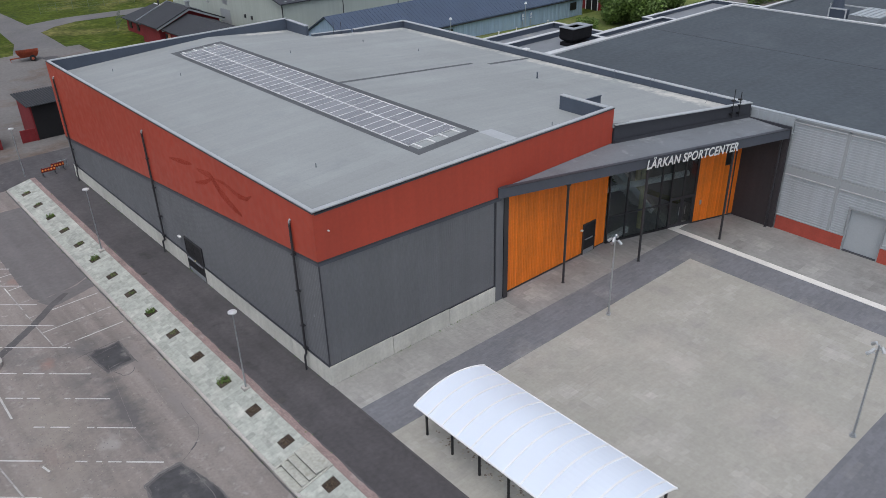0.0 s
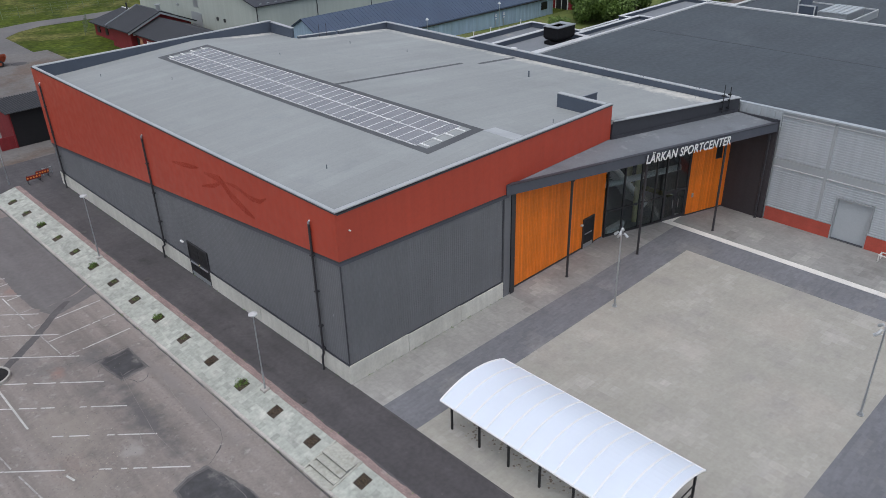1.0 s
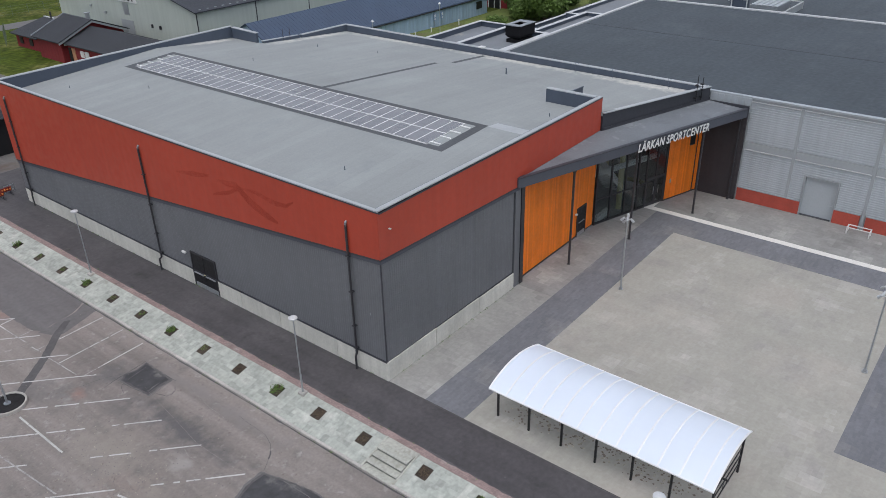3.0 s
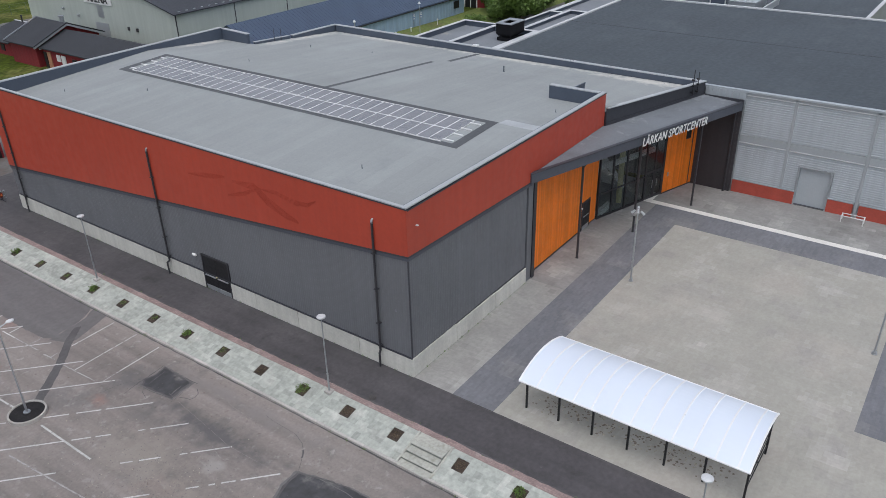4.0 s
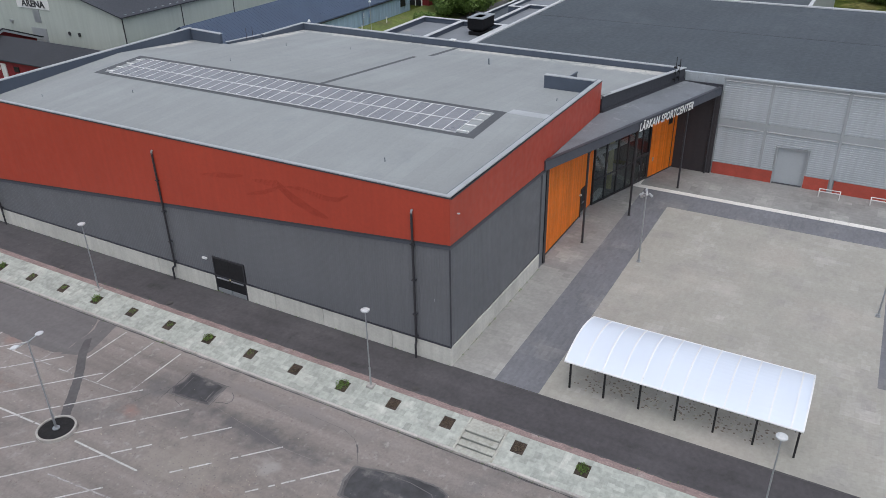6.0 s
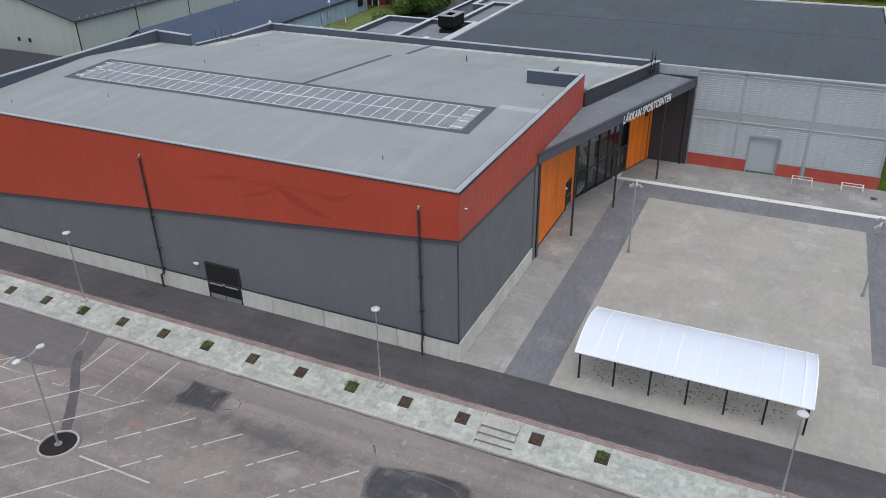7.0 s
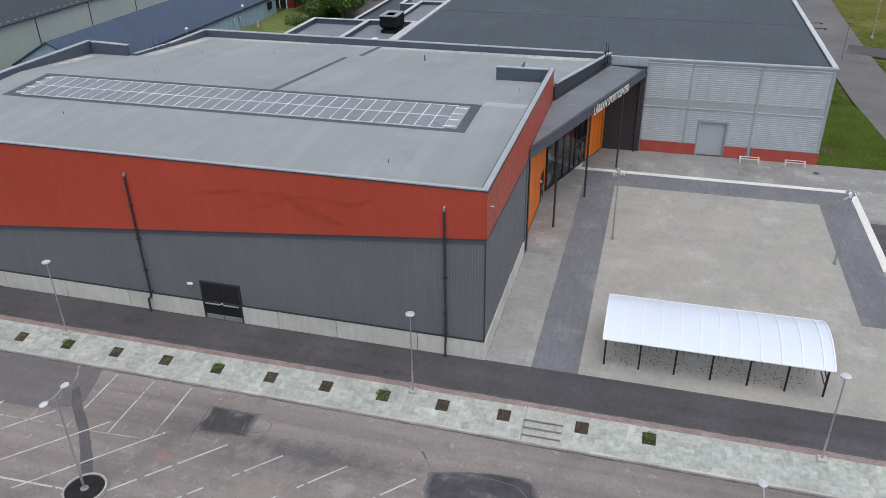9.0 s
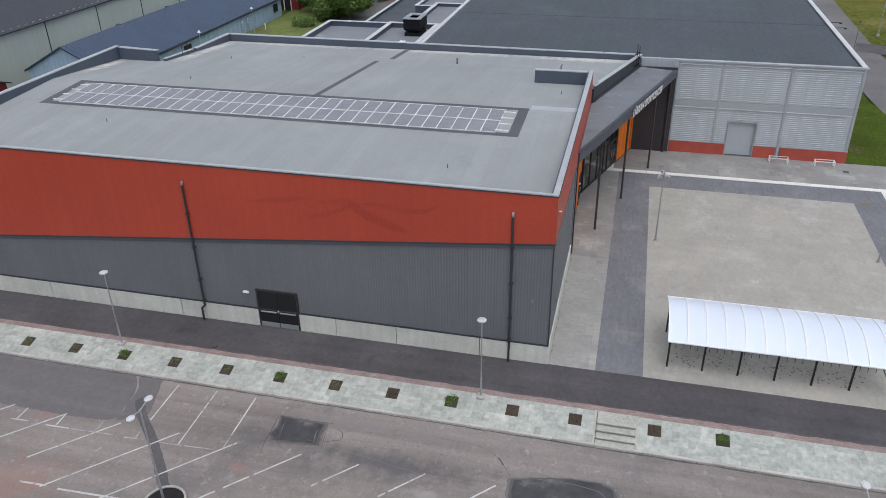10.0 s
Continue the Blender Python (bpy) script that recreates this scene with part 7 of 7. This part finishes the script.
def ragged(name, x, y0, y1, wmin, wmax, z, k, parent, step=0.35):
    bm = bmesh.new()
    rows = []
    for i in range(int((y1 - y0) / step) + 1):
        y = y0 + i * step
        c, w = x + random.uniform(-0.02, 0.02), random.uniform(wmin, wmax)
        rows.append((bm.verts.new((c - w / 2, y, z)), bm.verts.new((c + w / 2, y, z))))
    for a, b in zip(rows, rows[1:]):
        bm.faces.new((a[0], a[1], b[1], b[0]))
    return part(name, bm, k, parent)


ragged("crumbled_edge", 12.76, 4.0, 65.4, 0.02, 0.13, 0.011, "asphalt_trench", path)
ragged("dirt_line", 10.40, 4.0, 66.0, 0.02, 0.12, -0.495, "asphalt_trench", lot, 0.5)
ragged("dirt_line", 15.38, 4.0, 26.6, 0.01, 0.07, 0.008, "asphalt_trench", path, 0.4)
bm = bmesh.new()
for i in range(230):
    f = random.random()
    if f < 0.35:
        p = (random.uniform(10.36, 10.46), random.uniform(14, 62), -0.49)
    elif f < 0.7:
        p = (15.39 + random.uniform(-0.04, 0.02), random.uniform(27, 62), 0.0)
    elif f < 0.85:
        p = (random.uniform(15.6, 26.5), 26.8 + random.uniform(-0.05, 0.0), 0.0)
    else:
        p = (random.uniform(12.6, 12.8), random.uniform(14, 62), 0.005)
    leaf_tuft(bm, *p, random.uniform(0.03, 0.08), 0.08, 7, 0.06)
tagged(part("weeds", bm, "leaf"), "small green weeds along kerbs and wall feet", "weeds", kind="stuff")

# ---- slabs of the bank ----
random.seed(31)
far_bm = bmesh.new()
slope = math.degrees(math.atan2(-BZ0, BX1 - BX0))
grad = -BZ0 / (BX1 - BX0)
pieces = []


def split(x0, x1, y0, y1):
    """Cuts a field of the bank into random rectangular stones."""
    w, h = x1 - x0, y1 - y0
    if w < 0.42 and h < 0.6 and (w < 0.33 or h < 0.36 or random.random() < 0.25):
        pieces.append((x0, x1, y0, y1))
        return
    f = random.uniform(0.36, 0.64)
    if w * 1.35 > h:
        split(x0, x0 + w * f, y0, y1)
        split(x0 + w * f, x1, y0, y1)
    else:
        split(x0, x1, y0, y0 + h * f)
        split(x0, x1, y0 + h * f, y1)


XH0, XH1 = 11.34, 11.98
cuts = [(22.22, 24.2, False)] + [(hy - 0.31, hy + 0.31, True) for hy in HOLES]
y = 4.0
for s0, s1, hole in sorted(cuts) + [(66.2, 66.2, False)]:
    n = max(1, round((s0 - y) / 1.2))
    for i in range(n):
        split(BX0, BX1, y + (s0 - y) * i / n, y + (s0 - y) * (i + 1) / n)
    if hole:
        shift = 0.009 * ((s0 + s1) / 2 - 31)
        split(BX0, XH0 - shift, s0, s1)
        split(XH1 - shift, BX1, s0, s1)
    y = s1
count = 0
for x0, x1, y0, y1 in pieces:
    g = 0.0013
    dz = random.uniform(-0.003, 0.003)
    z0, z1 = bank_z(x0) + dz, bank_z(x1) + dz
    cx, cy = (x0 + x1) / 2, (y0 + y1) / 2
    pts = [(x0 + g, y0 + g, z0), (x1 - g, y0 + g, z1), (x1 - g, y1 - g, z1), (x0 + g, y1 - g, z0)]
    quads = [(0, 1, 2, 3), (0, 1, 5, 4), (1, 2, 6, 5), (2, 3, 7, 6), (3, 0, 4, 7)]
    if 22.0 < cy < 36.5 and count < 300:
        bm = bmesh.new()
        faces(bm, [(px - cx, py - cy, pz) for px, py, pz in pts + [(a, b, c - 0.05) for a, b, c in pts]], quads)
        o = part("slab", bm, "slab", bank)
        o.location = (cx, cy, 0)
        count += 1
    else:
        faces(far_bm, pts + [(a, b, c - 0.05) for a, b, c in pts], quads)
tagged(part("slab_rest", far_bm, "slab_rest", bank), kind="stuff")

# ---- paving stones ----
random.seed(91)
stone = None
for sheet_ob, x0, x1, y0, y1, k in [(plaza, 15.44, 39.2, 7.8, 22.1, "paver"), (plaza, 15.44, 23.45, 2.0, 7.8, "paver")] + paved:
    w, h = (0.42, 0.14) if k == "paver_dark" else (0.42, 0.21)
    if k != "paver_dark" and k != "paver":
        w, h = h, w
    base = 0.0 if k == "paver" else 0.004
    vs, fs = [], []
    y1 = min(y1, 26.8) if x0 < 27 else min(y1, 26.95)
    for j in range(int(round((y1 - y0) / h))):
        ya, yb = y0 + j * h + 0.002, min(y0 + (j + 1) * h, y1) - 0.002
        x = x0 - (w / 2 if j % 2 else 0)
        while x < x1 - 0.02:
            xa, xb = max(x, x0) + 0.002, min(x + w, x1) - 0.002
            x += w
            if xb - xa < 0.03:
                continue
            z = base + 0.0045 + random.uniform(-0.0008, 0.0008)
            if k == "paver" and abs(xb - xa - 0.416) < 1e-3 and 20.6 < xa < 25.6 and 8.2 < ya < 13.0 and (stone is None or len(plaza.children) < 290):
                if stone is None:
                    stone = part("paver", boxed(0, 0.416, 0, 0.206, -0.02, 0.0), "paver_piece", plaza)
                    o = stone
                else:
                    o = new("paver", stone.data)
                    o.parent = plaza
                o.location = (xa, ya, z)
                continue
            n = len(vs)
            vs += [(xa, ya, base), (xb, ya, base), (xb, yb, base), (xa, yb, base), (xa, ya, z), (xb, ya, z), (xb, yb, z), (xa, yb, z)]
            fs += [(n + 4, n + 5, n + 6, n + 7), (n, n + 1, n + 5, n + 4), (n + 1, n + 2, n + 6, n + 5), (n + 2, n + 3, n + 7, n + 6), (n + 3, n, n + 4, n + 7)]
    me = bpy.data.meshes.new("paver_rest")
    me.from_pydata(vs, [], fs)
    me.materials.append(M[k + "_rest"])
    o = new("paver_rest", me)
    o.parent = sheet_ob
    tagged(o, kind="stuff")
